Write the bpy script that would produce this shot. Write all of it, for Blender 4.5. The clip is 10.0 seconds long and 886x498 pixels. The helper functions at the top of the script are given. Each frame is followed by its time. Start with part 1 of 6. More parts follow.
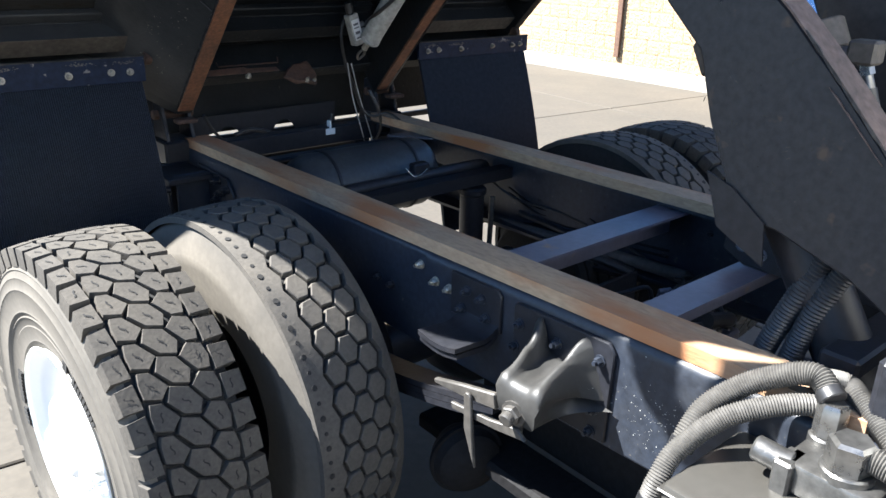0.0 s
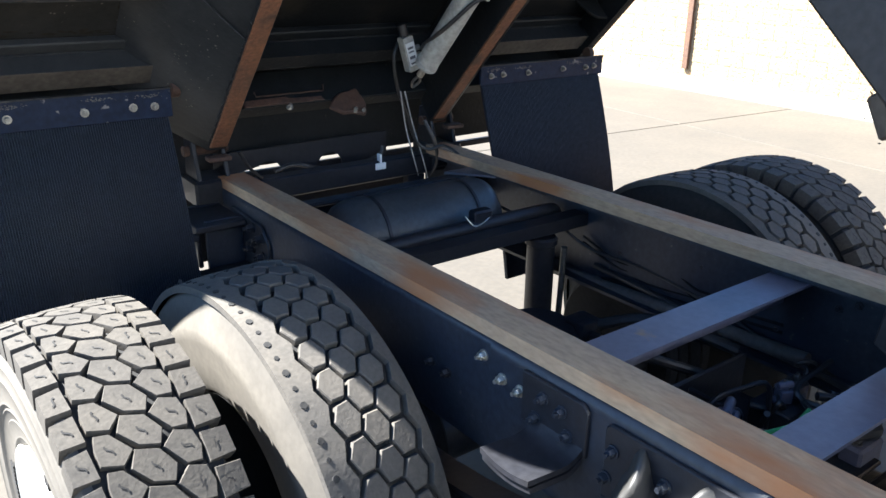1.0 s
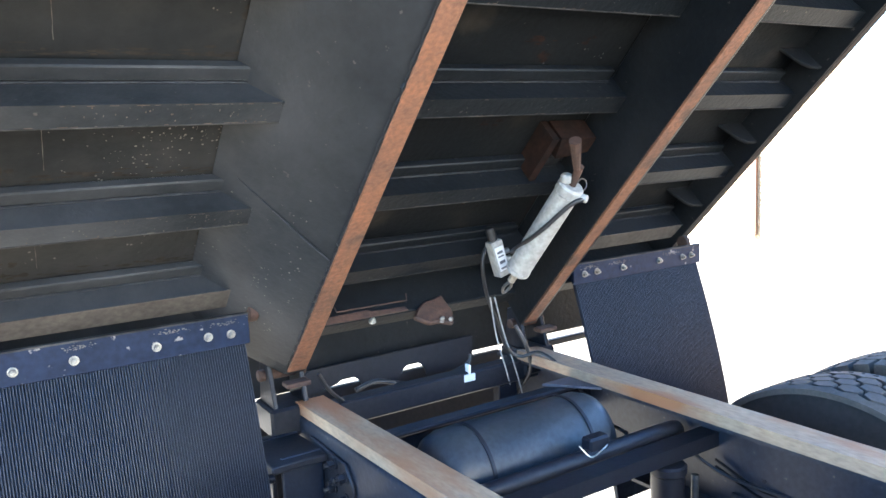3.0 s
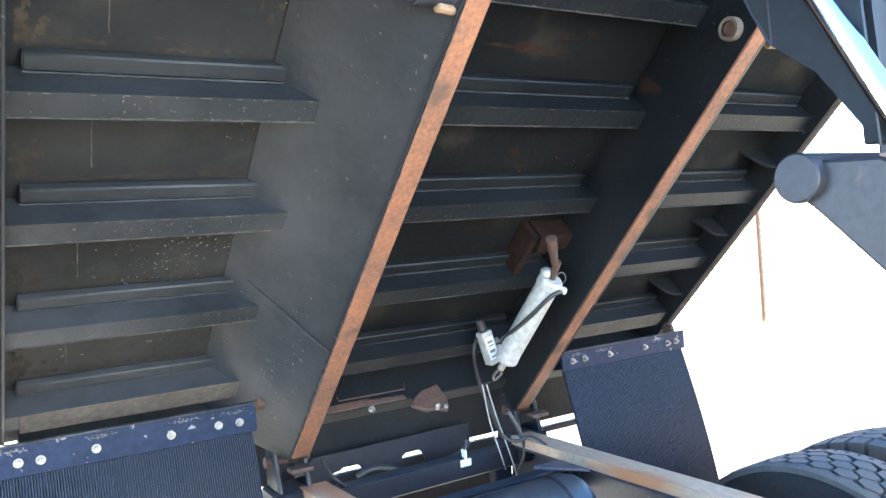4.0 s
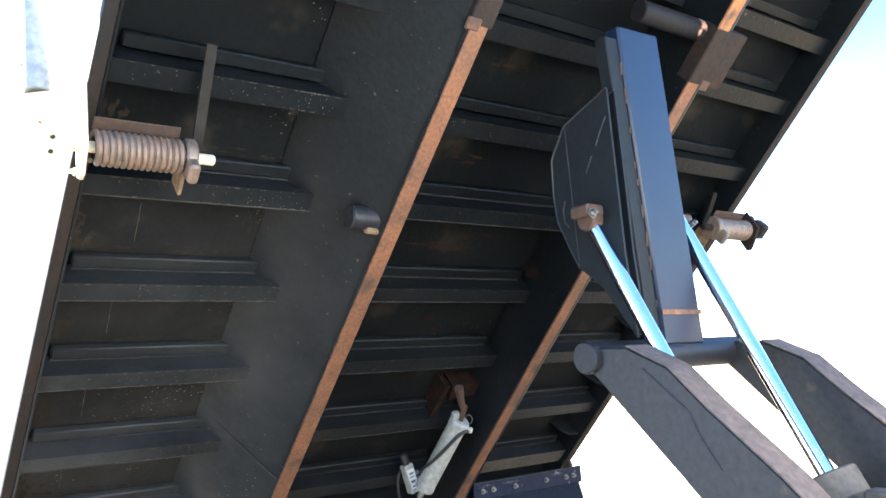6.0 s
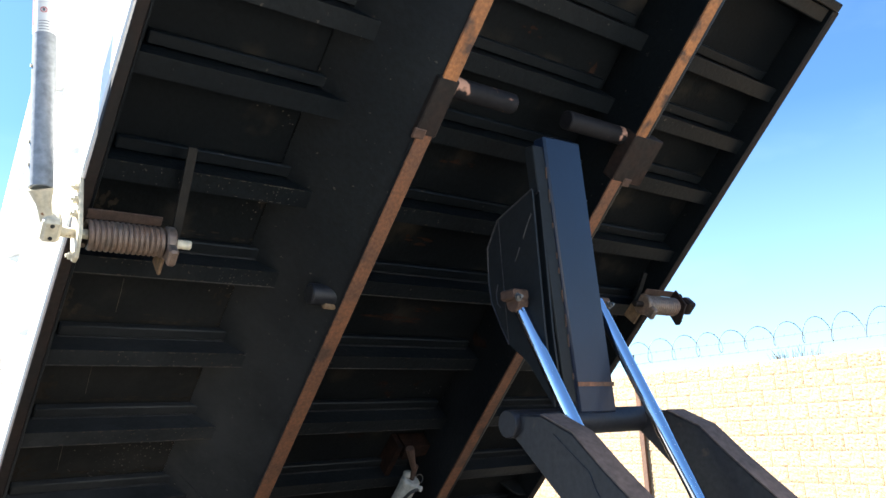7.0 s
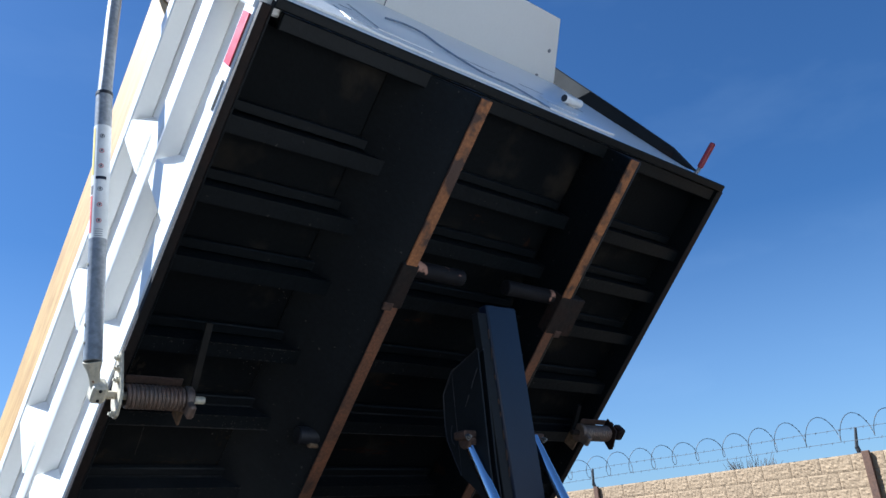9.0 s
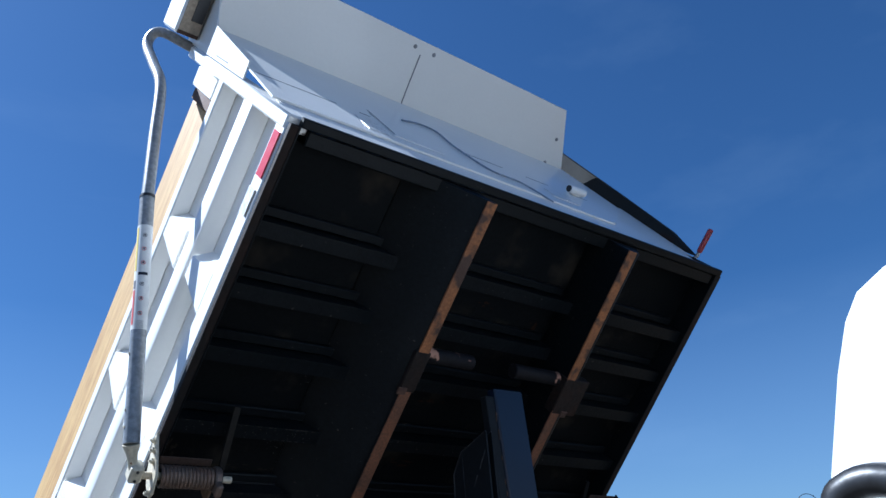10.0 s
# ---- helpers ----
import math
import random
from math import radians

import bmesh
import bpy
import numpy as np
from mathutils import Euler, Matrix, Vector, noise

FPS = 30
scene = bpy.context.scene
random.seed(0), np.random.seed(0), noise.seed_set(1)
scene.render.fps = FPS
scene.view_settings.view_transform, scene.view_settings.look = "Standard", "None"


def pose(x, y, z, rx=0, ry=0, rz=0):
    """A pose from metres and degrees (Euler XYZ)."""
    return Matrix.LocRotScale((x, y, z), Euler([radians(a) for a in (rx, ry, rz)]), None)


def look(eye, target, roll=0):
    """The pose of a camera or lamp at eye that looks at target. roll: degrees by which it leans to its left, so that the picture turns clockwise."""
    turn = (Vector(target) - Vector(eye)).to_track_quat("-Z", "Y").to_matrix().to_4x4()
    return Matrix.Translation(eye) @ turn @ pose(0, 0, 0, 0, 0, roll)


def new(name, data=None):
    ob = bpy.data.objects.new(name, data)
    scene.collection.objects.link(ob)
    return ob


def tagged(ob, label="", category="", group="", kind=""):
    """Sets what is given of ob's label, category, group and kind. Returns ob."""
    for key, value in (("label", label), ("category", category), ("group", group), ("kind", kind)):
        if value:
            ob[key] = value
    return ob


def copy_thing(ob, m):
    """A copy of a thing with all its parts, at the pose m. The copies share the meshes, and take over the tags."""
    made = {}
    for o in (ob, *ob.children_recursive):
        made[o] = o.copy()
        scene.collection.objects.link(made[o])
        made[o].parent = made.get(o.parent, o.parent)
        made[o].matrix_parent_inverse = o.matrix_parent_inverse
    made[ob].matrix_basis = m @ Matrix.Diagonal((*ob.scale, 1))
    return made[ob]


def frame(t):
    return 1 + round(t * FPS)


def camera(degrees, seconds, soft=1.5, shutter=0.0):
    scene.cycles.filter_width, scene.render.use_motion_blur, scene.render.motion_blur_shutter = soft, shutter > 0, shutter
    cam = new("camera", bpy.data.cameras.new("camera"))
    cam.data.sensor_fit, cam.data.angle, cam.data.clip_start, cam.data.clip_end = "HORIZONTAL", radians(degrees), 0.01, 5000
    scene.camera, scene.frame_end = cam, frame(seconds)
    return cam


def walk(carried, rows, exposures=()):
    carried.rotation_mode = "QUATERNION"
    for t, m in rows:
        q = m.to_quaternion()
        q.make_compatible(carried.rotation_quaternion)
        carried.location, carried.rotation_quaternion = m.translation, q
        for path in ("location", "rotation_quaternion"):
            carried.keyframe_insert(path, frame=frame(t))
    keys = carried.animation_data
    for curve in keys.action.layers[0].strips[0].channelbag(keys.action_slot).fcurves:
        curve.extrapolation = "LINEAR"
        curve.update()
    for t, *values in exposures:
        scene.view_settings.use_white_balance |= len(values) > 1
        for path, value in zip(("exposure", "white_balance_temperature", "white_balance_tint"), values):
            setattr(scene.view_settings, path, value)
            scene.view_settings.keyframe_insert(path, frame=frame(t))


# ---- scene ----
cam = camera(60.6, 10.0)
PATH = [
    (0, (-1.566, -0.001, 1.689), (-0.36, 1.421, 0.964), 1.2),
    (0.5, (-1.452, 0.182, 1.688), (-0.287, 1.624, 0.937), 0.9),
    (1, (-1.336, 0.325, 1.71), (-0.239, 1.839, 0.999), 0.5),
    (1.5, (-1.285, 0.473, 1.722), (-0.25, 2.05, 1.058), 0.3),
    (2, (-1.277, 0.603, 1.748), (-0.263, 2.235, 1.191), -0.9),
    (2.5, (-1.264, 0.645, 1.773), (-0.23, 2.306, 1.356), -1.9),
    (4, (-1.318, 0.407, 1.803), (-0.287, 2.12, 1.769), -4.1),
    (4.5, (-1.364, 0.236, 1.821), (-0.319, 1.94, 1.896), -4.1),
    (5, (-1.439, 0.099, 1.83), (-0.381, 1.786, 2.021), -3.8),
    (5.2, (-1.475, 0.041, 1.83), (-0.403, 1.716, 2.047), -3.8),
    (6.3, (-1.61, -0.261, 1.845), (-0.442, 1.323, 2.202), -3.1),
    (6.5, (-1.626, -0.325, 1.845), (-0.45, 1.246, 2.233), -2.9),
    (7, (-1.682, -0.465, 1.848), (-0.497, 1.08, 2.307), -2.6),
    (7.5, (-1.782, -0.576, 1.855), (-0.58, 0.933, 2.382), -3.0),
    (8, (-1.9, -0.695, 1.852), (-0.674, 0.769, 2.448), -3.7),
    (8.5, (-2.0, -0.819, 1.86), (-0.751, 0.605, 2.501), -4.2),
    (9, (-2.051, -0.952, 1.85), (-0.83, 0.456, 2.576), -4.3),
    (9.5, (-2.112, -1.084, 1.853), (-0.937, 0.327, 2.647), -3.9),
    (10, (-2.186, -1.18, 1.865), (-1.038, 0.206, 2.738), -3.8),
]
EXPOSURES = [
    (0, 2.92, 6000, 10), (1, 3.30, 6000, 10), (1.5, 3.50, 6000, 10), (2, 3.86, 6000, 10), (2.5, 4.62, 6000, 10), (4, 5.6, 5800, 7), (5.2, 5.25, 5800, 6), (6.3, 4.12, 6250, 9),
    (6.9, 3.02, 6200, 9), (7.5, 2.32, 5900, 9), (8, 1.85, 5450, 10), (9, 1.44, 5250, 10), (9.5, 1.37, 5180, 10), (10, 1.12, 5050, 10)]
walk(cam, [(t, look(eye, target, roll)) for t, eye, target, roll in PATH], EXPOSURES)

# ---- light ----
SUN = Vector((-0.75, 0.77, 1.25)).normalized()
world = bpy.data.worlds.new("sky")
scene.world = world
world.use_nodes = True
wn, wl = world.node_tree.nodes, world.node_tree.links
sky = wn.new("ShaderNodeTexSky")
sky.sky_type = "NISHITA"
sky.sun_disc = False
sky.sun_elevation = math.asin(SUN.z)
sky.sun_rotation = math.atan2(SUN.x, SUN.y)
sky.air_density, sky.dust_density, sky.ozone_density = 1.0, 0.7, 7.5
# thin high cloud streaks
tcw = wn.new("ShaderNodeTexCoord")
mpw = wn.new("ShaderNodeMapping")
mpw.inputs["Scale"].default_value = (1.2, 2.6, 6.0)
mpw.inputs["Rotation"].default_value = (0.3, 0.5, 0.9)
cloud = wn.new("ShaderNodeTexNoise")
cloud.inputs["Scale"].default_value, cloud.inputs["Detail"].default_value, cloud.inputs["Roughness"].default_value = 1.6, 7, 0.55
thin = wn.new("ShaderNodeMapRange")
thin.inputs[1].default_value, thin.inputs[2].default_value, thin.inputs[4].default_value = 0.52, 0.85, 0.06
veil = wn.new("ShaderNodeMix")
veil.data_type = "RGBA"
veil.inputs["B"].default_value = (7.4, 9.3, 10.6, 1)
wl.new(tcw.outputs["Generated"], mpw.inputs[0])
wl.new(mpw.outputs[0], cloud.inputs["Vector"])
wl.new(cloud.outputs[0], thin.inputs[0])
# pale haze towards the horizon
updown = wn.new("ShaderNodeSeparateXYZ")
haze = wn.new("ShaderNodeMapRange")
haze.inputs[1].default_value, haze.inputs[2].default_value = 0.36, 0.04
haze.inputs[3].default_value, haze.inputs[4].default_value = 0.0, 0.25
both = wn.new("ShaderNodeMath")
both.operation = "ADD"
wl.new(tcw.outputs["Generated"], updown.inputs[0])
wl.new(updown.outputs["Z"], haze.inputs[0])
wl.new(haze.outputs[0], both.inputs[0])
wl.new(thin.outputs[0], both.inputs[1])
wl.new(both.outputs[0], veil.inputs["Factor"])
deep = wn.new("ShaderNodeMix")
deep.data_type, deep.blend_type = "RGBA", "MULTIPLY"
deep.inputs["Factor"].default_value = 1
deep.inputs["B"].default_value = (0.845, 1.0, 1.05, 1)
wl.new(sky.outputs[0], deep.inputs["A"])
wl.new(deep.outputs["Result"], veil.inputs["A"])
wl.new(veil.outputs["Result"], wn["Background"].inputs[0])
wn["Background"].inputs[1].default_value = 0.0385
lamp = bpy.data.lights.new("sun", "SUN")
lamp.energy, lamp.angle, lamp.color = 5.0, radians(0.53), (1.0, 0.95, 0.86)
sun_ob = new("sun", lamp)
sun_ob.matrix_basis = look(SUN * 50, (0, 0, 0))


# ---- materials ----
def mat(name, base, rough=0.5, metal=0.0, second=None, amount=0.5, scale=5.0, fine=60.0, fine_amount=0.25, bump=0.1,
        spots=None, spot_scale=30.0, spot_level=0.68, stretch=(1, 1, 1), coat=0.0, island=0.0, spec=0.5, streaks=False, soft=0.04, dust_and_bounce=None):
    """A painted, worn surface: two colours mixed by large noise, a fine grain, sparse spots, and a little relief."""
    m = bpy.data.materials.new(name)
    m.use_nodes = True
    nt = m.node_tree
    n, l = nt.nodes, nt.links
    bs = n["Principled BSDF"]
    tc = n.new("ShaderNodeTexCoord")
    mp = n.new("ShaderNodeMapping")
    mp.inputs["Scale"].default_value = stretch
    l.new(tc.outputs["Object"], mp.inputs[0])
    big = n.new("ShaderNodeTexNoise")
    big.inputs["Scale"].default_value, big.inputs["Detail"].default_value, big.inputs["Roughness"].default_value = scale, 6, 0.65
    small = n.new("ShaderNodeTexNoise")
    small.inputs["Scale"].default_value, small.inputs["Detail"].default_value = fine, 4
    l.new(mp.outputs[0], big.inputs["Vector"])
    l.new(mp.outputs[0], small.inputs["Vector"])
    ramp = n.new("ShaderNodeMapRange")
    ramp.inputs[1].default_value, ramp.inputs[2].default_value = 0.38, 0.66
    ramp.inputs[3].default_value, ramp.inputs[4].default_value = 0.0, amount
    l.new(big.outputs[0], ramp.inputs[0])
    mix = n.new("ShaderNodeMix")
    mix.data_type = "RGBA"
    mix.inputs["A"].default_value = (*base, 1)
    mix.inputs["B"].default_value = (*(second or [c * 0.6 for c in base]), 1)
    l.new(ramp.outputs[0], mix.inputs["Factor"])
    grain = n.new("ShaderNodeMapRange")
    grain.inputs[1].default_value, grain.inputs[2].default_value = 0.3, 0.7
    grain.inputs[3].default_value, grain.inputs[4].default_value = 1 - fine_amount, 1 + fine_amount
    l.new(small.outputs[0], grain.inputs[0])
    mul = n.new("ShaderNodeMix")
    mul.data_type, mul.blend_type = "RGBA", "MULTIPLY"
    mul.inputs["Factor"].default_value = 1
    l.new(mix.outputs["Result"], mul.inputs["A"])
    l.new(grain.outputs[0], mul.inputs["B"])
    colour = mul.outputs["Result"]
    if island:
        info = n.new("ShaderNodeObjectInfo")
        vary = n.new("ShaderNodeMapRange")
        vary.inputs[3].default_value, vary.inputs[4].default_value = 1 - island, 1 + island
        l.new(info.outputs["Random"], vary.inputs[0])
        mv = n.new("ShaderNodeMix")
        mv.data_type, mv.blend_type = "RGBA", "MULTIPLY"
        mv.inputs["Factor"].default_value = 1
        l.new(colour, mv.inputs["A"])
        l.new(vary.outputs[0], mv.inputs["B"])
        colour = mv.outputs["Result"]
    if spots:
        sp = n.new("ShaderNodeTexNoise")
        sp.inputs["Scale"].default_value, sp.inputs["Detail"].default_value = spot_scale, 3
        l.new(mp.outputs[0] if streaks else tc.outputs["Object"], sp.inputs["Vector"])
        lv = n.new("ShaderNodeMapRange")
        lv.inputs[1].default_value, lv.inputs[2].default_value = spot_level, spot_level + soft
        l.new(sp.outputs[0], lv.inputs[0])
        ms = n.new("ShaderNodeMix")
        ms.data_type = "RGBA"
        l.new(lv.outputs[0], ms.inputs["Factor"])
        l.new(colour, ms.inputs["A"])
        ms.inputs["B"].default_value = (*spots, 1)
        colour = ms.outputs["Result"]
    if dust_and_bounce:
        # wheel dust plus painted-in ground bounce, both strongest at the near rear end
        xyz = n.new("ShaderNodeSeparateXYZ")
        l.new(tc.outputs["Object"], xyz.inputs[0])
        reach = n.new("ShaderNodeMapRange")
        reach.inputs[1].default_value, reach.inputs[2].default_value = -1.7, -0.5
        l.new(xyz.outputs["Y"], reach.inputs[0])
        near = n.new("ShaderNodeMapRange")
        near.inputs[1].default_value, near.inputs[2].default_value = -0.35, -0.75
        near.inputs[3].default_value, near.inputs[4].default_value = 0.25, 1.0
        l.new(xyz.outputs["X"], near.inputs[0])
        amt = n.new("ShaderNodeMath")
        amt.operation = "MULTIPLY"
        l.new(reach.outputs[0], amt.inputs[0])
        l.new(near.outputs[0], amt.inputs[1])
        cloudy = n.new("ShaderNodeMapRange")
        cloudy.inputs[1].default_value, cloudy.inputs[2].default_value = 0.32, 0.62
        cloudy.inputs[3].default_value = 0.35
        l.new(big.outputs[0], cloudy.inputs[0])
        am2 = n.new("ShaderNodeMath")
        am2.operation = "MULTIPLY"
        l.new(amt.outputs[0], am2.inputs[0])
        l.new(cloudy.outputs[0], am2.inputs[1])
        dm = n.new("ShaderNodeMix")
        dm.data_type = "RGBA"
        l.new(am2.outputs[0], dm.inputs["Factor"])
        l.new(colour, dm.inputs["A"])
        dm.inputs["B"].default_value = (*dust_and_bounce, 1)
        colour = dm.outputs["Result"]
    l.new(colour, bs.inputs["Base Color"])
    rr = n.new("ShaderNodeMapRange")
    rr.inputs[3].default_value, rr.inputs[4].default_value = max(0.02, rough - 0.12), min(1, rough + 0.15)
    l.new(big.outputs[0], rr.inputs[0])
    l.new(rr.outputs[0], bs.inputs["Roughness"])
    bs.inputs["Metallic"].default_value = metal
    bs.inputs["Coat Weight"].default_value = coat
    bs.inputs["Specular IOR Level"].default_value = spec
    if bump:
        add = n.new("ShaderNodeMath")
        add.operation = "MULTIPLY_ADD"
        add.inputs[1].default_value = 0.5
        l.new(big.outputs[0], add.inputs[0])
        l.new(small.outputs[0], add.inputs[2])
        bp = n.new("ShaderNodeBump")
        bp.inputs["Strength"].default_value, bp.inputs["Distance"].default_value = bump, 0.01
        l.new(add.outputs[0], bp.inputs["Height"])
        l.new(bp.outputs[0], bs.inputs["Normal"])
    return m


black_paint = mat("black_chassis_paint", (0.011, 0.012, 0.016), 0.42, second=(0.022, 0.021, 0.022), scale=4, bump=0.08, spec=0.27)
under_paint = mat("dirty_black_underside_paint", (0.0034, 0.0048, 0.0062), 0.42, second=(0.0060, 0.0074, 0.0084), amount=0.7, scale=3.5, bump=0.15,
                  spots=(0.05, 0.044, 0.036), spot_scale=55, spot_level=0.70, spec=0.12, dust_and_bounce=(0.0390, 0.0395, 0.0400))
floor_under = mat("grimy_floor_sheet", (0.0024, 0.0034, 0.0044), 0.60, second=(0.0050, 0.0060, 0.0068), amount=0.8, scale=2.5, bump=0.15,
                  spots=(0.030, 0.0245, 0.0185), spot_scale=5.0, spot_level=0.58, soft=0.24, spec=0.07, dust_and_bounce=(0.0300, 0.0285, 0.0265))
rust = mat("surface_rust", (0.250, 0.098, 0.030), 0.75, second=(0.125, 0.055, 0.025), amount=0.8, scale=9, fine=90, bump=0.3,
           spots=(0.050, 0.026, 0.017), spot_scale=12, spot_level=0.51, soft=0.10)
rust_dull = mat("worn_shade_dimmed_rust", (0.148, 0.059, 0.025), 0.75, second=(0.085, 0.040, 0.022), amount=0.9, scale=8, fine=90, bump=0.3,
                spots=(0.055, 0.028, 0.016), spot_scale=11, spot_level=0.58, soft=0.14)
strip_mat = mat("weathered_bearing_strip", (0.365, 0.248, 0.144), 0.75, second=(0.235, 0.168, 0.118), amount=0.9, scale=2.6, fine=60, fine_amount=0.18, bump=0.15,
                spots=(0.31, 0.128, 0.048), spot_scale=3.4, spot_level=0.44, stretch=(2.0, 0.60, 2.0), streaks=True, soft=0.16)
steel_blue = mat("worn_blue_black_steel", (0.055, 0.062, 0.085), 0.42, second=(0.03, 0.032, 0.04), scale=6, bump=0.06,
                 spots=(0.2, 0.12, 0.05), spot_scale=14, spot_level=0.70)
white_paint = mat("white_body_paint", (0.81, 0.80, 0.76), 0.35, second=(0.75, 0.74, 0.70), amount=0.5, scale=1.5, fine_amount=0.01, bump=0.004, coat=0.3)
chrome = mat("chromed_rod", (0.72, 0.74, 0.78), 0.10, 1.0, second=(0.66, 0.68, 0.72), fine_amount=0.03, bump=0.0)
alu = mat("cast_aluminium", (0.15, 0.147, 0.14), 0.38, 0.85, scale=14, bump=0.1)
zinc = mat("zinc_bolt", (0.50, 0.49, 0.45), 0.38, 0.9, second=(0.34, 0.31, 0.24), scale=40, bump=0.05)
rubber = mat("tyre_rubber", (0.051, 0.047, 0.042), 0.78, second=(0.088, 0.079, 0.066), amount=0.7, scale=5, fine=120, fine_amount=0.14, bump=0.12, spec=0.18)
rubber_dusty = mat("dusty_tyre_rubber", (0.062, 0.058, 0.053), 0.78, second=(0.100, 0.090, 0.076), amount=0.8, scale=4, fine=110, fine_amount=0.12, bump=0.12, spec=0.18)
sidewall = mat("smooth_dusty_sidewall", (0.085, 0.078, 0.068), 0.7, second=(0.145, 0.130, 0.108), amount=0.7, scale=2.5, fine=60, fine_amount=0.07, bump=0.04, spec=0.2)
groove = mat("groove_and_shade_rubber", (0.012, 0.012, 0.012), 0.9, second=(0.022, 0.020, 0.018), scale=9, bump=0.2)
flap_mat = mat("ribbed_flap_rubber", (0.0150, 0.0188, 0.0285), 0.42, second=(0.020, 0.024, 0.033), scale=4, bump=0.05, spec=0.2)
flap_bar = mat("blue_black_flap_bar", (0.0085, 0.0150, 0.0330), 0.40, scale=6, bump=0.05, spots=(0.16, 0.15, 0.14), spot_scale=34, spot_level=0.66, spec=0.1)
concrete = mat("sunlit_concrete", (0.060, 0.0505, 0.0375), 0.85, second=(0.043, 0.0375, 0.029), amount=0.8, scale=0.6, fine=25, fine_amount=0.12, bump=0.15, island=0.05)
joint_mat = mat("joint_dirt", (0.12, 0.10, 0.08), 0.9, scale=3)
block_mat = mat("tan_split_face_block", (0.325, 0.230, 0.134), 0.9, second=(0.255, 0.177, 0.102), amount=0.8, scale=9, fine=40, fine_amount=0.16, bump=0.7, island=0.06, spots=(0.245, 0.170, 0.098), spot_scale=26, spot_level=0.64, soft=0.12)
mortar = mat("tan_mortar", (0.17, 0.118, 0.068), 0.95, scale=8, bump=0.2)
footing_mat = mat("pale_limewashed_footing", (0.34, 0.31, 0.26), 0.95, second=(0.26, 0.23, 0.185), amount=0.9, scale=2.5, fine=30, fine_amount=0.15, bump=0.3)
nick_tan = mat("tan_rusty_scrape", (0.150, 0.098, 0.052), 0.8, second=(0.085, 0.046, 0.024), amount=0.9, scale=22, bump=0.2)
post_mat = mat("rusty_brown_post", (0.085, 0.045, 0.028), 0.8, second=(0.14, 0.07, 0.035), scale=7, bump=0.2)
galv = mat("galvanised_wire", (0.085, 0.088, 0.092), 0.6, 0.4, scale=20, bump=0.0)
lumber = mat("yellow_pine_lumber", (0.50, 0.325, 0.120), 0.65, second=(0.34, 0.185, 0.058), amount=0.95, scale=5, fine=30, fine_amount=0.12, bump=0.1,
             spots=(0.20, 0.09, 0.035), spot_scale=3.2, spot_level=0.70, stretch=(6, 0.5, 6))
cyl_white = mat("chalky_white_cylinder", (0.30, 0.292, 0.262), 0.5, second=(0.265, 0.255, 0.225), scale=3, bump=0.08)
grey_box = mat("dusty_grey_sheet_steel", (0.036, 0.034, 0.030), 0.36, second=(0.029, 0.027, 0.025), scale=4, fine_amount=0.06, bump=0.02)
hose_grey = mat("grey_ribbed_conduit", (0.070, 0.066, 0.060), 0.55, second=(0.055, 0.052, 0.047), scale=12, bump=0.05)
hose_dark = mat("dark_grey_ribbed_conduit", (0.034, 0.035, 0.037), 0.5, second=(0.025, 0.025, 0.026), scale=12, bump=0.03)
hose_black = mat("black_hose", (0.016, 0.016, 0.017), 0.45, scale=10, bump=0.05)
cream = mat("cream_enamel", (0.55, 0.50, 0.38), 0.5, second=(0.40, 0.33, 0.22), scale=14, bump=0.1, spots=(0.2, 0.09, 0.04), spot_scale=30, spot_level=0.66)
spring_mat = mat("brown_coil_spring", (0.13, 0.105, 0.085), 0.5, 0.3, second=(0.16, 0.075, 0.04), amount=0.6, scale=8, bump=0.1)
arm_grey = mat("grey_anodised_tube", (0.24, 0.25, 0.26), 0.38, 0.15, second=(0.19, 0.195, 0.20), scale=7, bump=0.02)
red_plastic = mat("red_grip", (0.26, 0.016, 0.028), 0.4, fine_amount=0.05, bump=0.0)
red_reflector = mat("red_reflective_tape", (0.50, 0.03, 0.05), 0.3, second=(0.42, 0.05, 0.06), scale=30, fine_amount=0.1, bump=0.02)
pale_tape = mat("pale_reflective_tape", (0.66, 0.65, 0.62), 0.3, second=(0.58, 0.57, 0.54), scale=30, bump=0.02)
label_white = mat("printed_white_label", (0.70, 0.70, 0.68), 0.5, fine_amount=0.05, bump=0.0)
ink = mat("dark_print", (0.12, 0.12, 0.13), 0.6, fine_amount=0.05, bump=0.0)
ink_red = mat("red_print", (0.5, 0.05, 0.05), 0.6, fine_amount=0.05, bump=0.0)
ink_yellow = mat("yellow_print", (0.65, 0.5, 0.08), 0.6, fine_amount=0.05, bump=0.0)
plastic_black = mat("black_plastic", (0.016, 0.016, 0.017), 0.4, bump=0.05)
green_wire = mat("green_wire", (0.05, 0.35, 0.10), 0.5, bump=0.0)
blue_wire = mat("grey_blue_wire", (0.22, 0.26, 0.32), 0.5, bump=0.0)
pale_grey = mat("grey_wire_sheath", (0.30, 0.30, 0.29), 0.5, bump=0.0)
hex_steel = mat("bright_hexagon_steel", (0.24, 0.235, 0.225), 0.28, 0.9, second=(0.18, 0.175, 0.165), scale=30, bump=0.05)
cast_black = mat("dusty_gloss_black_casting", (0.034, 0.033, 0.031), 0.44, second=(0.024, 0.024, 0.024), scale=6, fine=90, fine_amount=0.08, bump=0.03, spec=0.35)
dull_black = mat("dull_black_casting", (0.008, 0.008, 0.009), 0.7, second=(0.014, 0.013, 0.012), bump=0.15, spec=0.12)
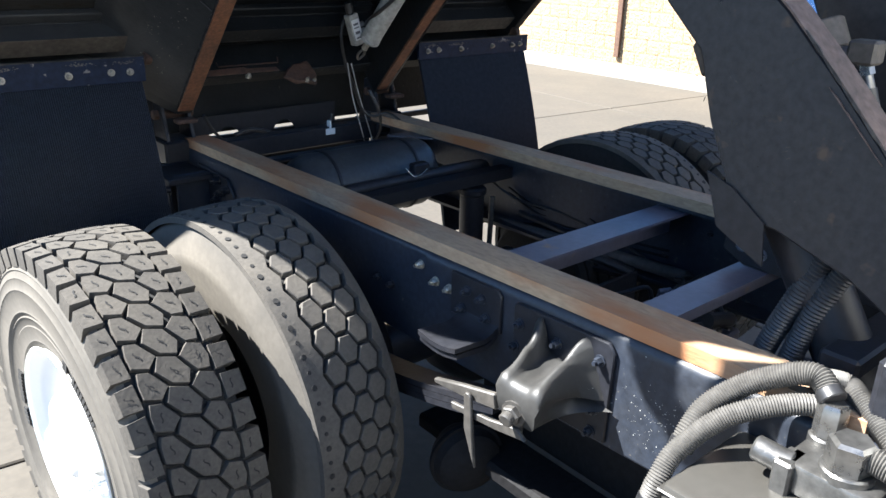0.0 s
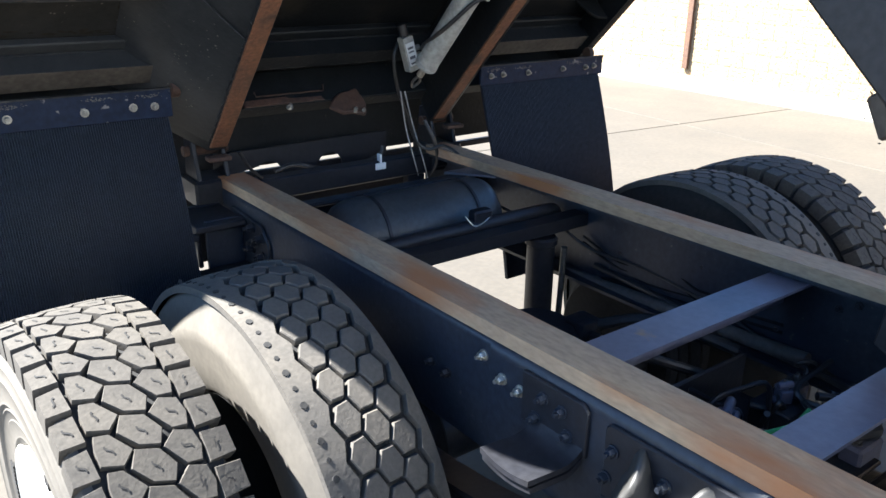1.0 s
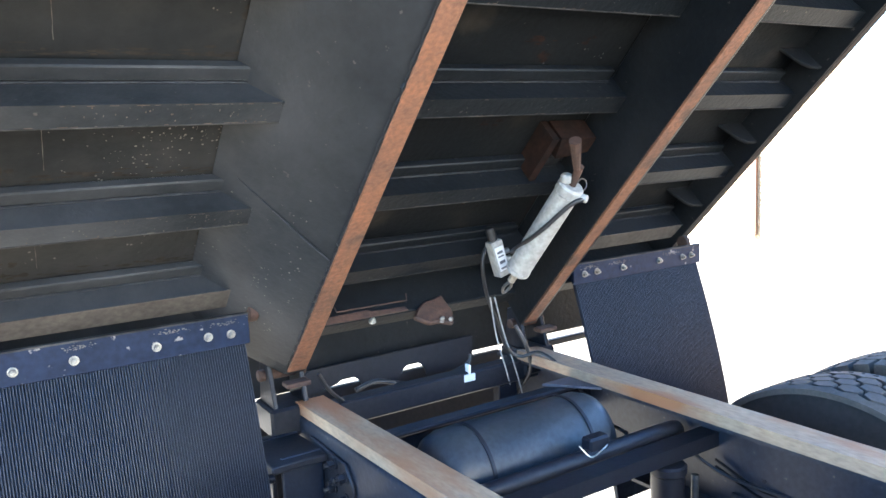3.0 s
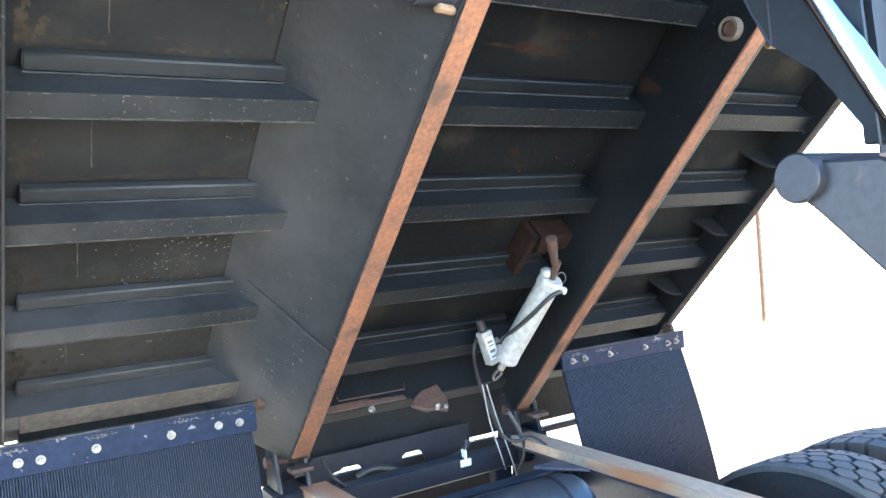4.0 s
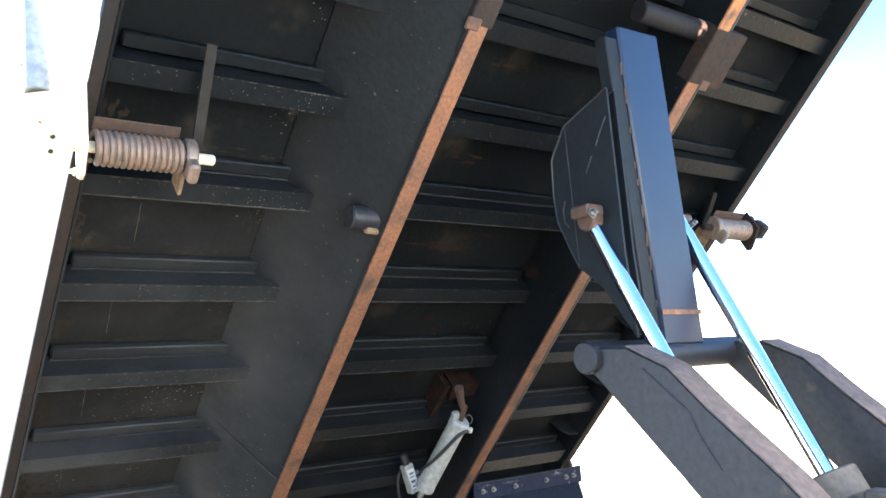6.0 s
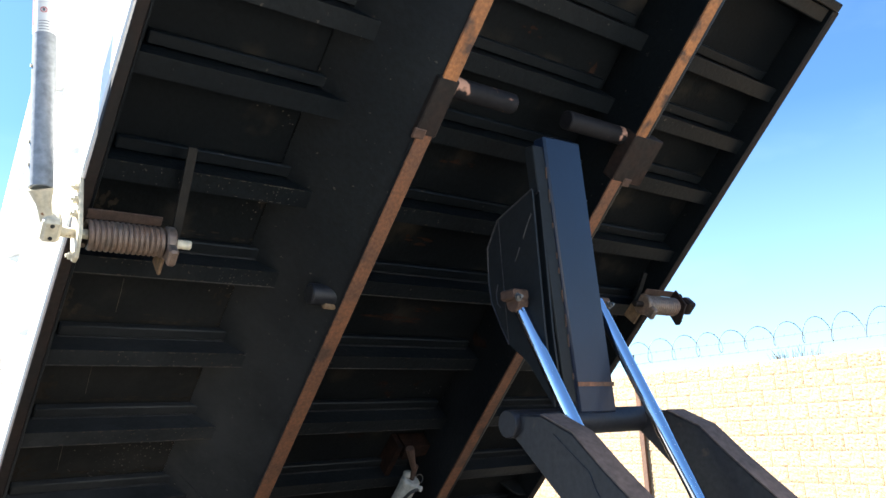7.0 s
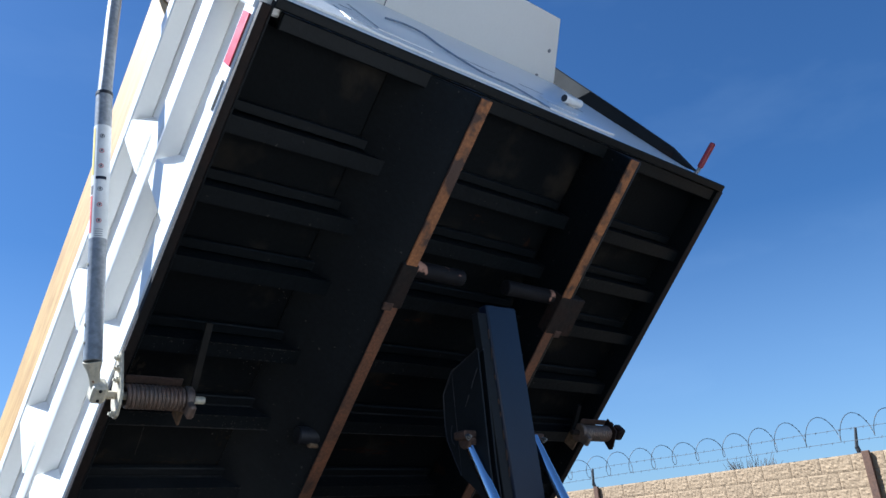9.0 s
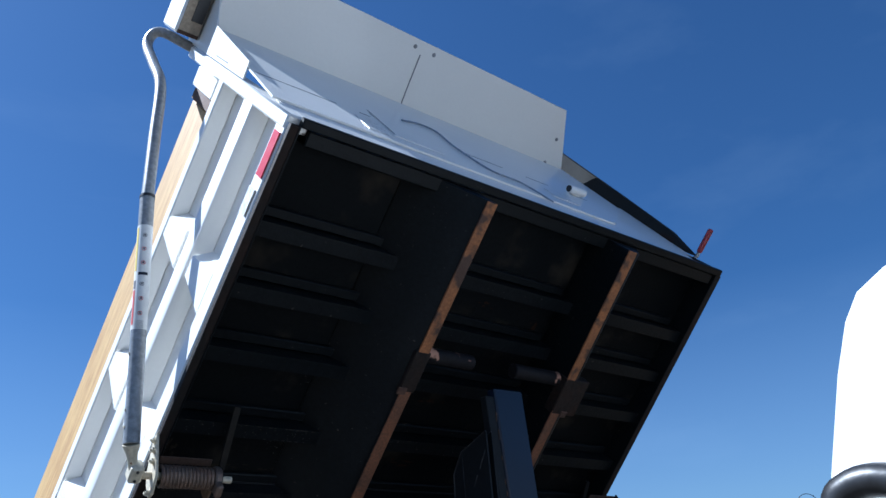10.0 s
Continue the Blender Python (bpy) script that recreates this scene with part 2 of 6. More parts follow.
# the sky's blue reflection is mixed into this base colour
cross_blue = mat("sky_tinted_slate_steel", (0.085, 0.088, 0.125), 0.42, second=(0.06, 0.062, 0.082), scale=5, fine_amount=0.1, bump=0.05, spots=(0.20, 0.115, 0.05), spot_scale=9, spot_level=0.66, soft=0.08)
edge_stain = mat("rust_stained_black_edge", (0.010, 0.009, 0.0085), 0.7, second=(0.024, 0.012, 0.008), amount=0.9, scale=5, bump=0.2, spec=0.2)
beam_grey = mat("dark_grey_beam", (0.020, 0.0215, 0.021), 0.75, second=(0.013, 0.0125, 0.012), scale=4, fine_amount=0.08, bump=0.01, spec=0.1)
housing_dirt = mat("dusty_beige_enamel", (0.36, 0.30, 0.22), 0.6, second=(0.24, 0.19, 0.13), scale=9, bump=0.08)
edge_wear = mat("scuffed_edge", (0.048, 0.045, 0.040), 0.6, second=(0.008, 0.008, 0.008), amount=1.0, scale=12, spec=0.2)
# black gloss whose blue is reflected sky, put into the base colour
link_blue = mat("glossy_sky_tinted_black", (0.0068, 0.0128, 0.029), 0.34, second=(0.0050, 0.0085, 0.016), amount=0.6, scale=1.6, fine_amount=0.04, bump=0.015, spec=0.3, spots=(0.05, 0.025, 0.013), spot_scale=26, spot_level=0.76)
link_dark = mat("dull_black_plate_paint", (0.0085, 0.0105, 0.0125), 0.5, second=(0.0115, 0.0120, 0.0125), scale=4, fine_amount=0.15, bump=0.05, spec=0.12)
dusty_weld = mat("dusty_weld_line", (0.038, 0.038, 0.039), 0.8, second=(0.016, 0.016, 0.018), amount=1.0, scale=6, bump=0.0, spec=0.2)
rail_paint = mat("blue_black_rail_paint", (0.0155, 0.0200, 0.0300), 0.38, second=(0.030, 0.030, 0.031), scale=4, bump=0.08, spec=0.3, spots=(0.07, 0.062, 0.052), spot_scale=60, spot_level=0.70)
arm_dust = mat("brown_dust_on_arm", (0.105, 0.078, 0.066), 0.70, second=(0.060, 0.050, 0.047), amount=0.9, scale=6, bump=0.1, spec=0.2)
tank_paint = mat("dusty_black_tank_paint", (0.026, 0.031, 0.036), 0.40, second=(0.040, 0.043, 0.045), amount=0.8, scale=5, bump=0.05, spec=0.4)
flap_zinc = mat("dull_flap_bolt", (0.26, 0.25, 0.22), 0.42, 0.6, second=(0.12, 0.11, 0.09), scale=40, bump=0.05)
flap_tan = mat("tan_dust_on_steel", (0.058, 0.050, 0.041), 0.8, second=(0.040, 0.034, 0.029), amount=0.9, scale=7, bump=0.15, spec=0.15)
chip_mat = mat("chipped_paint", (0.095, 0.085, 0.070), 0.8, second=(0.060, 0.036, 0.020), amount=1.0, scale=9, bump=0.0, spec=0.2)
dark_rust = mat("dull_dark_rust", (0.058, 0.028, 0.016), 0.8, second=(0.03, 0.018, 0.012), amount=0.9, scale=12, bump=0.3)
dusty_steel = mat("dusty_brown_steel", (0.070, 0.062, 0.054), 0.7, second=(0.045, 0.041, 0.038), amount=0.8, scale=6, bump=0.15)
arm_paint = mat("slate_black_arm_paint", (0.0175, 0.0185, 0.0220), 0.45, second=(0.028, 0.0265, 0.026), amount=0.7, scale=5, bump=0.06, spec=0.25, spots=(0.055, 0.040, 0.030), spot_scale=18, spot_level=0.68, soft=0.08)
bar_steel = mat("worn_dark_bar_steel", (0.036, 0.034, 0.031), 0.5, second=(0.060, 0.053, 0.045), amount=0.8, scale=9, bump=0.1)
speck_mat = mat("pale_lime_splash", (0.105, 0.095, 0.078), 0.9, bump=0.0)
worn_tube = mat("worn_hinge_tube", (0.008, 0.008, 0.010), 0.6, second=(0.014, 0.013, 0.013), scale=5, bump=0.08, spec=0.12, spots=(0.36, 0.20, 0.14), spot_scale=13, spot_level=0.55)
stain_rust = mat("dull_red_rust_stain", (0.0230, 0.0108, 0.0070), 0.85, second=(0.0100, 0.0072, 0.0062), amount=1.0, scale=14, bump=0.1, spec=0.1)
smear_mat = mat("caked_tan_dust", (0.026, 0.0205, 0.0155), 0.9, second=(0.014, 0.012, 0.010), amount=1.0, scale=12, bump=0.1, spec=0.1)
twig = mat("bare_twigs", (0.10, 0.075, 0.05), 0.9, bump=0.1)


# ---- builders ----
ROOTS = {}
RACKED = set()
SPLAYED = set()


def racked(bm):
    """The body sits slightly racked: it drifts to one side towards the hinge, its near half the most."""
    for v in bm.verts:
        if v.co.x < 0:
            v.co.x -= 0.072 * min(1.12, -v.co.x / 0.46) * (1 + v.co.y / 2.96)
            if v.co.x < -0.5:
                v.co.x -= 0.035 * min(1.0, (-v.co.x - 0.5) / 0.7) * (1 + v.co.y / 2.96)
        else:
            v.co.x -= (0.02 * min(1.0, v.co.x / 0.4) + 0.045 * max(0.0, min(1.0, (v.co.x - 0.5) / 0.7))) * (1 + v.co.y / 2.96)


def thing(name, m, label, category, group="", kind=""):
    """A top-level empty at a thing's base."""
    ob = new(name)
    ob.empty_display_size = 0.1
    ob.matrix_basis = m
    ROOTS[ob] = m
    return tagged(ob, label, category, group, kind)


def root_of(ob):
    while ob.parent:
        ob = ob.parent
    return ob


def mesh_of(name, bm, material, smooth=35):
    me = bpy.data.meshes.new(name)
    bmesh.ops.recalc_face_normals(bm, faces=bm.faces)
    bm.to_mesh(me)
    bm.free()
    me.materials.append(material)
    if smooth:
        for p in me.polygons:
            p.use_smooth = True
        me.set_sharp_from_angle(angle=radians(smooth))
    return me


def part(name, bm, material, parent, label="", world=False, smooth=35):
    """Links a bmesh as one mesh object under a thing or a part. world: the bmesh is in world metres."""
    if world and root_of(parent) in SPLAYED:
        for v in bm.verts:
            if v.co.x < -0.30:
                v.co.x -= 0.040 * max(0.0, v.co.y - 0.6)
            elif v.co.x > 0.30:
                v.co.x -= 0.040 * max(0.0, v.co.y - 1.6)
    if world:
        bm.transform(ROOTS[root_of(parent)].inverted())
    if root_of(parent) in RACKED:
        racked(bm)
    ob = new(name, mesh_of(name, bm, material, smooth))
    ob.parent = parent
    return tagged(ob, label)


def single(name, bm, material, label, category, group="", kind="", smooth=35, m=None):
    """A thing that is one mesh."""
    ob = new(name, mesh_of(name, bm, material, smooth))
    if m is not None:
        ob.matrix_basis = m
    return tagged(ob, label, category, group, kind)


def box(lo, hi, bevel=0.0, bm=None, m=None, seg=1):
    """A block between two corners, its edges rounded off."""
    own = bmesh.new()
    vs = [own.verts.new((x, y, z)) for x in (lo[0], hi[0]) for y in (lo[1], hi[1]) for z in (lo[2], hi[2])]
    for f in ((0, 1, 3, 2), (4, 6, 7, 5), (0, 4, 5, 1), (2, 3, 7, 6), (0, 2, 6, 4), (1, 5, 7, 3)):
        own.faces.new([vs[i] for i in f])
    if bevel:
        bmesh.ops.bevel(own, geom=own.edges[:], offset=bevel, segments=seg, affect="EDGES", profile=0.5)
    if m is not None:
        own.transform(m)
    return merge(bm, own)


def merge(bm, own):
    if bm is None:
        return own
    seen = {v: bm.verts.new(v.co) for v in own.verts}
    for f in own.faces:
        bm.faces.new([seen[v] for v in f.verts])
    own.free()
    return bm


def prism(pts, a, b, axis="x", bevel=0.0, bm=None):
    """A polygon pushed along an axis from a to b. pts: the two other coordinates in turn."""
    own = bmesh.new()

    def at(p, d):
        return {"x": (d, p[0], p[1]), "y": (p[0], d, p[1]), "z": (p[0], p[1], d)}[axis]
    r0, r1 = [own.verts.new(at(p, a)) for p in pts], [own.verts.new(at(p, b)) for p in pts]
    own.faces.new(r0)
    own.faces.new(r1[::-1])
    k = len(pts)
    for i in range(k):
        own.faces.new((r0[i], r1[i], r1[(i + 1) % k], r0[(i + 1) % k]))
    if bevel:
        bmesh.ops.recalc_face_normals(own, faces=own.faces)
        bmesh.ops.bevel(own, geom=own.edges[:], offset=bevel, segments=1, affect="EDGES", profile=0.5)
    return merge(bm, own)


def sweep(pts, radii, seg=12, bm=None, caps=True):
    """A round bar along given points, with a radius at each."""
    own = bm if bm is not None else bmesh.new()
    pts = [Vector(p) for p in pts]
    ref, rings = None, []
    for i, p in enumerate(pts):
        d = (pts[min(i + 1, len(pts) - 1)] - pts[max(i - 1, 0)]).normalized()
        if ref is None:
            ref = d.orthogonal().normalized()
        ref = (ref - d * ref.dot(d)).normalized()
        side = d.cross(ref)
        r = radii[i] if isinstance(radii, (list, tuple)) else radii
        rings.append([own.verts.new(p + (ref * math.cos(2 * math.pi * k / seg) + side * math.sin(2 * math.pi * k / seg)) * r) for k in range(seg)])
    for a, b in zip(rings, rings[1:]):
        for k in range(seg):
            own.faces.new((a[k], a[(k + 1) % seg], b[(k + 1) % seg], b[k]))
    if caps:
        own.faces.new(rings[0][::-1])
        own.faces.new(rings[-1])
    return own


def rod(p0, p1, r, seg=16, bm=None, r2=None, edge=0.0):
    """A round bar between two points, with a small chamfer."""
    p0, p1 = Vector(p0), Vector(p1)
    r2 = r if r2 is None else r2
    if edge:
        d = (p1 - p0).normalized() * edge
        return sweep([p0, p0 + d, p1 - d, p1], [r - edge, r, r2, r2 - edge], seg, bm)
    return sweep([p0, p1], [r, r2], seg, bm)


def curve(pts, steps=8):
    """Points of a smooth line through the given ones."""
    pts = [Vector(p) for p in pts]
    pts = [2 * pts[0] - pts[1], *pts, 2 * pts[-1] - pts[-2]]
    out = []
    for i in range(1, len(pts) - 2):
        a, b, c, d = pts[i - 1:i + 3]
        for k in range(steps):
            t = k / steps
            out.append(0.5 * (2 * b + (c - a) * t + (2 * a - 5 * b + 4 * c - d) * t * t + (3 * b - a - 3 * c + d) * t ** 3))
    out.append(pts[-2])
    return out


def resample(pts, step):
    """The same line with evenly spaced points."""
    out, left = [pts[0]], step
    for a, b in zip(pts, pts[1:]):
        n = (b - a).length
        pos = left
        while pos <= n:
            out.append(a.lerp(b, pos / n))
            pos += step
        left = pos - n
    return out


def conduit(pts, r, pitch=0.0046, seg=14, bm=None):
    """A ribbed conduit."""
    line = resample(curve(pts, 24), pitch / 2)
    return sweep(line, [r if i % 2 else r * 0.86 for i in range(len(line))], seg, bm)


def lathe(profile, seg=48, bm=None, close=True):
    """Turns (radius, x) pairs about the x axis."""
    own = bm if bm is not None else bmesh.new()
    rings = []
    for r, x in profile:
        rings.append([own.verts.new((x, r * math.cos(2 * math.pi * k / seg), r * math.sin(2 * math.pi * k / seg))) for k in range(seg)])
    for a, b in zip(rings, rings[1:]):
        for k in range(seg):
            own.faces.new((a[k], b[k], b[(k + 1) % seg], a[(k + 1) % seg]))
    if close:
        own.faces.new(rings[0])
        own.faces.new(rings[-1][::-1])
    return own


def nut(p, d, r, h, bm=None):
    """A hexagonal bolt head at p, standing out along d."""
    p, d = Vector(p), Vector(d).normalized()
    bm = sweep([p, p + d * h * 0.2], r * 1.35, 12, bm)
    bm = sweep([p + d * h * 0.2, p + d * h * 0.85, p + d * h], [r, r, r * 0.85], 6, bm)
    return sweep([p + d * h, p + d * h * 1.5], r * 0.5, 8, bm)


# ---- ground and boundary wall ----
WALL_A, WALL_D = Vector((7.88, 4.2, 0)), Vector((0.0262, 1.0, 0)).normalized()
WALL_YAW = math.degrees(math.atan2(WALL_D.y, WALL_D.x))
ground = single("ground", box((-250, -250, -0.30), (250, 250, -0.012)), joint_mat, "pale concrete yard running out to the horizon", "ground", kind="structure")
slab_lo = mesh_of("slab", box((-1.822, -1.822, -0.05), (1.822, 1.822, 0.0), 0.006), concrete)
SLAB_X, SLAB_Y, SLAB_YAW = 5.85, 5.68, -5.0
for i in range(-6, 6):
    for j in range(-6, 7):
        ob = new("slab", slab_lo)
        ob.parent = ground
        ob.matrix_basis = pose(SLAB_X, SLAB_Y, 0, 0, 0, SLAB_YAW) @ pose(1.83 + i * 3.66, 1.83 + j * 3.66, 0)

# ---- dump body ----
HINGE = pose(0, 2.691, 1.16, -45.3, 0, 0)


def B(x, u, n):
    """A point of the dump body: across, along from the hinge, up from the sills' underside."""
    return Vector((x, -u, n))


def bbox(x0, x1, u0, u1, n0, n1, bevel=0.004, bm=None):
    return box((x0, -u1, n0), (x1, -u0, n1), bevel, bm)


body = thing("dump_body", HINGE, "raised white dump body, black underneath, with timber side boards", "dump body")
RACKED.add(body)
LENGTH, FLOOR_N = 2.96, 0.25
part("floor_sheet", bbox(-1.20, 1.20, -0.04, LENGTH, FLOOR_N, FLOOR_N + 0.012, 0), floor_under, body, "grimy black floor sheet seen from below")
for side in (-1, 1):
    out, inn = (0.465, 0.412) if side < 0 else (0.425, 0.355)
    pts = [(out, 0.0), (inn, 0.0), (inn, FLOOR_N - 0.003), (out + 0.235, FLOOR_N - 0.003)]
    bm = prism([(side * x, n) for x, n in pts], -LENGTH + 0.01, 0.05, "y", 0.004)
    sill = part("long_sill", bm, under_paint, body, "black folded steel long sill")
    # rear length gets a darker rust: wear plus its shade, in one colour
    for u0, u1 in ((-0.02, 2.15), (2.30, LENGTH - 0.01)):
        bm = bbox(*sorted((side * (out + 0.003 if side < 0 else out - 0.022), side * (out - 0.046 if side < 0 else inn - 0.003))), u0, u1, -0.009, -0.001, 0.002)
        part("wear_strip", bm, rust if u0 > 1 else rust_dull, sill, "rust-brown bare steel strip along the sill")
    lo, hi = sorted((side * (out + (0.012 if side < 0 else 0.075)), side * (inn - 0.004)))
    part("doubler_plate", bbox(lo, hi, 2.13, 2.31, -0.010, 0.05, 0.004), edge_stain, sill, "dark rust-stained doubler plate")
    part("torn_lip", bbox(side * out - 0.02, side * out + 0.02, 2.118, 2.15, -0.013, -0.004, 0.003), dark_rust, sill)
    bm = rod(B(side * 0.455, 1.525, 0.045), B(side * 0.555, 1.525, 0.045), 0.034, 20, edge=0.003)
    part("stub_tube", bm, black_paint, sill, "short black pipe stub")
    part("bare_nick", rod(B(side * 0.462, 1.500, 0.018), B(side * 0.510, 1.505, 0.016), 0.011, 10, edge=0.003), nick_tan, sill, "tan bare patch on the pipe")
    part("bore", rod(B(side * 0.55, 1.525, 0.045), B(side * 0.5562, 1.525, 0.045), 0.028, 18), plastic_black, sill)
    lo, hi = sorted((side * (1.2075 if side < 0 else 1.1825), side * (1.238 if side < 0 else 1.218)))
    part("edge_rail", bbox(lo, hi, -0.03, LENGTH, 0.13, 0.158, 0.003), edge_stain, body, "rust-stained outer edge rail")
    lo, hi = sorted((side * (1.200 if side < 0 else 1.175), side * (1.207 if side < 0 else 1.182)))
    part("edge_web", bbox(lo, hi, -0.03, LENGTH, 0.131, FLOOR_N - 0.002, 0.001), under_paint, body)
    if side < 0:
        # lap plate welded over the sill's flank at the hinge end
        own = bmesh.new()
        lap = [(0.0, 0.004), (0.485, 0.004), (0.60, 0.20), (0.0, 0.20)]
        low = [own.verts.new(B(-(out + 0.951 * n), u, n)) for u, n in lap]
        high = [own.verts.new(B(-(out + 0.951 * n) - 0.0018, u, n - 0.0018)) for u, n in lap]
        own.faces.new(low)
        own.faces.new(high[::-1])
        for k in range(4):
            own.faces.new((low[k], high[k], high[(k + 1) % 4], low[(k + 1) % 4]))
        part("lap_plate", own, under_paint, sill, "black lap plate welded on the sill", smooth=0)
        seam = [B(-(out + 0.951 * n) - 0.0036, u + 0.002, n - 0.003) for u, n in [(0.487 + 0.070 * k / 30, 0.004 + 0.120 * k / 30) for k in range(31)]]
        rng = random.Random(5)
        part("lap_weld", sweep(seam, [rng.uniform(0.0008, 0.0022) for _ in seam], 5), dusty_weld, sill, "dusty weld line")
        rng = random.Random(11)
        own = bmesh.new()
        for k in range(130):
            u = abs(rng.gauss(0.0, 0.25)) + 0.10
            f = rng.uniform(0.15, 0.95)
            size = rng.choice((0.0012, 0.0015, 0.002, 0.003))
            c = B(-(out + 0.235 * f) - 0.0016, u, 0.25 * f - 0.0014)
            e1, e2 = Vector((0, 1, 0)), Vector((-0.69, 0, 0.73))
            ring = [own.verts.new(c + (e1 * math.cos(a) * rng.uniform(0.6, 1.2) + e2 * math.sin(a) * rng.uniform(0.6, 1.4)) * size) for a in (0, 1.26, 2.5, 3.8, 5.0)]
            own.faces.new(ring)
        tagged(part("splash_speck", own, speck_mat, sill, "pale splashed lime specks"), kind="stuff")
    rng = random.Random(3 + side)
    x = side * (out + (0.004 if side < 0 else -0.021))
    bead = [B(x + rng.uniform(-0.002, 0.002), u, -0.002) for u in [0.02 + 0.012 * k for k in range(176)]]
    part("weld_bead", sweep(bead, [rng.uniform(0.0025, 0.0065) for _ in bead], 5), under_paint, sill)

CROSS_U = (0.20, 0.53, 0.865, 1.19, 1.52, 1.82, 2.12, 2.37, 2.61)
CHANNEL = ((0.0, 0.16), (0.0, FLOOR_N - 0.002), (-0.012, FLOOR_N - 0.002), (-0.012, 0.172), (-0.058, 0.172), (-0.058, 0.16))
for u in CROSS_U:
    for x0, x1 in ((-1.199, -0.61), (-0.393, 0.353), (0.575, 1.174)):
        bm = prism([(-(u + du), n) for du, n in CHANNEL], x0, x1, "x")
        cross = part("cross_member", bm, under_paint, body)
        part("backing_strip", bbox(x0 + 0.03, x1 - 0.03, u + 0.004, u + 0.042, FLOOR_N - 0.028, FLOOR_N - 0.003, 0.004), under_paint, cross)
        if u > 1.6:
            continue
        rng = random.Random(int(1000 * u + 10 * x1))
        # pale bead and edge strip: worn paint with edge highlights painted in
        bead = [B(x0 + 0.03 + (x1 - x0 - 0.06) * k / 40, u + 0.003, FLOOR_N - 0.0285 + rng.uniform(-0.0008, 0.0008)) for k in range(41)]
        part("corner_bead", sweep(bead, [rng.uniform(0.0012, 0.0030) for _ in bead], 5), dusty_weld, cross)
        part("worn_lit_edge", bbox(x0 + 0.002, x1 - 0.002, u - 0.0585, u - 0.0555, 0.1585, 0.1735, 0), edge_wear, cross)
        if x0 < -1 and u < 1.3:
            rng = random.Random(int(u * 100))
            pts = [B(-1.06 + 0.03 * u + rng.uniform(-0.0006, 0.0006) - 0.001 * k, u + 0.08 + 0.018 * k, FLOOR_N - 0.0015) for k in range(8)]
            part("drip_line", sweep(pts, [0.0006 * rng.uniform(0.3, 1.4) for _ in pts], 5), chip_mat, cross)
            weld = [B(x1 - 0.008 + 0.002 * math.sin(k * 2.1), u - 0.005 + 0.012 * k, FLOOR_N - 0.004) for k in range(18)]
            part("corner_weld", sweep(weld, [rng.uniform(0.003, 0.0075) for _ in weld], 5), floor_under, cross)
rng = random.Random(21)
own = bmesh.new()
for cx, cu, sx, su, count in ((-0.86, 0.60, 0.10, 0.07, 110), (-0.75, 0.70, 0.12, 0.03, 70), (-0.95, 0.36, 0.14, 0.10, 60), (0.15, 1.0, 0.12, 0.12, 24)):
    for k in range(count):
        c = B(rng.gauss(cx, sx), rng.gauss(cu, su), FLOOR_N - 0.0014)
        size = rng.choice((0.0009, 0.0013, 0.0018, 0.0028))
        own.faces.new([own.verts.new(c + Vector((math.cos(a) * rng.uniform(0.6, 1.3), math.sin(a) * rng.uniform(0.6, 1.3), 0)) * size) for a in (0, 1.26, 2.5, 3.8, 5.0)])
tagged(part("splash_speck", own, speck_mat, body, "pale splashed lime specks"), kind="stuff")
# paint chips and scuffs along the cross members, thickest at their inner ends
rng = random.Random(31)
own = bmesh.new()
for u in CROSS_U[:6]:
    for x0, x1, count in ((-1.17, -0.63, 70), (-0.38, 0.34, 45)):
        for k in range(count):
            edge = rng.random() < 0.45
            x = x1 - abs(rng.gauss(0, 0.22)) if rng.random() < 0.7 else rng.uniform(x0, x1)
            du = -0.0535 if edge and rng.random() < 0.5 else (-0.002 if edge else rng.uniform(-0.055, -0.002))
            if x < x0:
                continue
            c = B(x, u + du, 0.1588)
            lx, ly = (rng.uniform(0.003, 0.012), rng.uniform(0.0008, 0.0016)) if edge else (rng.uniform(0.0006, 0.0022), rng.uniform(0.0008, 0.0045))
            own.faces.new([own.verts.new(c + Vector((math.cos(a) * lx * rng.uniform(0.5, 1.2), math.sin(a) * ly * rng.uniform(0.5, 1.2), 0))) for a in (0, 1.1, 2.3, 3.6, 5.1)])
    for k in range(60):
        c = B(-0.625 - abs(rng.gauss(0, 0.07)), u + 0.30 - abs(rng.gauss(0, 0.05)) - 0.06, FLOOR_N - 0.0012)
        size = rng.uniform(0.0008, 0.0032)
        own.faces.new([own.verts.new(c + Vector((math.cos(a) * rng.uniform(0.5, 1.5), math.sin(a) * rng.uniform(0.5, 1.5), 0)) * size) for a in (0, 1.2, 2.5, 3.8, 5.0)])
tagged(part("paint_chip", own, chip_mat, body, "chipped and scuffed paint flecks"), kind="stuff")
def blot(own, x, u, n, lx, lu, rng):
    """A ragged flat stain."""
    k = 11
    own.faces.new([own.verts.new(B(x + lx * math.cos(2 * math.pi * i / k) * rng.uniform(0.55, 1.2), u + lu * math.sin(2 * math.pi * i / k) * rng.uniform(0.5, 1.2), n)) for i in range(k)])


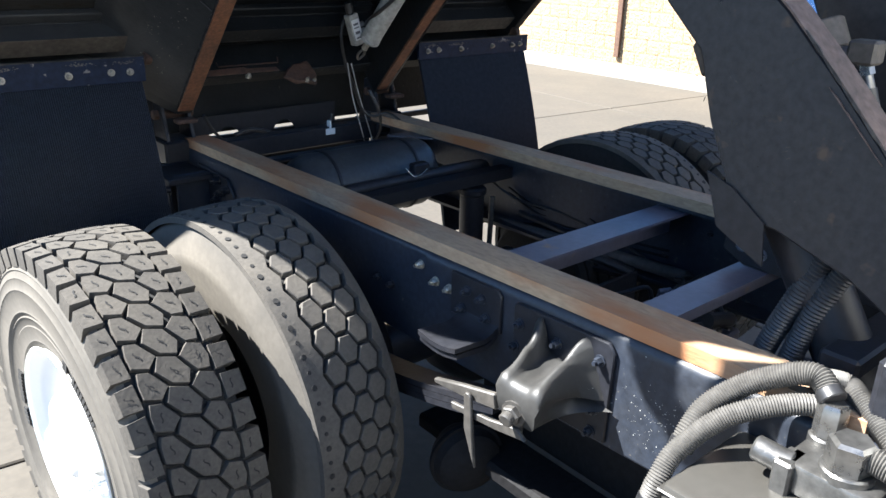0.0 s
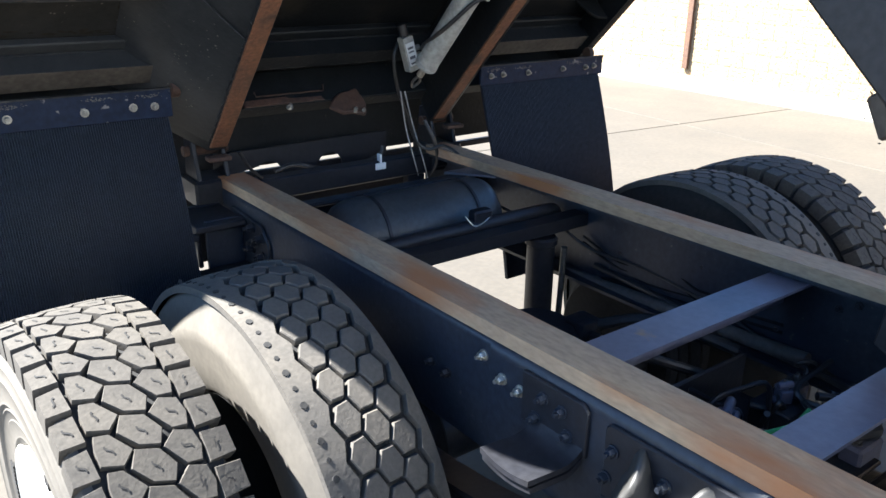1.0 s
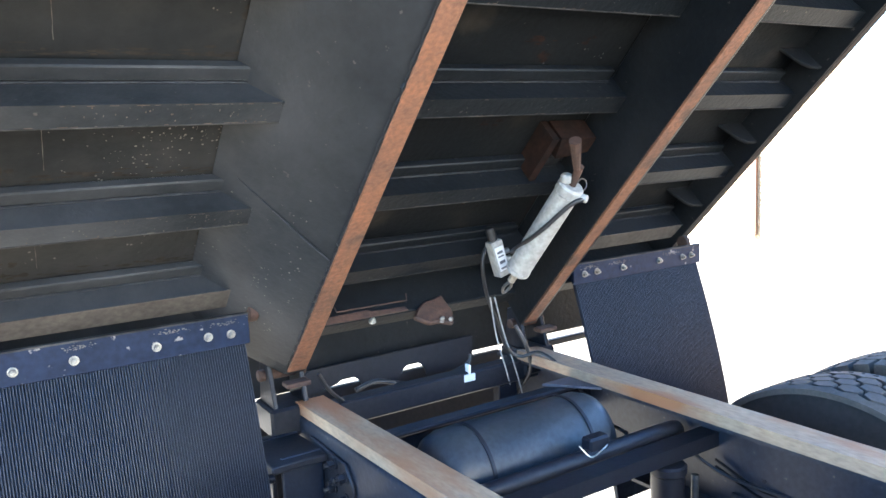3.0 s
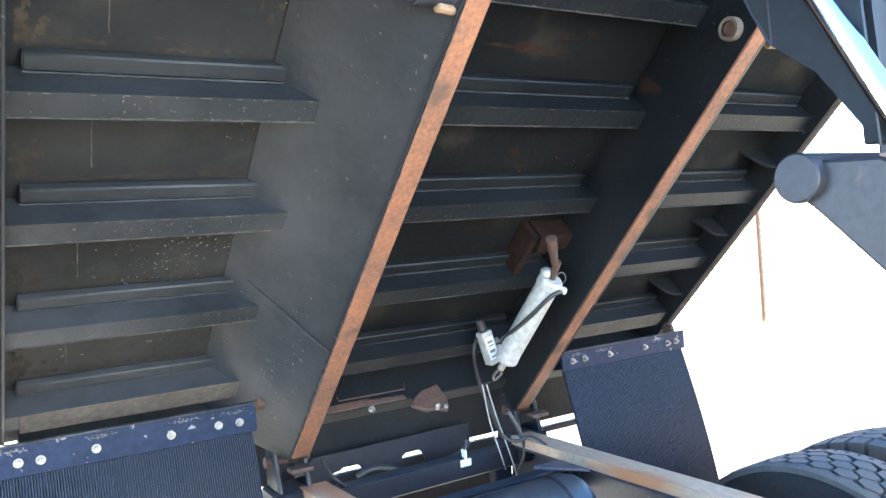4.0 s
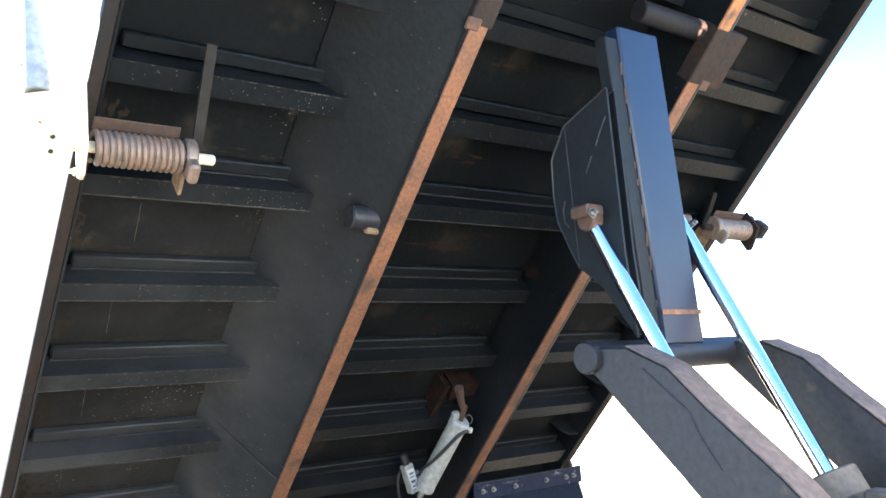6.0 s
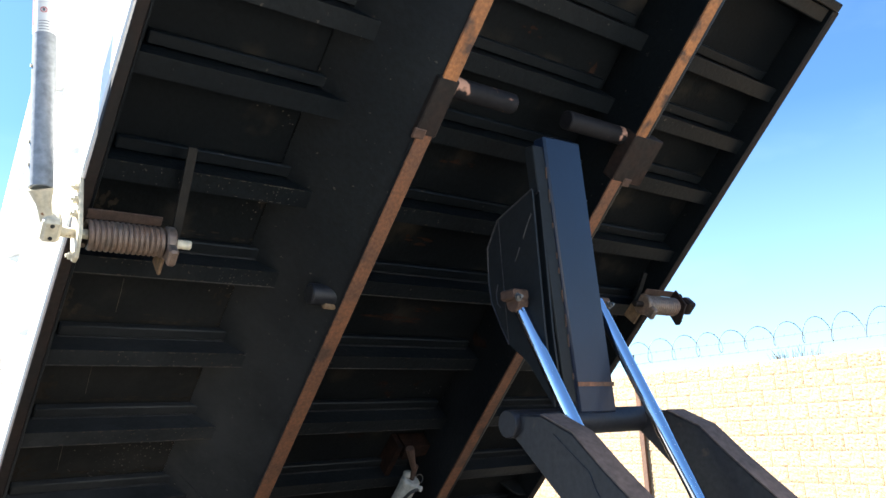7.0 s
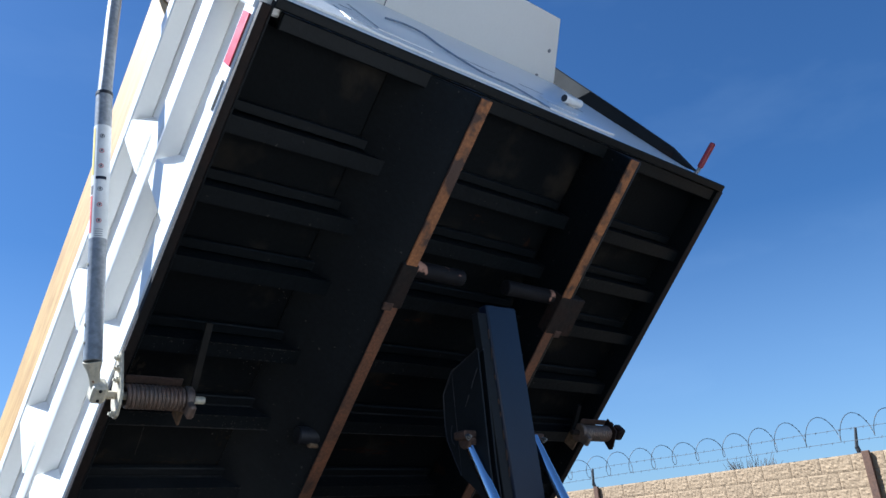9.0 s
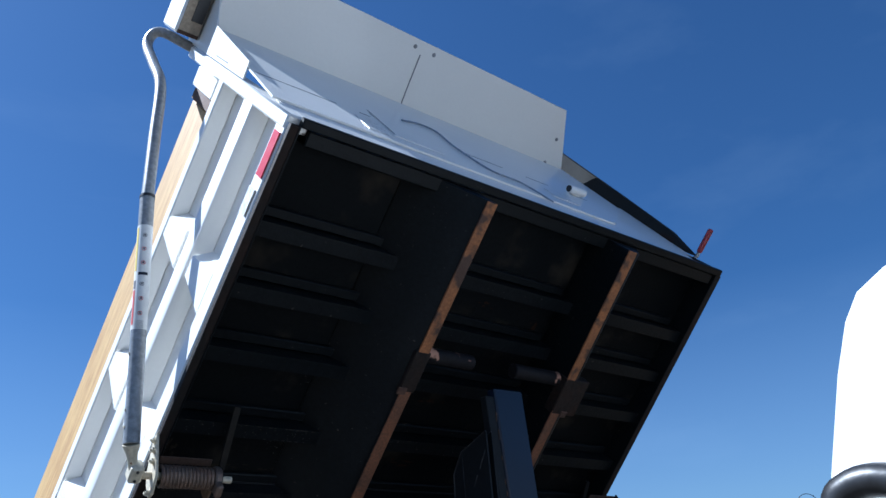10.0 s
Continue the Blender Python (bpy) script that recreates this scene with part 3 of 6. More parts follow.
rng = random.Random(77)
own = bmesh.new()
for x, u, lx, lu in ((-0.13, 1.315, 0.09, 0.012), (-0.03, 1.300, 0.08, 0.014), (-0.12, 1.66, 0.055, 0.014), (-0.05, 1.42, 0.075, 0.012), (0.10, 1.36, 0.05, 0.010), (0.22, 1.45, 0.022, 0.040), (-0.22, 1.10, 0.06, 0.010), (0.02, 0.98, 0.05, 0.012), (0.05, 0.93, 0.03, 0.016), (0.17, 0.99, 0.03, 0.015),
                     (-0.16, 0.42, 0.06, 0.012), (0.12, 0.38, 0.07, 0.014), (-0.10, 1.98, 0.05, 0.012), (0.16, 1.80, 0.05, 0.030), (0.24, 2.42, 0.03, 0.03), (-0.05, 2.48, 0.03, 0.012), (0.0, 0.70, 0.04, 0.010)):
    for k in range(7):
        blot(own, x + rng.gauss(0, lx * 0.7), u + rng.gauss(0, lu * 0.6), FLOOR_N - 0.0011 - 0.0002 * k, lx * rng.uniform(0.12, 0.5), lu * rng.uniform(0.15, 0.55), rng)
tagged(part("rust_stain", own, stain_rust, body, "dull red rust stains on the floor sheet"), kind="stuff")
own = bmesh.new()
for u in CROSS_U[:5]:
    for k in range(24):
        blot(own, -1.178 + abs(rng.gauss(0, 0.028)), u + 0.055 + abs(rng.gauss(0, 0.055)), FLOOR_N - 0.0011 - 0.00004 * k, rng.uniform(0.003, 0.012), rng.uniform(0.004, 0.018), rng)
    for k in range(30):
        blot(own, -0.660 - abs(rng.gauss(0, 0.035)), u + 0.255 - abs(rng.gauss(0, 0.05)), FLOOR_N - 0.0011 - 0.00004 * k, rng.uniform(0.002, 0.010), rng.uniform(0.003, 0.014), rng)
    for k in range(30):
        blot(own, rng.uniform(-1.15, -0.68), u + 0.048 + abs(rng.gauss(0, 0.010)), FLOOR_N - 0.0011 - 0.00004 * k, rng.uniform(0.006, 0.026), rng.uniform(0.0015, 0.005), rng)
tagged(part("dust_smear", own, smear_mat, body, "tan dust caked in the corners"), kind="stuff")
own = bmesh.new()
for k in range(7):
    c = B(0.3530, 1.252 + rng.gauss(0, 0.010), 0.205 + rng.gauss(0, 0.016))
    own.faces.new([own.verts.new(c + Vector((-0.0002 * k, math.cos(a) * rng.uniform(0.010, 0.022), math.sin(a) * rng.uniform(0.012, 0.030)))) for a in (0, 0.8, 1.6, 2.4, 3.2, 4.0, 4.8, 5.5)])
tagged(part("sill_rust", own, stain_rust, body, "rust patch on the far sill"), kind="stuff")
bm = lathe([(0.021, 0.335), (0.029, 0.333), (0.031, 0.336), (0.031, 0.362), (0.021, 0.362)], 24, close=False)
bm.transform(Matrix.Translation((0, -1.513, 0.056)))
part("pipe_ring", bm, chip_mat, body, "worn pipe end let into the sill")
part("pipe_mouth", rod(B(0.345, 1.513, 0.056), B(0.358, 1.513, 0.056), 0.022, 20), dark_rust, body)
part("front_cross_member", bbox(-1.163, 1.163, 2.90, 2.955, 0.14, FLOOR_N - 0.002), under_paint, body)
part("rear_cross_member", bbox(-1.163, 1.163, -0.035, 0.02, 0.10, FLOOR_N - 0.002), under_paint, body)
# sides: panel, three rails, stake pyramids, lumber on top
def build_side(side, edge):
    def sx(a, b):
        return tuple(sorted((side * (edge - a), side * (edge - b))))
    x0, x1 = sx(0.085, 0.073)
    wall = part("side_wall", bbox(x0, x1, -0.02, LENGTH, 0.255, 1.07, 0.002), white_paint, body, "white steel side wall with pressed ribs")
    rails = (("bottom_rail", 0.160, 0.255, 0.0), ("middle_rail", 0.52, 0.69, 0.03), ("top_rail", 0.975, 1.07, 0.015))
    for name, n0, n1, slope in rails:
        deep = 0.027 if name == "bottom_rail" else 0.0725
        pts = [(side * (edge - deep), n0), (side * edge, n0 + slope), (side * edge, n1 - slope), (side * (edge - deep), n1)]
        part(name, prism(pts, -LENGTH, 0.02, "y", 0.006), white_paint, wall)
    x0, x1 = sx(0.085, 0.028)
    part("floor_ledge", bbox(x0, x1, -0.02, LENGTH, 0.263, 0.275, 0), white_paint, wall)
    for u in (0.25, 0.92, 1.60, 2.27):
        for n0, n1 in ((0.256, 0.519), (0.691, 0.974)):
            own = bmesh.new()
            d = 0.0718
            base = [own.verts.new(B(side * (edge - 0.0725), u + du, n)) for du, n in ((-0.118, n0), (0.118, n0), (0.078, n1), (-0.078, n1))]
            top = [own.verts.new(B(side * (edge - 0.0725 + d), u + du, n)) for du, n in ((-0.080, n0 + 0.001), (0.080, n0 + 0.001), (0.042, n1 - 0.001), (-0.042, n1 - 0.001))]
            for k in range(4):
                own.faces.new((base[k], base[(k + 1) % 4], top[(k + 1) % 4], top[k]))
            own.faces.new(top)
            own.faces.new(base[::-1])
            part("stake_rib", own, white_paint, wall, smooth=0)
    # dark bar drawn in for the shaded gap between top rail and board
    x0, x1 = sx(0.062, 0.014)
    part("gap_strip", bbox(x0, x1, 0.0, 2.78, 1.0705, 1.0775, 0), dark_rust, body, "dark strip standing for the shaded gap under the side board")
    x0, x1 = sx(0.060, 0.020)
    part("side_board", bbox(x0, x1, 0.0, 2.772, 1.078, 1.395, 0.006), lumber, body, "yellow pine side board")
    x0, x1 = sx(0.066, 0.012)
    part("board_pocket", bbox(x0, x1, 2.775, 2.832, 1.073, 1.405, 0.004), post_mat, body, "brown steel board pocket")
    # far post and plate are dark grey, the near ones white
    x0, x1 = sx(0.085, -0.005)
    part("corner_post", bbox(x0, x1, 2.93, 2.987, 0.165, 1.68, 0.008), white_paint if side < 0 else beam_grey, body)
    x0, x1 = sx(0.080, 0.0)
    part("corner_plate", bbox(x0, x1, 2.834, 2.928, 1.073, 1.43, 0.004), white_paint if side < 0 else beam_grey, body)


build_side(-1, 1.242)
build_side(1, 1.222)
x0 = -1.2485
part("red_tape", bbox(x0, x0 + 0.004, 2.745, 2.915, 0.172, 0.228, 0), red_reflector, body, "red reflective tape")
part("pale_tape", bbox(x0, x0 + 0.004, 2.60, 2.70, 0.180, 0.240, 0), pale_tape, body, "pale reflective tape")
part("front_lip", bbox(-1.204, 1.204, 2.958, 2.992, 0.125, 0.158, 0.004), under_paint, body)
part("tailgate", bbox(-1.198, 1.198, -0.07, -0.045, 0.16, 0.95, 0.004), white_paint, body, "white tailgate")

# hinge pins of the hoist under the body
for x0, x1 in ((-0.394, -0.155), (0.075, 0.394)):
    part("hinge_tube", rod(B(x0, 2.275, 0.055), B(x1, 2.275, 0.055), 0.032, 24, edge=0.004), worn_tube, body, "worn black hinge tube")

# ---- hoist ----
hoist = thing("scissor_hoist", pose(-0.04, 0.35, 1.0), "black steel scissor hoist with two chromed ram rods", "hoist")
ARM = [(1.105, 1.876), (0.97, 1.868), (0.865, 1.82), (0.778, 1.737), (0.635, 1.615), (0.54, 1.52), (0.44, 1.412), (0.25, 1.21), (0.13, 1.035), (0.30, 1.037), (0.385, 1.15),
       (0.454, 1.192), (0.592, 1.24), (0.647, 1.245), (0.687, 1.278), (0.749, 1.41), (0.79, 1.535), (1.069, 1.804), (1.115, 1.838)]
for x0, x1 in ((-0.290, -0.222), (0.225, 0.300)):
    part("lower_arm", prism(ARM, x0, x1, "x", 0.005), arm_paint, hoist, "black plate lower arm", world=True)
    top = ARM[1:8]
    cap = [(y, z + 0.001) for y, z in top] + [(y - 0.002, z + 0.004) for y, z in top[::-1]]
    part("arm_edge", prism(cap, x0 - 0.003, x1 + 0.003, "x"), arm_dust, hoist, "dusty brown top edge of the arm", world=True)
rng = random.Random(23)
own = bmesh.new()
for k in range(90):
    y, z = rng.uniform(0.42, 0.82), rng.uniform(1.24, 1.66)
    if abs(z - 1.22 - 0.95 * (y - 0.42)) > 0.16 or rng.random() < 0.25:
        continue
    lx, a0 = rng.uniform(0.0012, 0.0075), rng.uniform(0, 3.1)
    c, q = math.cos(a0), math.sin(a0)
    own.faces.new([own.verts.new((-0.2906, y + lx * math.cos(g) * c - 0.0012 * math.sin(g) * q, z + lx * math.cos(g) * q + 0.0012 * math.sin(g) * c)) for g in (0, 1.1, 2.4, 3.6, 5.1)])
tagged(part("scuff", own, edge_wear, hoist, "small chips in the arm's paint", world=True), kind="stuff")
part("arm_strip", prism([(0.545, 1.500), (0.530, 1.488), (0.440, 1.392), (0.452, 1.404)], -0.2902, -0.294, "x"), arm_dust, hoist, world=True)
part("arm_weld", sweep([Vector((-0.2915, 0.60 - 0.20 * k / 16, 1.585 - 0.215 * k / 16)) for k in range(17)], [0.002 + 0.0012 * (k % 3) for k in range(17)], 5), edge_wear, hoist, world=True)
part("pivot_tube", rod((-0.308, 1.083, 1.85), (0.315, 1.083, 1.85), 0.037, 24, edge=0.003), black_paint, hoist, world=True)
bm = prism([(-0.058, 1.87), (0.099, 1.87), (0.040, 2.70), (-0.118, 2.695)], 1.05, 1.10, "y", 0.006)
part("upper_link", bm, link_blue, hoist, "black box-section upper link with sky blue in its colour", world=True)
part("side_flange", prism([(-0.106, 1.90), (-0.0585, 1.90), (-0.1150, 2.66), (-0.160, 2.66)], 1.058, 1.096, "y", 0.003), link_dark, hoist, "rust-edged flange along the link", world=True)
own = bmesh.new()
rng = random.Random(41)
for k in range(9):
    z = 1.97 + 0.072 * k + rng.uniform(-0.02, 0.02)
    x = -0.0600 - 0.0740 * (z - 1.90)
    sweep([(x - 0.004, 1.0575, z), (x - 0.003 - 0.003 * rng.random(), 1.0565, z + rng.uniform(0.012, 0.045))], 0.0030, 5, own)
tagged(part("flange_weld", own, dark_rust, hoist, "short rusty welds along the flange", world=True), kind="stuff")
LINK = [(1.055, 2.515), (1.212, 2.461), (1.267, 2.382), (1.270, 2.277), (1.262, 2.212), (1.229, 2.141), (1.197, 2.079), (1.122, 2.019), (1.03, 1.89), (1.045, 2.1)]
SHORT_LINK = LINK[:7] + [(1.112, 2.045), (1.104, 2.1)]
for x in (-0.180, -0.150, 0.020, 0.048):
    outline = LINK if x < 0 else SHORT_LINK
    plate = part("link_plate", prism(outline, x, x + 0.007, "x"), link_dark, hoist, world=True)
    part("rolled_edge", sweep([(x if x < 0 else x + 0.007, y, z) for y, z in outline[:7]], 0.0026, 8), black_paint, plate, world=True)
    if x == -0.180:
        part("bend_line", sweep([(x - 0.0002, 1.209, 2.458), (x - 0.0006, 1.203, 2.27), (x - 0.0002, 1.196, 2.082)], 0.0016, 6), dusty_weld, plate, world=True)
        for line in (((1.064, 2.443), (1.090, 2.405), (1.105, 2.378)), ((1.122, 2.355), (1.136, 2.332), (1.145, 2.318)), ((1.228, 2.262), (1.238, 2.236), (1.235, 2.205), (1.222, 2.190))):
            part("weld_mark", sweep([(x - 0.0006, y, z) for y, z in line], 0.0022, 6), dusty_weld, plate, world=True)
for x, back in ((-0.188, 0.0), (0.125, -0.035)):
    top, low, end = Vector((x, 1.148 + back, 2.21)), Vector((x, 0.780 + back * 0.4, 1.52)), Vector((x, 0.300, 0.745))
    part("rod", rod(top, low, 0.0200, 24), chrome, hoist, "chromed ram rod", world=True)
    part("ram_barrel", rod(low + (top - low).normalized() * 0.02, end, 0.056, 24, edge=0.006), black_paint, hoist, world=True)
    part("gland", rod(low + (top - low).normalized() * 0.045, low - (top - low).normalized() * 0.02, 0.064, 24, edge=0.004), dusty_steel, hoist, "dusty brown ram gland", world=True)
    clevis = part("clevis", box((x - 0.046, 1.10, 2.196), (x + 0.052, 1.165, 2.226), 0.006), dark_rust, hoist, "rust-brown rod clevis", world=True)
    part("rod_lug", rod((x - 0.026, 1.132, 2.192), (x + 0.026, 1.132, 2.192), 0.030, 18, edge=0.004), dark_rust, clevis, world=True)
    for dx in (-0.034, 0.040):
        part("bolt", nut((x + dx, 1.10, 2.20), (0, -1, 0), 0.009, 0.013), alu, clevis, world=True)

# ---- chassis ----
chassis = thing("truck_chassis", pose(0, 1.0, 0.74), "black ladder frame of a dump truck with timber-topped rails", "truck chassis")
SPLAYED.add(chassis)
for side, web in ((-1, -0.430), (1, 0.465)):
    s = -side
    pts = [(web, 0.735), (web, 0.984), (web + s * 0.0025, 0.993), (web + s * 0.008, 0.9985), (web + s * 0.016, 1.0), (web + s * 0.09, 1.0), (web + s * 0.09, 0.99), (web + s * 0.01, 0.99), (web + s * 0.01, 0.745), (web + s * 0.09, 0.745), (web + s * 0.09, 0.735)]
    rail = part("frame_rail", prism(pts, 0.6, 2.86, "y", 0.0, prism(pts, -3.2, 0.6, "y")), rail_paint, chassis, "black steel channel rail", world=True)
    a, b = sorted((web + s * 0.003, web + s * 0.093))
    part("timber_strip", box((a, 0.6, 1.001), (b, 2.74, 1.034), 0.0, box((a, 0.33, 1.001), (b, 0.6, 1.034))), strip_mat, chassis, "weathered brown timber strip", world=True)
own = bmesh.new()
rows = [[own.verts.new((x, y, z)) for x, z in ((-0.4306, 0.742), (-0.4385, 0.745), (-0.4385, 0.974), (-0.4372, 0.986), (-0.4335, 0.995), (-0.4270, 0.9998))] for y in (0.34, 0.60, 1.355, 1.36)]
for a, b in zip(rows, rows[1:]):
    for i in range(6):
        own.faces.new((a[i], a[(i + 1) % 6], b[(i + 1) % 6], b[i]))
own.faces.new(rows[0])
own.faces.new(rows[-1][::-1])
part("fish_plate", own, rail_paint, chassis, "black reinforcing plate along the rail", world=True)
for y0, y1, z in ((1.17, 1.27, 0.985), (0.78, 0.865, 0.985)):
    pts = [(y0, z), (y1, z), (y1, z - 0.10), (y1 - 0.008, z - 0.10), (y1 - 0.008, z - 0.008), (y0, z - 0.008)]
    part("cross_member", prism(pts, -0.415, 0.45, "x"), cross_blue, chassis, "slate cross member with sky blue in its colour and rust marks", world=True)

# ---- wheels ----
AXLE_Y, AXLE_Z, TYRE_R = 1.80, 0.525, 0.520
FIT = Matrix.Diagonal((0.975, 1.008, 1.008, 1))  # the tyre's true width and radius


def fitted(bm):
    bm.transform(FIT)
    return bm


def tyre_bands(parent, lettered=True):
    half = [(0.255, 0.095), (0.262, 0.116), (0.280, 0.124), (0.284, 0.1225), (0.318, 0.1295), (0.321, 0.1280), (0.338, 0.131), (0.342, 0.1335), (0.346, 0.1315), (0.356, 0.1365), (0.362, 0.1345), (0.388, 0.138), (0.408, 0.1375), (0.412, 0.1395), (0.417, 0.1372),
            (0.436, 0.1335), (0.440, 0.1350), (0.445, 0.1325), (0.456, 0.1295), (0.460, 0.1312), (0.465, 0.1280), (0.480, 0.1235), (0.496, 0.1155), (0.501, 0.10), (0.503, 0.0)]
    if not lettered:
        half = [p for k, p in enumerate(half) if k not in (3, 4, 5, 7, 8, 9, 10, 12, 15, 16, 17, 18, 19, 20)]
    prof = [(r, -x) for r, x in half] + half[-2::-1]
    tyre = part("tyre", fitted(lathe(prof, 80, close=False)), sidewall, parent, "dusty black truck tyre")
    # raised moulded bars on the sidewall, too small to read
    bm = bmesh.new()
    rng = random.Random(6)
    for start in (0.35, 2.45, 4.5) if lettered else ():
        for k in range(13):
            if rng.random() < 0.15:
                continue
            ang = start + 0.045 * k
            box((-0.1310, -0.0050, 0.288), (-0.1220, 0.0050, 0.288 + rng.choice((0.022, 0.027, 0.027))), 0.0, bm, Matrix.Rotation(ang, 4, "X"))
    if lettered:
        tagged(part("moulded_bar", fitted(bm), groove, tyre), kind="stuff")
    # axle-side face and tread floor: less dusty rubber, with their shade painted in
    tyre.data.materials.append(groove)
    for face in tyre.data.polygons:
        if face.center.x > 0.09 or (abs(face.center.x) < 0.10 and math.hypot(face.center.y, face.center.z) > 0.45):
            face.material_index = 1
    return tyre


def blocks(polys, r0, r1, repeat, gap=1.0):
    """Tread blocks: outlines (along, across) in units of one pitch and metres, raised from r0 to r1 all round."""
    bm = bmesh.new()
    for i in range(repeat):
        for poly in polys:
            cs, ca = sum(p[0] for p in poly) / len(poly), sum(p[1] for p in poly) / len(poly)
            rings = []
            for r, k in ((r0, 1 - 0.015 * gap), (r1 - 0.0025, 1 - 0.035 * gap), (r1, 1 - 0.075 * gap)):
                ring = []
                for s, a in poly:
                    ang = 2 * math.pi * (i + cs + (s - cs) * k) / repeat
                    aa = ca + (a - ca) * k
                    drop = 0.006 * (abs(aa) / 0.125) ** 3
                    ring.append(bm.verts.new((aa, (r - drop) * math.cos(ang), (r - drop) * math.sin(ang))))
                rings.append(ring)
            k = len(poly)
            for ra, rb in zip(rings, rings[1:]):
                for j in range(k):
                    bm.faces.new((ra[j], ra[(j + 1) % k], rb[(j + 1) % k], rb[j]))
            bm.faces.new(rings[-1])
    return bm


def rib_ring(a_out, a_in, r, teeth=44):
    """An unbroken shoulder rib whose inner edge zigzags."""
    bm = bmesh.new()
    rings = []
    n = teeth * 4
    for i in range(n):
        ang = 2 * math.pi * i / n
        zig = (0.007, 0.0, -0.007, 0.0)[i % 4] * (1 if a_in > a_out else -1)
        ring = []
        for a, rr in ((a_out, r - 0.024), (a_out, r - 0.007), (a_in + zig - (0.002 if a_in > 0 else -0.002) * -1, r - 0.001), (a_in + zig, r - 0.018)):
            ring.append(bm.verts.new((a, rr * math.cos(ang), rr * math.sin(ang))))
        rings.append(ring)
    for i in range(n):
        p, q = rings[i], rings[(i + 1) % n]
        for k in range(3):
            bm.faces.new((p[k], p[k + 1], q[k + 1], q[k]))
    return bm


def sipes(centres, r, repeat, size):
    """Small S cuts in the blocks."""
    bm = bmesh.new()
    rng = random.Random(14)
    for i in range(repeat):
        for s, a in centres:
            turn = rng.uniform(-0.7, 0.7)
            c0, s0 = math.cos(turn), math.sin(turn)
            line = [(-0.25, -1.0), (-0.42, -0.55), (-0.20, -0.22), (0.20, 0.22), (0.42, 0.55), (0.25, 1.0)]
            mid = 2 * math.pi * (i + s) / repeat
            pts = [(a + (p * c0 - q * s0) * size, mid + (p * s0 + q * c0) * size / r) for p, q in line]
            for (a0, g0), (a1, g1) in zip(pts, pts[1:]):
                da, dg = a1 - a0, (g1 - g0) * r
                k = 0.0016 / math.hypot(da, dg)
                wa, wg = -dg * k, da * k / r
                quad = [(a0 - wa, g0 - wg), (a1 - wa, g1 - wg), (a1 + wa, g1 + wg), (a0 + wa, g0 + wg)]
                bm.faces.new([bm.verts.new((x, (r + 0.0006 - 0.006 * (abs(x) / 0.125) ** 3) * math.cos(g), (r + 0.0006 - 0.006 * (abs(x) / 0.125) ** 3) * math.sin(g))) for x, g in quad])
    return bm


def rim(parent, dish, paint=None, nuts=True):
    """A disc wheel. dish: +1 shows its face to -x; the outer one is shallow, the inner one closed and deep."""
    d = dish
    face = [(0.105, -d * 0.072), (0.165, -d * 0.070), (0.185, -d * 0.078), (0.240, -d * 0.092), (0.262, -d * 0.094), (0.272, -d * 0.100)] if nuts else \
        [(0.005, -d * 0.075), (0.17, -d * 0.075), (0.20, -d * 0.080), (0.255, -d * 0.085), (0.265, -d * 0.090), (0.270, -d * 0.10)]
    prof = face + [(0.294, -d * 0.114), (0.303, -d * 0.123), (0.300, -d * 0.127), (0.290, -d * 0.098), (0.276, -d * 0.085), (0.276, d * 0.095), (0.292, d * 0.112)]
    prof = [(q * 0.885, x) for q, x in prof]
    r = part("rim", lathe(prof, 64, close=False), paint or white_paint, parent, "painted steel rim")
    if not nuts:
        return
    part("hub", lathe([(0.0001, -d * 0.135), (0.06, -d * 0.135), (0.075, -d * 0.125), (0.08, -d * 0.07), (0.11, -d * 0.068)], 32, close=False), paint or white_paint, r)
    for k in range(10):
        a = 2 * math.pi * k / 10
        part("wheel_nut", nut((-d * 0.070, 0.125 * math.cos(a), 0.125 * math.sin(a)), (-d, 0, 0), 0.014, 0.022), white_paint, r)


def skewed(poly, k):
    return [(s + k * a, a) for s, a in poly]


def outer_wheel():
    w = thing("wheel", pose(-1.133, AXLE_Y, AXLE_Z, 0, 0, 5.0), "dual truck wheel with blocky winter-tread tyre and white steel rim", "wheel", "rear wheels of the truck")
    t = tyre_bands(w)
    n = 48
    hexa = skewed([(0.03, -0.021), (0.03, 0.015), (0.48, 0.038), (0.97, 0.021), (0.97, -0.015), (0.52, -0.038)], 5.0)
    penta = skewed([(-0.47, 0.080), (-0.46, 0.046), (0.02, 0.024), (0.46, 0.049), (0.44, 0.078), (0.0, 0.083)], 5.0)
    other = [(-s, -a) for s, a in penta]
    rng = random.Random(31)
    hexa, penta, other = [[(s + rng.uniform(-0.045, 0.045), a + rng.uniform(-0.003, 0.003)) for s, a in p] for p in (hexa, penta, other)]
    lug = [(0.07, 0.089), (0.93, 0.086), (0.90, 0.140), (0.12, 0.140)]
    lug2 = [(s + 0.38, -min(a, 0.130)) for s, a in lug][::-1]
    tagged(part("tread", fitted(blocks([hexa, penta, other], 0.497, TYRE_R, n)), rubber, t, "tread of separate blocks"), kind="stuff")
    tagged(part("shoulder_lug", fitted(blocks([lug, lug2], 0.474, TYRE_R, n)), rubber, t, "squared shoulder lugs"), kind="stuff")
    tagged(part("sipe_cut", fitted(sipes([(0.5, 0.0), (0.29, 0.060), (-0.29, -0.060), (0.50, 0.108), (0.88, -0.108)], TYRE_R, n, 0.010)), groove, t), kind="stuff")
    rim(w, 1)
    return w


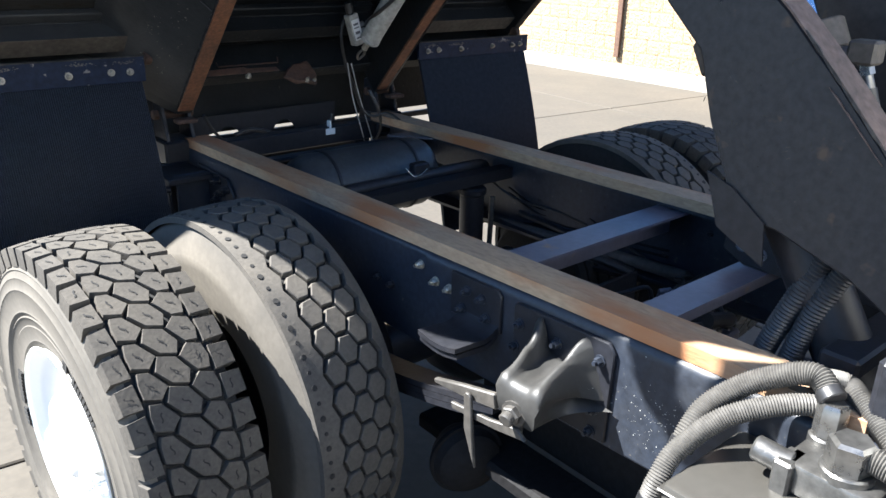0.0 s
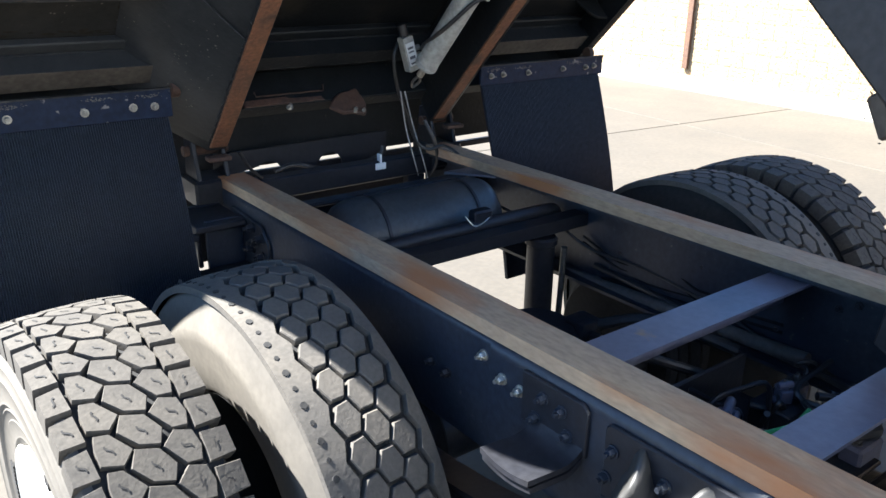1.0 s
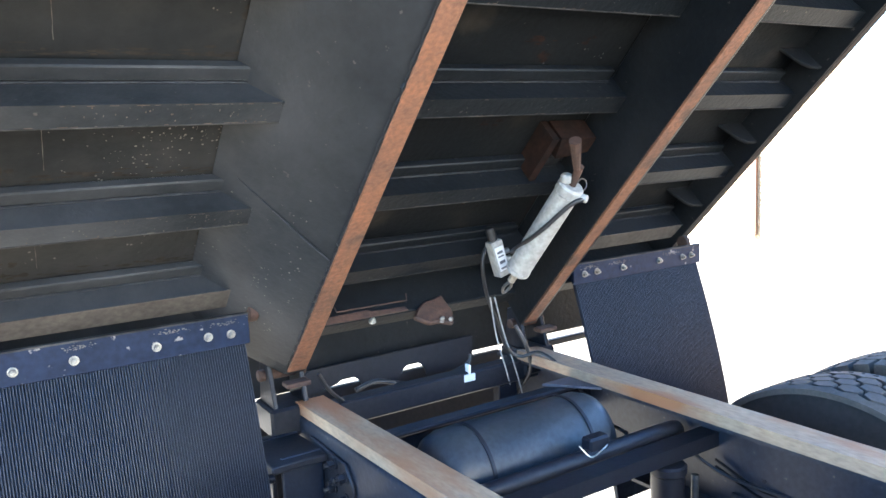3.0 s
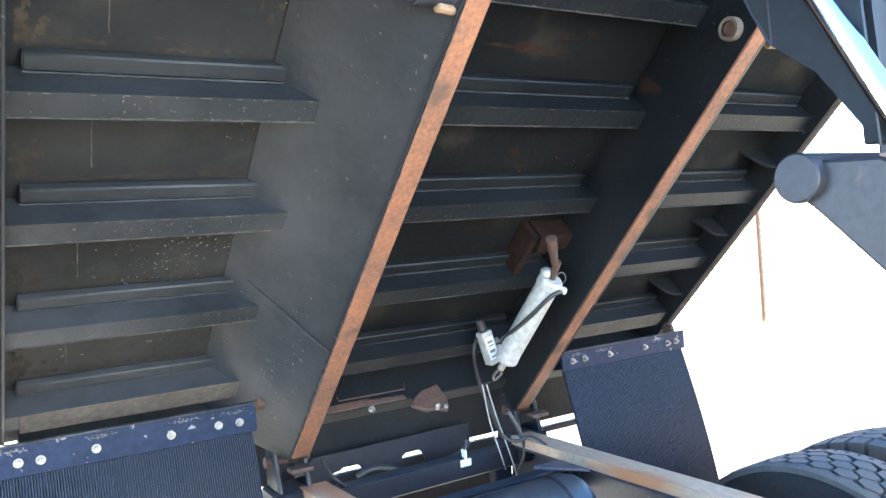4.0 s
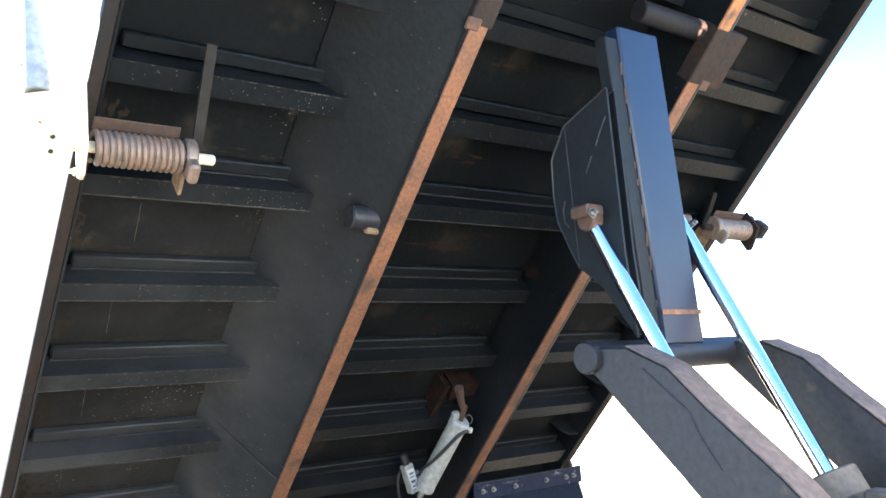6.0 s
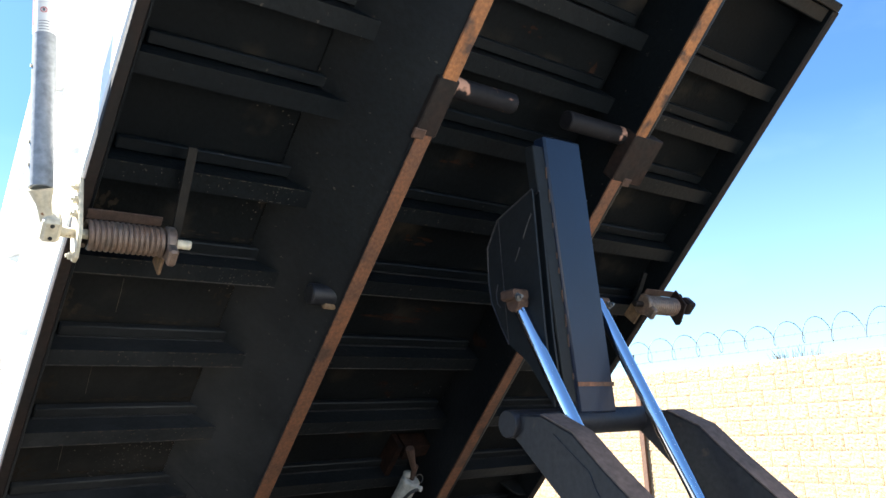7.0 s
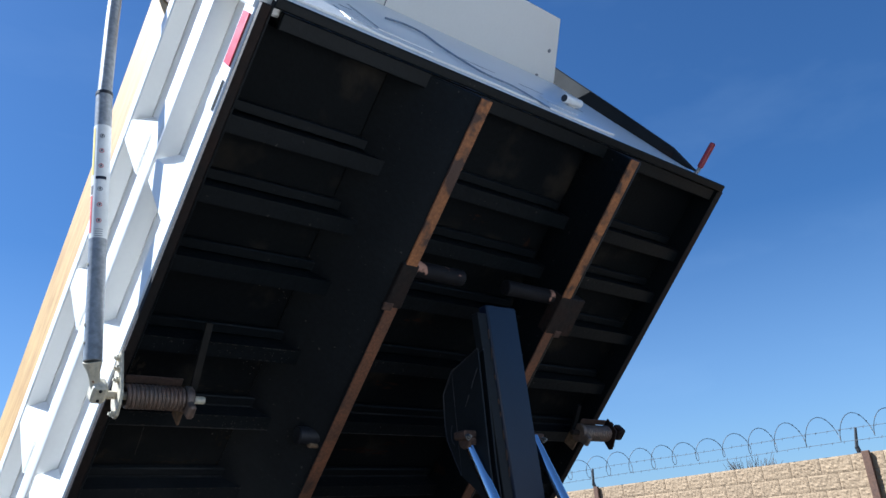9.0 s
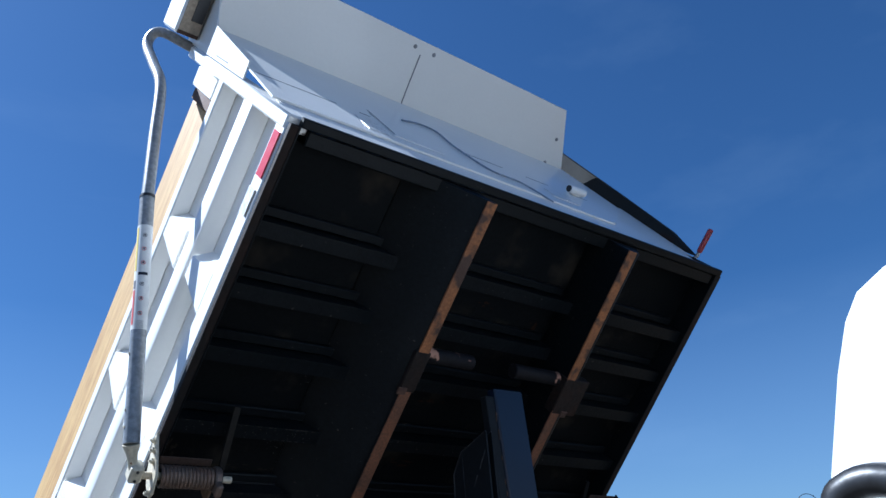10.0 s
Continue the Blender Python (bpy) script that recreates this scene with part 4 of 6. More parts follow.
def inner_wheel():
    w = thing("wheel", pose(-0.754, AXLE_Y, AXLE_Z, 0, 0, 5.2), "inner dual truck wheel with dusty hexagon-tread tyre and shade-darkened rim", "wheel", "rear wheels of the truck")
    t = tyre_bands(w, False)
    n = 44
    rng = random.Random(2)
    hx = []
    for c, off in ((-0.036, 0.0), (0.015, 0.5), (0.064, 0.0)):
        hexa = [(0.045, -0.014), (0.035, 0.016), (0.52, 0.031), (0.96, 0.015), (0.965, -0.017), (0.47, -0.032)]
        hx.append([(off + s + rng.uniform(-0.02, 0.02), c + a + rng.uniform(-0.001, 0.001)) for s, a in hexa])
    tagged(part("tread", fitted(blocks(hx, 0.500, TYRE_R, n, 1.9)), rubber_dusty, t, "worn tread of hexagonal blocks"), kind="stuff")
    for a_out, a_in in ((-0.128, -0.068), (0.128, 0.098)):
        part("shoulder_rib", fitted(rib_ring(a_out, a_in, TYRE_R, n)), rubber_dusty, t)
    bm = bmesh.new()
    for i in range(2 * n):
        ang = 2 * math.pi * (i + 0.5) / (2 * n)
        d = Vector((0, math.cos(ang), math.sin(ang)))
        size = 0.0075 if i % 2 else 0.0052
        p = d * (TYRE_R - 0.0036) + Vector((-0.107, 0, 0))
        sweep([p - d * 0.004, p + d * 0.0008], size, 7, bm)
    tagged(part("wear_hole", fitted(bm), groove, t), kind="stuff")
    # near-black rim: shade between the dual tyres is put into its colour
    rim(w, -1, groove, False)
    return w


for w in (outer_wheel(), inner_wheel()):
    loc = w.matrix_basis.translation
    copy_thing(w, pose(-loc.x + 0.060, loc.y - 0.02, loc.z, 11, 0, 180))

# ---- mud flaps ----
def mud_flap(x0, x1, name_side):
    f = thing("mud_flap", pose((x0 + x1) / 2, 2.63, 1.34), "black ribbed rubber mud flap bolted to a blue-black steel bar", "mud flap", "mud flaps")
    near = name_side == "near"
    y0, z0, z1, zb = (2.600, 1.274, 1.356, 1.308) if near else (2.622, 1.262, 1.334, 1.296)
    bar = part("hanger_bar", box((x0, y0, z0), (x1, y0 + 0.012, z1), 0.002), flap_bar, f, world=True)
    part("bar_lip", box((x0, y0 - 0.006, z1 - 0.001), (x1, y0 + 0.012, z1 + 0.004), 0.001), edge_wear, bar, "scuffed pale top edge", world=True)
    rng = random.Random(41 if near else 42)
    own = bmesh.new()
    for c in ((0.06, 0.20, 0.42, 0.62) if near else (0.08, 0.22, 0.50)):
        for k in range(46):
            xx = (x1 - c + rng.gauss(0, 0.022)) if near else (x0 + c + rng.gauss(0, 0.022))
            zz = z1 - 0.016 + rng.gauss(0, 0.0035)
            size = rng.uniform(0.0008, 0.0026)
            own.faces.new([own.verts.new((xx + math.cos(a) * size * rng.uniform(0.6, 2.2), y0 - 0.0006, zz + math.sin(a) * size * rng.uniform(0.5, 1.0))) for a in (0, 1.2, 2.5, 3.8, 5.0)])
    tagged(part("scuff", own, speck_mat, bar, "pale rubbed scuff marks", world=True), kind="stuff")
    for k, x in enumerate((0.05, 0.11, 0.24, 0.43, 0.56, 0.61)):
        xx = x1 - x if name_side == "near" else x0 + x
        part("bolt", nut((xx, y0, zb + 0.002 * (k % 2)), (0, -1, 0), 0.0088, 0.012), flap_zinc, bar, world=True)
    rib = 0.0066
    n = int((x1 - x0 - 0.02) / rib)
    bm = bmesh.new()
    rows = []
    for r in range(9):
        t = r / 8
        y, z = y0 + 0.017 - 0.20 * t - 0.02 * math.sin(3.1 * t), z0 + 0.02 - 0.76 * t
        row = []
        for k in range(n):
            xa = x0 + 0.01 + k * rib
            for dx, dy in ((0.0, 0.0), (0.0020, -0.0058), (0.0040, -0.0058)):
                row.append(bm.verts.new((xa + dx, y + dy, z)))
        row.append(bm.verts.new((x0 + 0.01 + n * rib, y, z)))
        row.append(bm.verts.new((x0 + 0.01 + n * rib, y + 0.009, z)))
        row.append(bm.verts.new((x0 + 0.01, y + 0.009, z)))
        rows.append(row)
    for ra, rb in zip(rows, rows[1:]):
        k = len(ra)
        for i in range(k):
            bm.faces.new((ra[i], ra[(i + 1) % k], rb[(i + 1) % k], rb[i]))
    part("rubber_sheet", bm, flap_mat, f, "finely ribbed black rubber sheet", world=True, smooth=25)
    return f


mud_flap(-1.43, -0.675, "near")
mud_flap(0.500, 1.165, "far")

# ---- frame hardware between and beside the rails ----
part("bar_lug", box((0.235, 2.730, 0.780), (0.360, 2.770, 0.924), 0.004), black_paint, chassis, world=True)
part("rear_bar", box((-0.42, 2.72, 0.925), (0.455, 2.785, 1.002), 0.006), black_paint, chassis, world=True)
arches = [(-0.34, 0.955)]
for c in (-0.255, 0.0):
    arches += [(c + 0.055 * math.cos(a), 0.957 + 0.055 * math.sin(a)) for a in [math.pi * (1 - k / 8) for k in range(9)]]
arches += [(0.31, 0.955), (0.31, 1.03), (0.26, 1.065), (-0.30, 1.06), (-0.34, 1.03)]
part("arched_plate", prism(arches, 2.925, 2.935, "y"), black_paint, chassis, "black rear plate with arched cut-outs", world=True)
part("rear_beam", box((-0.47, 3.00, 0.70), (0.50, 3.03, 0.9585), 0.006), black_paint, chassis, world=True)
for x0, x1 in ((-1.10, -0.472), (0.502, 1.12)):
    part("bumper_bar", box((x0, 3.00, 0.925), (x1, 3.03, 0.950), 0.004), black_paint, chassis, world=True)
part("tail_apron", box((-1.12, 3.040, 0.966), (1.12, 3.052, 1.30), 0.004), under_paint, chassis, "dark tail apron plate", world=True)
part("tank_bearer", box((-0.42, 2.415, 0.975), (0.455, 2.465, 0.990), 0.004), black_paint, chassis, world=True)
part("tank_bearer_web", box((-0.42, 2.455, 0.88), (0.455, 2.465, 0.974), 0.002), black_paint, chassis, world=True)
part("corner_gusset", prism([(0.22, 2.47), (0.453, 2.47), (0.453, 2.26), (0.38, 2.30)], 0.992, 1.000, "z"), steel_blue, chassis, world=True)
part("cross_pipe", sweep(curve([(-0.41, 2.045, 0.948), (0.10, 2.045, 0.950), (0.32, 2.045, 0.950), (0.38, 2.055, 0.942), (0.42, 2.08, 0.92)], 6), 0.022, 16), black_paint, chassis, world=True)
part("cross_angle", prism([(1.950, 0.946), (2.010, 0.946), (2.010, 0.938), (1.958, 0.938), (1.958, 0.905), (1.950, 0.905)], -0.418, 0.453, "x"), black_paint, chassis, world=True)
for x in (-0.05, 0.20):
    part("hanger_bolt", nut((x, 1.985, 0.938), (0, 0, -1), 0.010, 0.03), black_paint, chassis, world=True)
part("crank_pin_block", box((0.02, 2.03, 0.960), (0.09, 2.07, 1.000), 0.006), black_paint, chassis, world=True)
part("tie_wire", sweep(curve([(-0.02, 2.03, 0.995), (0.0, 2.01, 0.968), (0.04, 2.02, 0.966), (0.06, 2.01, 0.985)], 6), 0.002, 6), zinc, chassis, "pale tie wire", world=True)

tank = thing("air_tank", pose(-0.050, 2.25, 0.770), "black cylindrical air tank lying between the frame rails", "air tank")
bm = lathe([(0.02, -0.295), (0.09, -0.288), (0.118, -0.265), (0.13, -0.23), (0.13, 0.23), (0.118, 0.265), (0.09, 0.288), (0.02, 0.295)], 48)
bm.transform(pose(0, 0, 0.135))
part("shell", bm, tank_paint, tank, "blue-black tank shell")
for x in (-0.17, 0.17):
    bm = lathe([(0.1305, x - 0.005), (0.134, x - 0.005), (0.134, x + 0.005), (0.1305, x + 0.005)], 48, close=False)
    bm.transform(pose(0, 0, 0.135))
    part("strap", bm, black_paint, tank)
    part("strap_foot", box((x - 0.015, 0.10, 0.13), (x + 0.015, 0.235, 0.15), 0.003), black_paint, tank)

# bolts through the webs
for y, z in ((1.318, 0.936), (1.267, 0.933), (1.56, 0.868), (1.505, 0.862), (1.385, 0.958)):
    part("frame_bolt", nut((-0.430 if y > 1.36 else -0.4385, y, z), (-1, 0, 0), 0.0095, 0.015), zinc if y < 1.4 else black_paint, chassis, world=True)
for y, z in ((1.807, 0.852), (1.647, 0.933), (1.513, 0.901), (1.267, 0.805), (1.122, 0.919), (1.078, 0.944), (1.40, 0.86)):
    part("frame_bolt", nut((0.455, y, z), (-1, 0, 0), 0.012, 0.014), black_paint, chassis, world=True)

# spring shelf on the near web: a bolted plate with a dished two-leaf shelf
shelf = part("spring_shelf", prism([(1.090, 0.880), (1.090, 0.974), (1.104, 0.988), (1.255, 0.988), (1.255, 0.880)], -0.4385, -0.4475, "x", 0.002), black_paint, chassis, world=True)
for leaf in (0, 1):
    own = bmesh.new()
    rows = []
    for k in range(9):
        t = k / 8
        x = -0.4475 - (0.120 - 0.006 * leaf) * t
        rise = 0.022 * max(0.0, 1 - t / 0.35) ** 2
        ring = []
        for j in range(7):
            q = j / 6
            sag = 0.010 * t * math.sin(math.pi * q)
            ring.append((1.095 + 0.125 * q + 0.010 * t, 0.878 + rise - sag - 0.017 * leaf))
        rows.append([own.verts.new((x, y, z)) for y, z in ring] + [own.verts.new((x, y, z - 0.012)) for y, z in ring[::-1]])
    for p, q in zip(rows, rows[1:]):
        for i in range(14):
            own.faces.new((p[i], p[(i + 1) % 14], q[(i + 1) % 14], q[i]))
    own.faces.new(rows[0])
    own.faces.new(rows[-1][::-1])
    part("shelf_leaf", own, black_paint, shelf, world=True)
for y, z in ((1.197, 0.955), (1.214, 0.906), (1.150, 0.950), (1.133, 0.908)):
    part("bolt", nut((-0.4475, y, z), (-1, 0, 0), 0.0095, 0.015), rail_paint, shelf, world=True)

# cast spring hanger: a flanged base with two horns, a waisted body and a pin
cast = part("spring_hanger", prism([(0.785, 0.750), (0.780, 0.962), (0.795, 0.981), (1.040, 0.981), (1.050, 0.972), (1.050, 0.80), (1.02, 0.750)], -0.4385, -0.4480, "x", 0.003), black_paint, chassis, world=True)
WEB_TOP = ((0, 0.897), (0.22, 0.902), (0.50, 0.973), (0.60, 0.970), (0.80, 0.905), (1, 0.851))
NECK_TOP = ((0, 0.890), (0.35, 0.897), (0.62, 0.932), (0.74, 0.932), (0.90, 0.905), (1, 0.868))
HEAD_TOP = ((0, 0.898), (0.35, 0.899), (0.62, 0.906), (0.78, 0.907), (0.90, 0.902), (1, 0.888))


def at_profile(profile, w):
    for (a, p), (b, q) in zip(profile, profile[1:]):
        if w <= b:
            k = (w - a) / (b - a)
            return p + (q - p) * k * k * (3 - 2 * k)
    return profile[-1][1]


def hanger_casting():
    """A waisted casting: two horns against the web run out into a blunt head with a flared foot."""
    bm = bmesh.new()
    nd, nw = 14, 24
    top, foot = [], []
    for i in range(nd + 1):
        t = i / nd
        half, mid = 0.060 + 0.056 * (1 - t) ** 3.0, 0.909 - 0.022 * t
        row = []
        for j in range(nw + 1):
            w = -1 + 2 * j / nw
            a = abs(w)
            k = min(1, t / 0.48)
            k = k * k * (3 - 2 * k)
            z = at_profile(WEB_TOP, a) * (1 - k) + at_profile(NECK_TOP, a) * k
            k = max(0, min(1, (t - 0.48) / 0.4))
            z = z * (1 - k) + at_profile(HEAD_TOP, a) * k - 0.012 * max(0, (t - 0.9) / 0.1) ** 2
            row.append(bm.verts.new((-0.448 - 0.152 * t, mid + w * half, z)))
        top.append(row)
    for a, b in zip(top, top[1:]):
        for j in range(nw):
            bm.faces.new((a[j], a[j + 1], b[j + 1], b[j]))
    rim_v = [r[0] for r in top] + top[-1][1:] + [r[-1] for r in top[-2::-1]]
    last = rim_v
    for drop in (0.12, 0.35, 0.65, 0.9, 1.0):
        nxt = []
        for v in rim_v:
            t = (-0.448 - v.co.x) / 0.152
            mid = 0.909 - 0.022 * t
            waist = 1 - 0.42 * math.sin(math.pi * min(1, drop * 1.05)) * (1 - 0.6 * t)
            foot = max(0.0, (drop - 0.55) / 0.45) ** 1.5
            wide = waist + foot * (0.20 * (1 - t) - 0.50 * t)
            low = 0.835 - 0.032 * t - (0.030 * t if abs(v.co.y - mid) < 0.02 else 0)
            out = 0.010 * math.sin(math.pi * drop) - 0.012 * drop if t > 0.99 else 0
            nxt.append(bm.verts.new((v.co.x - out, mid + (v.co.y - mid) * wide, v.co.z + (low - v.co.z) * drop)))
        for p in range(len(rim_v) - 1):
            bm.faces.new((last[p], last[p + 1], nxt[p + 1], nxt[p]))
        last = nxt
    bm.faces.new(last)
    return bm


part("casting", hanger_casting(), cast_black, cast, "glossy black cast hanger body", world=True, smooth=75)
part("pin", rod((-0.595, 0.893, 0.838), (-0.632, 0.888, 0.830), 0.016, 16, edge=0.003), bar_steel, cast, world=True)
part("pin_nut", nut((-0.602, 0.891, 0.836), (-1, -0.15, -0.05), 0.021, 0.018), bar_steel, cast, world=True)
for y, z in ((0.812, 0.936), (0.822, 0.874), (0.816, 0.820), (0.820, 0.766), (1.029, 0.934), (1.040, 0.876), (0.922, 0.930)):
    part("bolt", nut((-0.448, y, z), (-1, 0, 0), 0.0095, 0.015), zinc if z == 0.874 else rail_paint, cast, world=True)
part("torque_bar", prism([(1.130, 0.796), (1.132, 0.807), (1.04, 0.832), (0.945, 0.854), (0.940, 0.818), (1.03, 0.804)], -0.604, -0.590, "x", 0.003), bar_steel, cast, "worn flat steel bar", world=True)
part("lower_bar", prism([(1.069, 0.760), (1.073, 0.776), (0.96, 0.788), (0.880, 0.806), (0.857, 0.786), (0.94, 0.772)], -0.606, -0.596, "x", 0.002), bar_steel, cast, world=True)
part("adjuster_arm", prism([(1.002, 0.822), (1.008, 0.829), (1.018, 0.829), (1.023, 0.820), (1.020, 0.74), (0.985, 0.652), (0.995, 0.74)], -0.616, -0.607, "x", 0.002), bar_steel, cast, world=True)

brake = thing("brake_chamber", pose(-0.43, 1.225, 0.400), "black round brake chamber beside the spring hanger", "brake chamber")
bm = lathe([(0.02, -0.06), (0.05, -0.055), (0.085, -0.03), (0.092, -0.008), (0.098, 0.0), (0.092, 0.008), (0.085, 0.04), (0.06, 0.075), (0.02, 0.08)], 40)
bm.transform(pose(0, 0, 0.05, 0, 0, 70))
part("housing", bm, dull_black, brake)
bm = lathe([(0.093, -0.006), (0.102, -0.006), (0.102, 0.006), (0.093, 0.006)], 40, close=False)
bm.transform(pose(0, 0, 0.05, 0, 0, 70))
part("clamp_ring", bm, dull_black, brake)
part("bracket", box((0.0, -0.02, 0.0), (0.19, 0.02, 0.03), 0.004), black_paint, brake)

# axle and running gear
axle = thing("rear_axle", pose(0, 1.72, 0.43), "black driven rear axle with housing and drive shaft", "axle")
bm = rod((-0.62, 1.72, 0.528), (0.65, 1.72, 0.528), 0.075, 24)
part("axle_tube", bm, black_paint, axle, world=True)
bm = lathe([(0.05, -0.19), (0.13, -0.16), (0.20, -0.08), (0.215, 0.0), (0.20, 0.08), (0.13, 0.16), (0.05, 0.19)], 32)
bm.transform(pose(0.02, 1.72, 0.528))
part("differential", bm, black_paint, axle, world=True)
for x0, x1 in ((-0.60, -0.40), (0.42, 0.63)):
    drum = part("brake_drum", rod((x0, 1.80, 0.528), (x1, 1.80, 0.528), 0.235, 40, edge=0.010), dull_black, axle, "dark cast brake drum", world=True)
    for xr in (x0 + 0.05, x0 + 0.10, x1 - 0.05):
        part("drum_rib", rod((xr - 0.006, 1.80, 0.528), (xr + 0.006, 1.80, 0.528), 0.243, 40, edge=0.003), dull_black, drum, world=True)
part("lock_box", box((0.072, 1.61, 0.705), (0.152, 1.69, 0.778), 0.010, seg=2), black_paint, axle, "square shift housing on the axle", world=True)
part("lock_boss", rod((0.115, 1.65, 0.62), (0.115, 1.65, 0.70), 0.055, 20, edge=0.006), black_paint, axle, world=True)
part("axle_cap", rod((0.0, 1.72, 0.70), (0.0, 1.72, 0.762), 0.12, 32, edge=0.02), black_paint, axle, world=True)
part("torque_tube", rod((0.395, 2.09, 0.722), (0.395, 1.15, 0.778), 0.020, 14), dusty_steel, axle, "dusty grey rod along the far rail", world=True)
part("drive_shaft", rod((0.02, 1.52, 0.56), (0.02, -0.6, 0.70), 0.048, 20), black_paint, axle, world=True)
for x in (-0.50, 0.535):
    for k in range(3 if x < 0 else 1):
        pts = [Vector((x, 0.92 + 1.55 * t, 0.78 - 0.018 * k - 0.16 * math.sin(math.pi * t))) for t in [i / 14 for i in range(15)]]
        own = bmesh.new()
        rows = [[own.verts.new(p + Vector((dx, 0, dz))) for dx, dz in ((-0.035, 0), (0.035, 0), (0.035, 0.016), (-0.035, 0.016))] for p in pts[k:len(pts) - k]]
        for a, b in zip(rows, rows[1:]):
            for i in range(4):
                own.faces.new((a[i], a[(i + 1) % 4], b[(i + 1) % 4], b[i]))
        own.faces.new(rows[0])
        own.faces.new(rows[-1][::-1])
        part("leaf", own, black_paint, axle, world=True)

shock = thing("shock_absorber", pose(0.25, 1.98, 0.41), "black upright damper tube behind the axle", "shock absorber")
part("tube", rod((0, 0, 0), (0, 0, 0.46), 0.045, 24, edge=0.005), black_paint, shock)
part("cap", rod((0, 0, 0.455), (0, 0, 0.485), 0.052, 24, edge=0.006), black_paint, shock)
part("rod", rod((0.04, -0.05, 0.0), (0.075, -0.03, 0.44), 0.010, 12), alu, shock)

gearbox = thing("gearbox", pose(0.0, 0.6, 0.45), "dark dirty gearbox with cast ribs under the frame", "gearbox")
part("case", box((-0.27, 0.05, 0.45), (0.30, 1.36, 0.66), 0.04, seg=2), dull_black, gearbox, world=True)
for y in (0.2, 0.4, 0.62, 0.85, 1.05, 1.22):
    part("cast_rib", box((-0.24, y, 0.655), (0.27, y + 0.02, 0.685), 0.005), dull_black, gearbox, world=True)
part("side_pan", box((-0.42, 0.05, 0.42), (-0.275, 1.45, 0.47), 0.01), dull_black, gearbox, world=True)
part("heat_shield", box((-0.10, 0.45, 0.74), (0.25, 0.72, 0.755), 0.01), steel_blue, gearbox, world=True)
part("shield_leg", box((0.05, 0.55, 0.66), (0.09, 0.60, 0.742), 0.003), black_paint, gearbox, world=True)


def brake_valve(m):
    """A small air valve with a tube top, side ports and fittings."""
    v = thing("air_valve", m, "grey cast air valve with pipe fittings under the cross member", "air valve", "air valves")
    part("body", box((-0.045, -0.04, 0.0), (0.045, 0.04, 0.07), 0.010, seg=2), cross_blue, v)
    part("top_tube", rod((-0.055, 0.0, 0.09), (0.055, 0.0, 0.09), 0.018, 16, edge=0.004), cross_blue, v)
    part("neck", rod((0, 0, 0.065), (0, 0, 0.085), 0.024, 16), cross_blue, v)
    for x in (-0.045, 0.045):
        part("port", rod((x, -0.01, 0.035), (x * 2.0, -0.02, 0.035), 0.016, 12, edge=0.003), plastic_black, v)
        part("port_nut", nut((x * 1.9, -0.02, 0.035), (x, 0, 0), 0.016, 0.016), cross_blue, v)
    return v


v1 = brake_valve(pose(-0.03, 1.09, 0.765, 0, 0, 25) @ Matrix.Diagonal((0.6, 0.6, 0.7, 1)))
copy_thing(v1, pose(0.17, 1.08, 0.775, 0, 0, -20) @ Matrix.Diagonal((0.6, 0.6, 0.7, 1)))
tray = thing("valve_tray", pose(0.07, 1.08, 0.69), "black pressed tray holding the air valves", "tray")
for lo, hi in (((-0.17, -0.20, 0.0), (0.18, 0.16, 0.012)), ((-0.17, 0.148, 0.012), (0.18, 0.16, 0.12)), ((-0.06, 0.0, 0.012), (-0.05, 0.14, 0.11)), ((-0.15, -0.05, 0.012), (-0.05, 0.05, 0.075)), ((0.05, -0.05, 0.012), (0.15, 0.05, 0.085))):
    part("plate", box(lo, hi, 0.003), black_paint, tray)


def cable(name, pts, r, material, label, category="hose", group="", seg=10):
    return single(name, sweep(curve(pts, 10), r, seg), material, label, category, group)


cable("air_hose", [(0.20, 1.02, 0.81), (0.26, 0.98, 0.80), (0.34, 1.02, 0.78), (0.40, 1.3, 0.76), (0.42, 1.9, 0.78)], 0.010, hose_black, "thin black air hose along the far rail")
cable("air_hose", [(-0.03, 1.0, 0.80), (0.06, 0.93, 0.80), (0.18, 0.91, 0.79), (0.25, 0.96, 0.80)], 0.012, hose_black, "thin black air hose beside the air valves")
cable("air_hose", [(0.10, 0.90, 0.82), (0.19, 0.89, 0.80), (0.24, 0.94, 0.76), (0.20, 1.02, 0.74)], 0.020, hose_black, "thick black hose looped below the valves")
cable("air_hose", [(0.14, 1.62, 0.76), (0.20, 1.52, 0.80), (0.27, 1.42, 0.79), (0.33, 1.30, 0.76)], 0.016, hose_black, "black air hose curling off the axle housing", group="axle air hoses")
cable("air_hose", [(0.10, 1.60, 0.745), (0.05, 1.50, 0.78), (0.08, 1.38, 0.78), (0.18, 1.30, 0.74)], 0.014, hose_black, "black air hose curling off the axle housing", group="axle air hoses")
cable("air_line", [(0.36, 2.02, 0.90), (0.40, 1.90, 0.84), (0.43, 1.70, 0.83), (0.43, 1.45, 0.80), (0.40, 1.28, 0.78)], 0.005, hose_black, "thin black air line clipped to the far rail", group="air lines on the rail")
cable("green_wire", [(-0.06, 0.99, 0.83), (0.02, 0.97, 0.832), (0.10, 0.985, 0.828)], 0.006, green_wire, "bright green wire lying across the valves", "wire")
for k in range(2):
    z = 0.80 + 0.022 * k
    cable("air_line", [(0.443, 1.25, z), (0.44, 1.5, z - 0.02), (0.435, 1.75, z - 0.035), (0.44, 2.0, z + 0.02 * (k % 2))], 0.006, dull_black, "thin black air line clipped to the far rail", group="air lines on the rail")

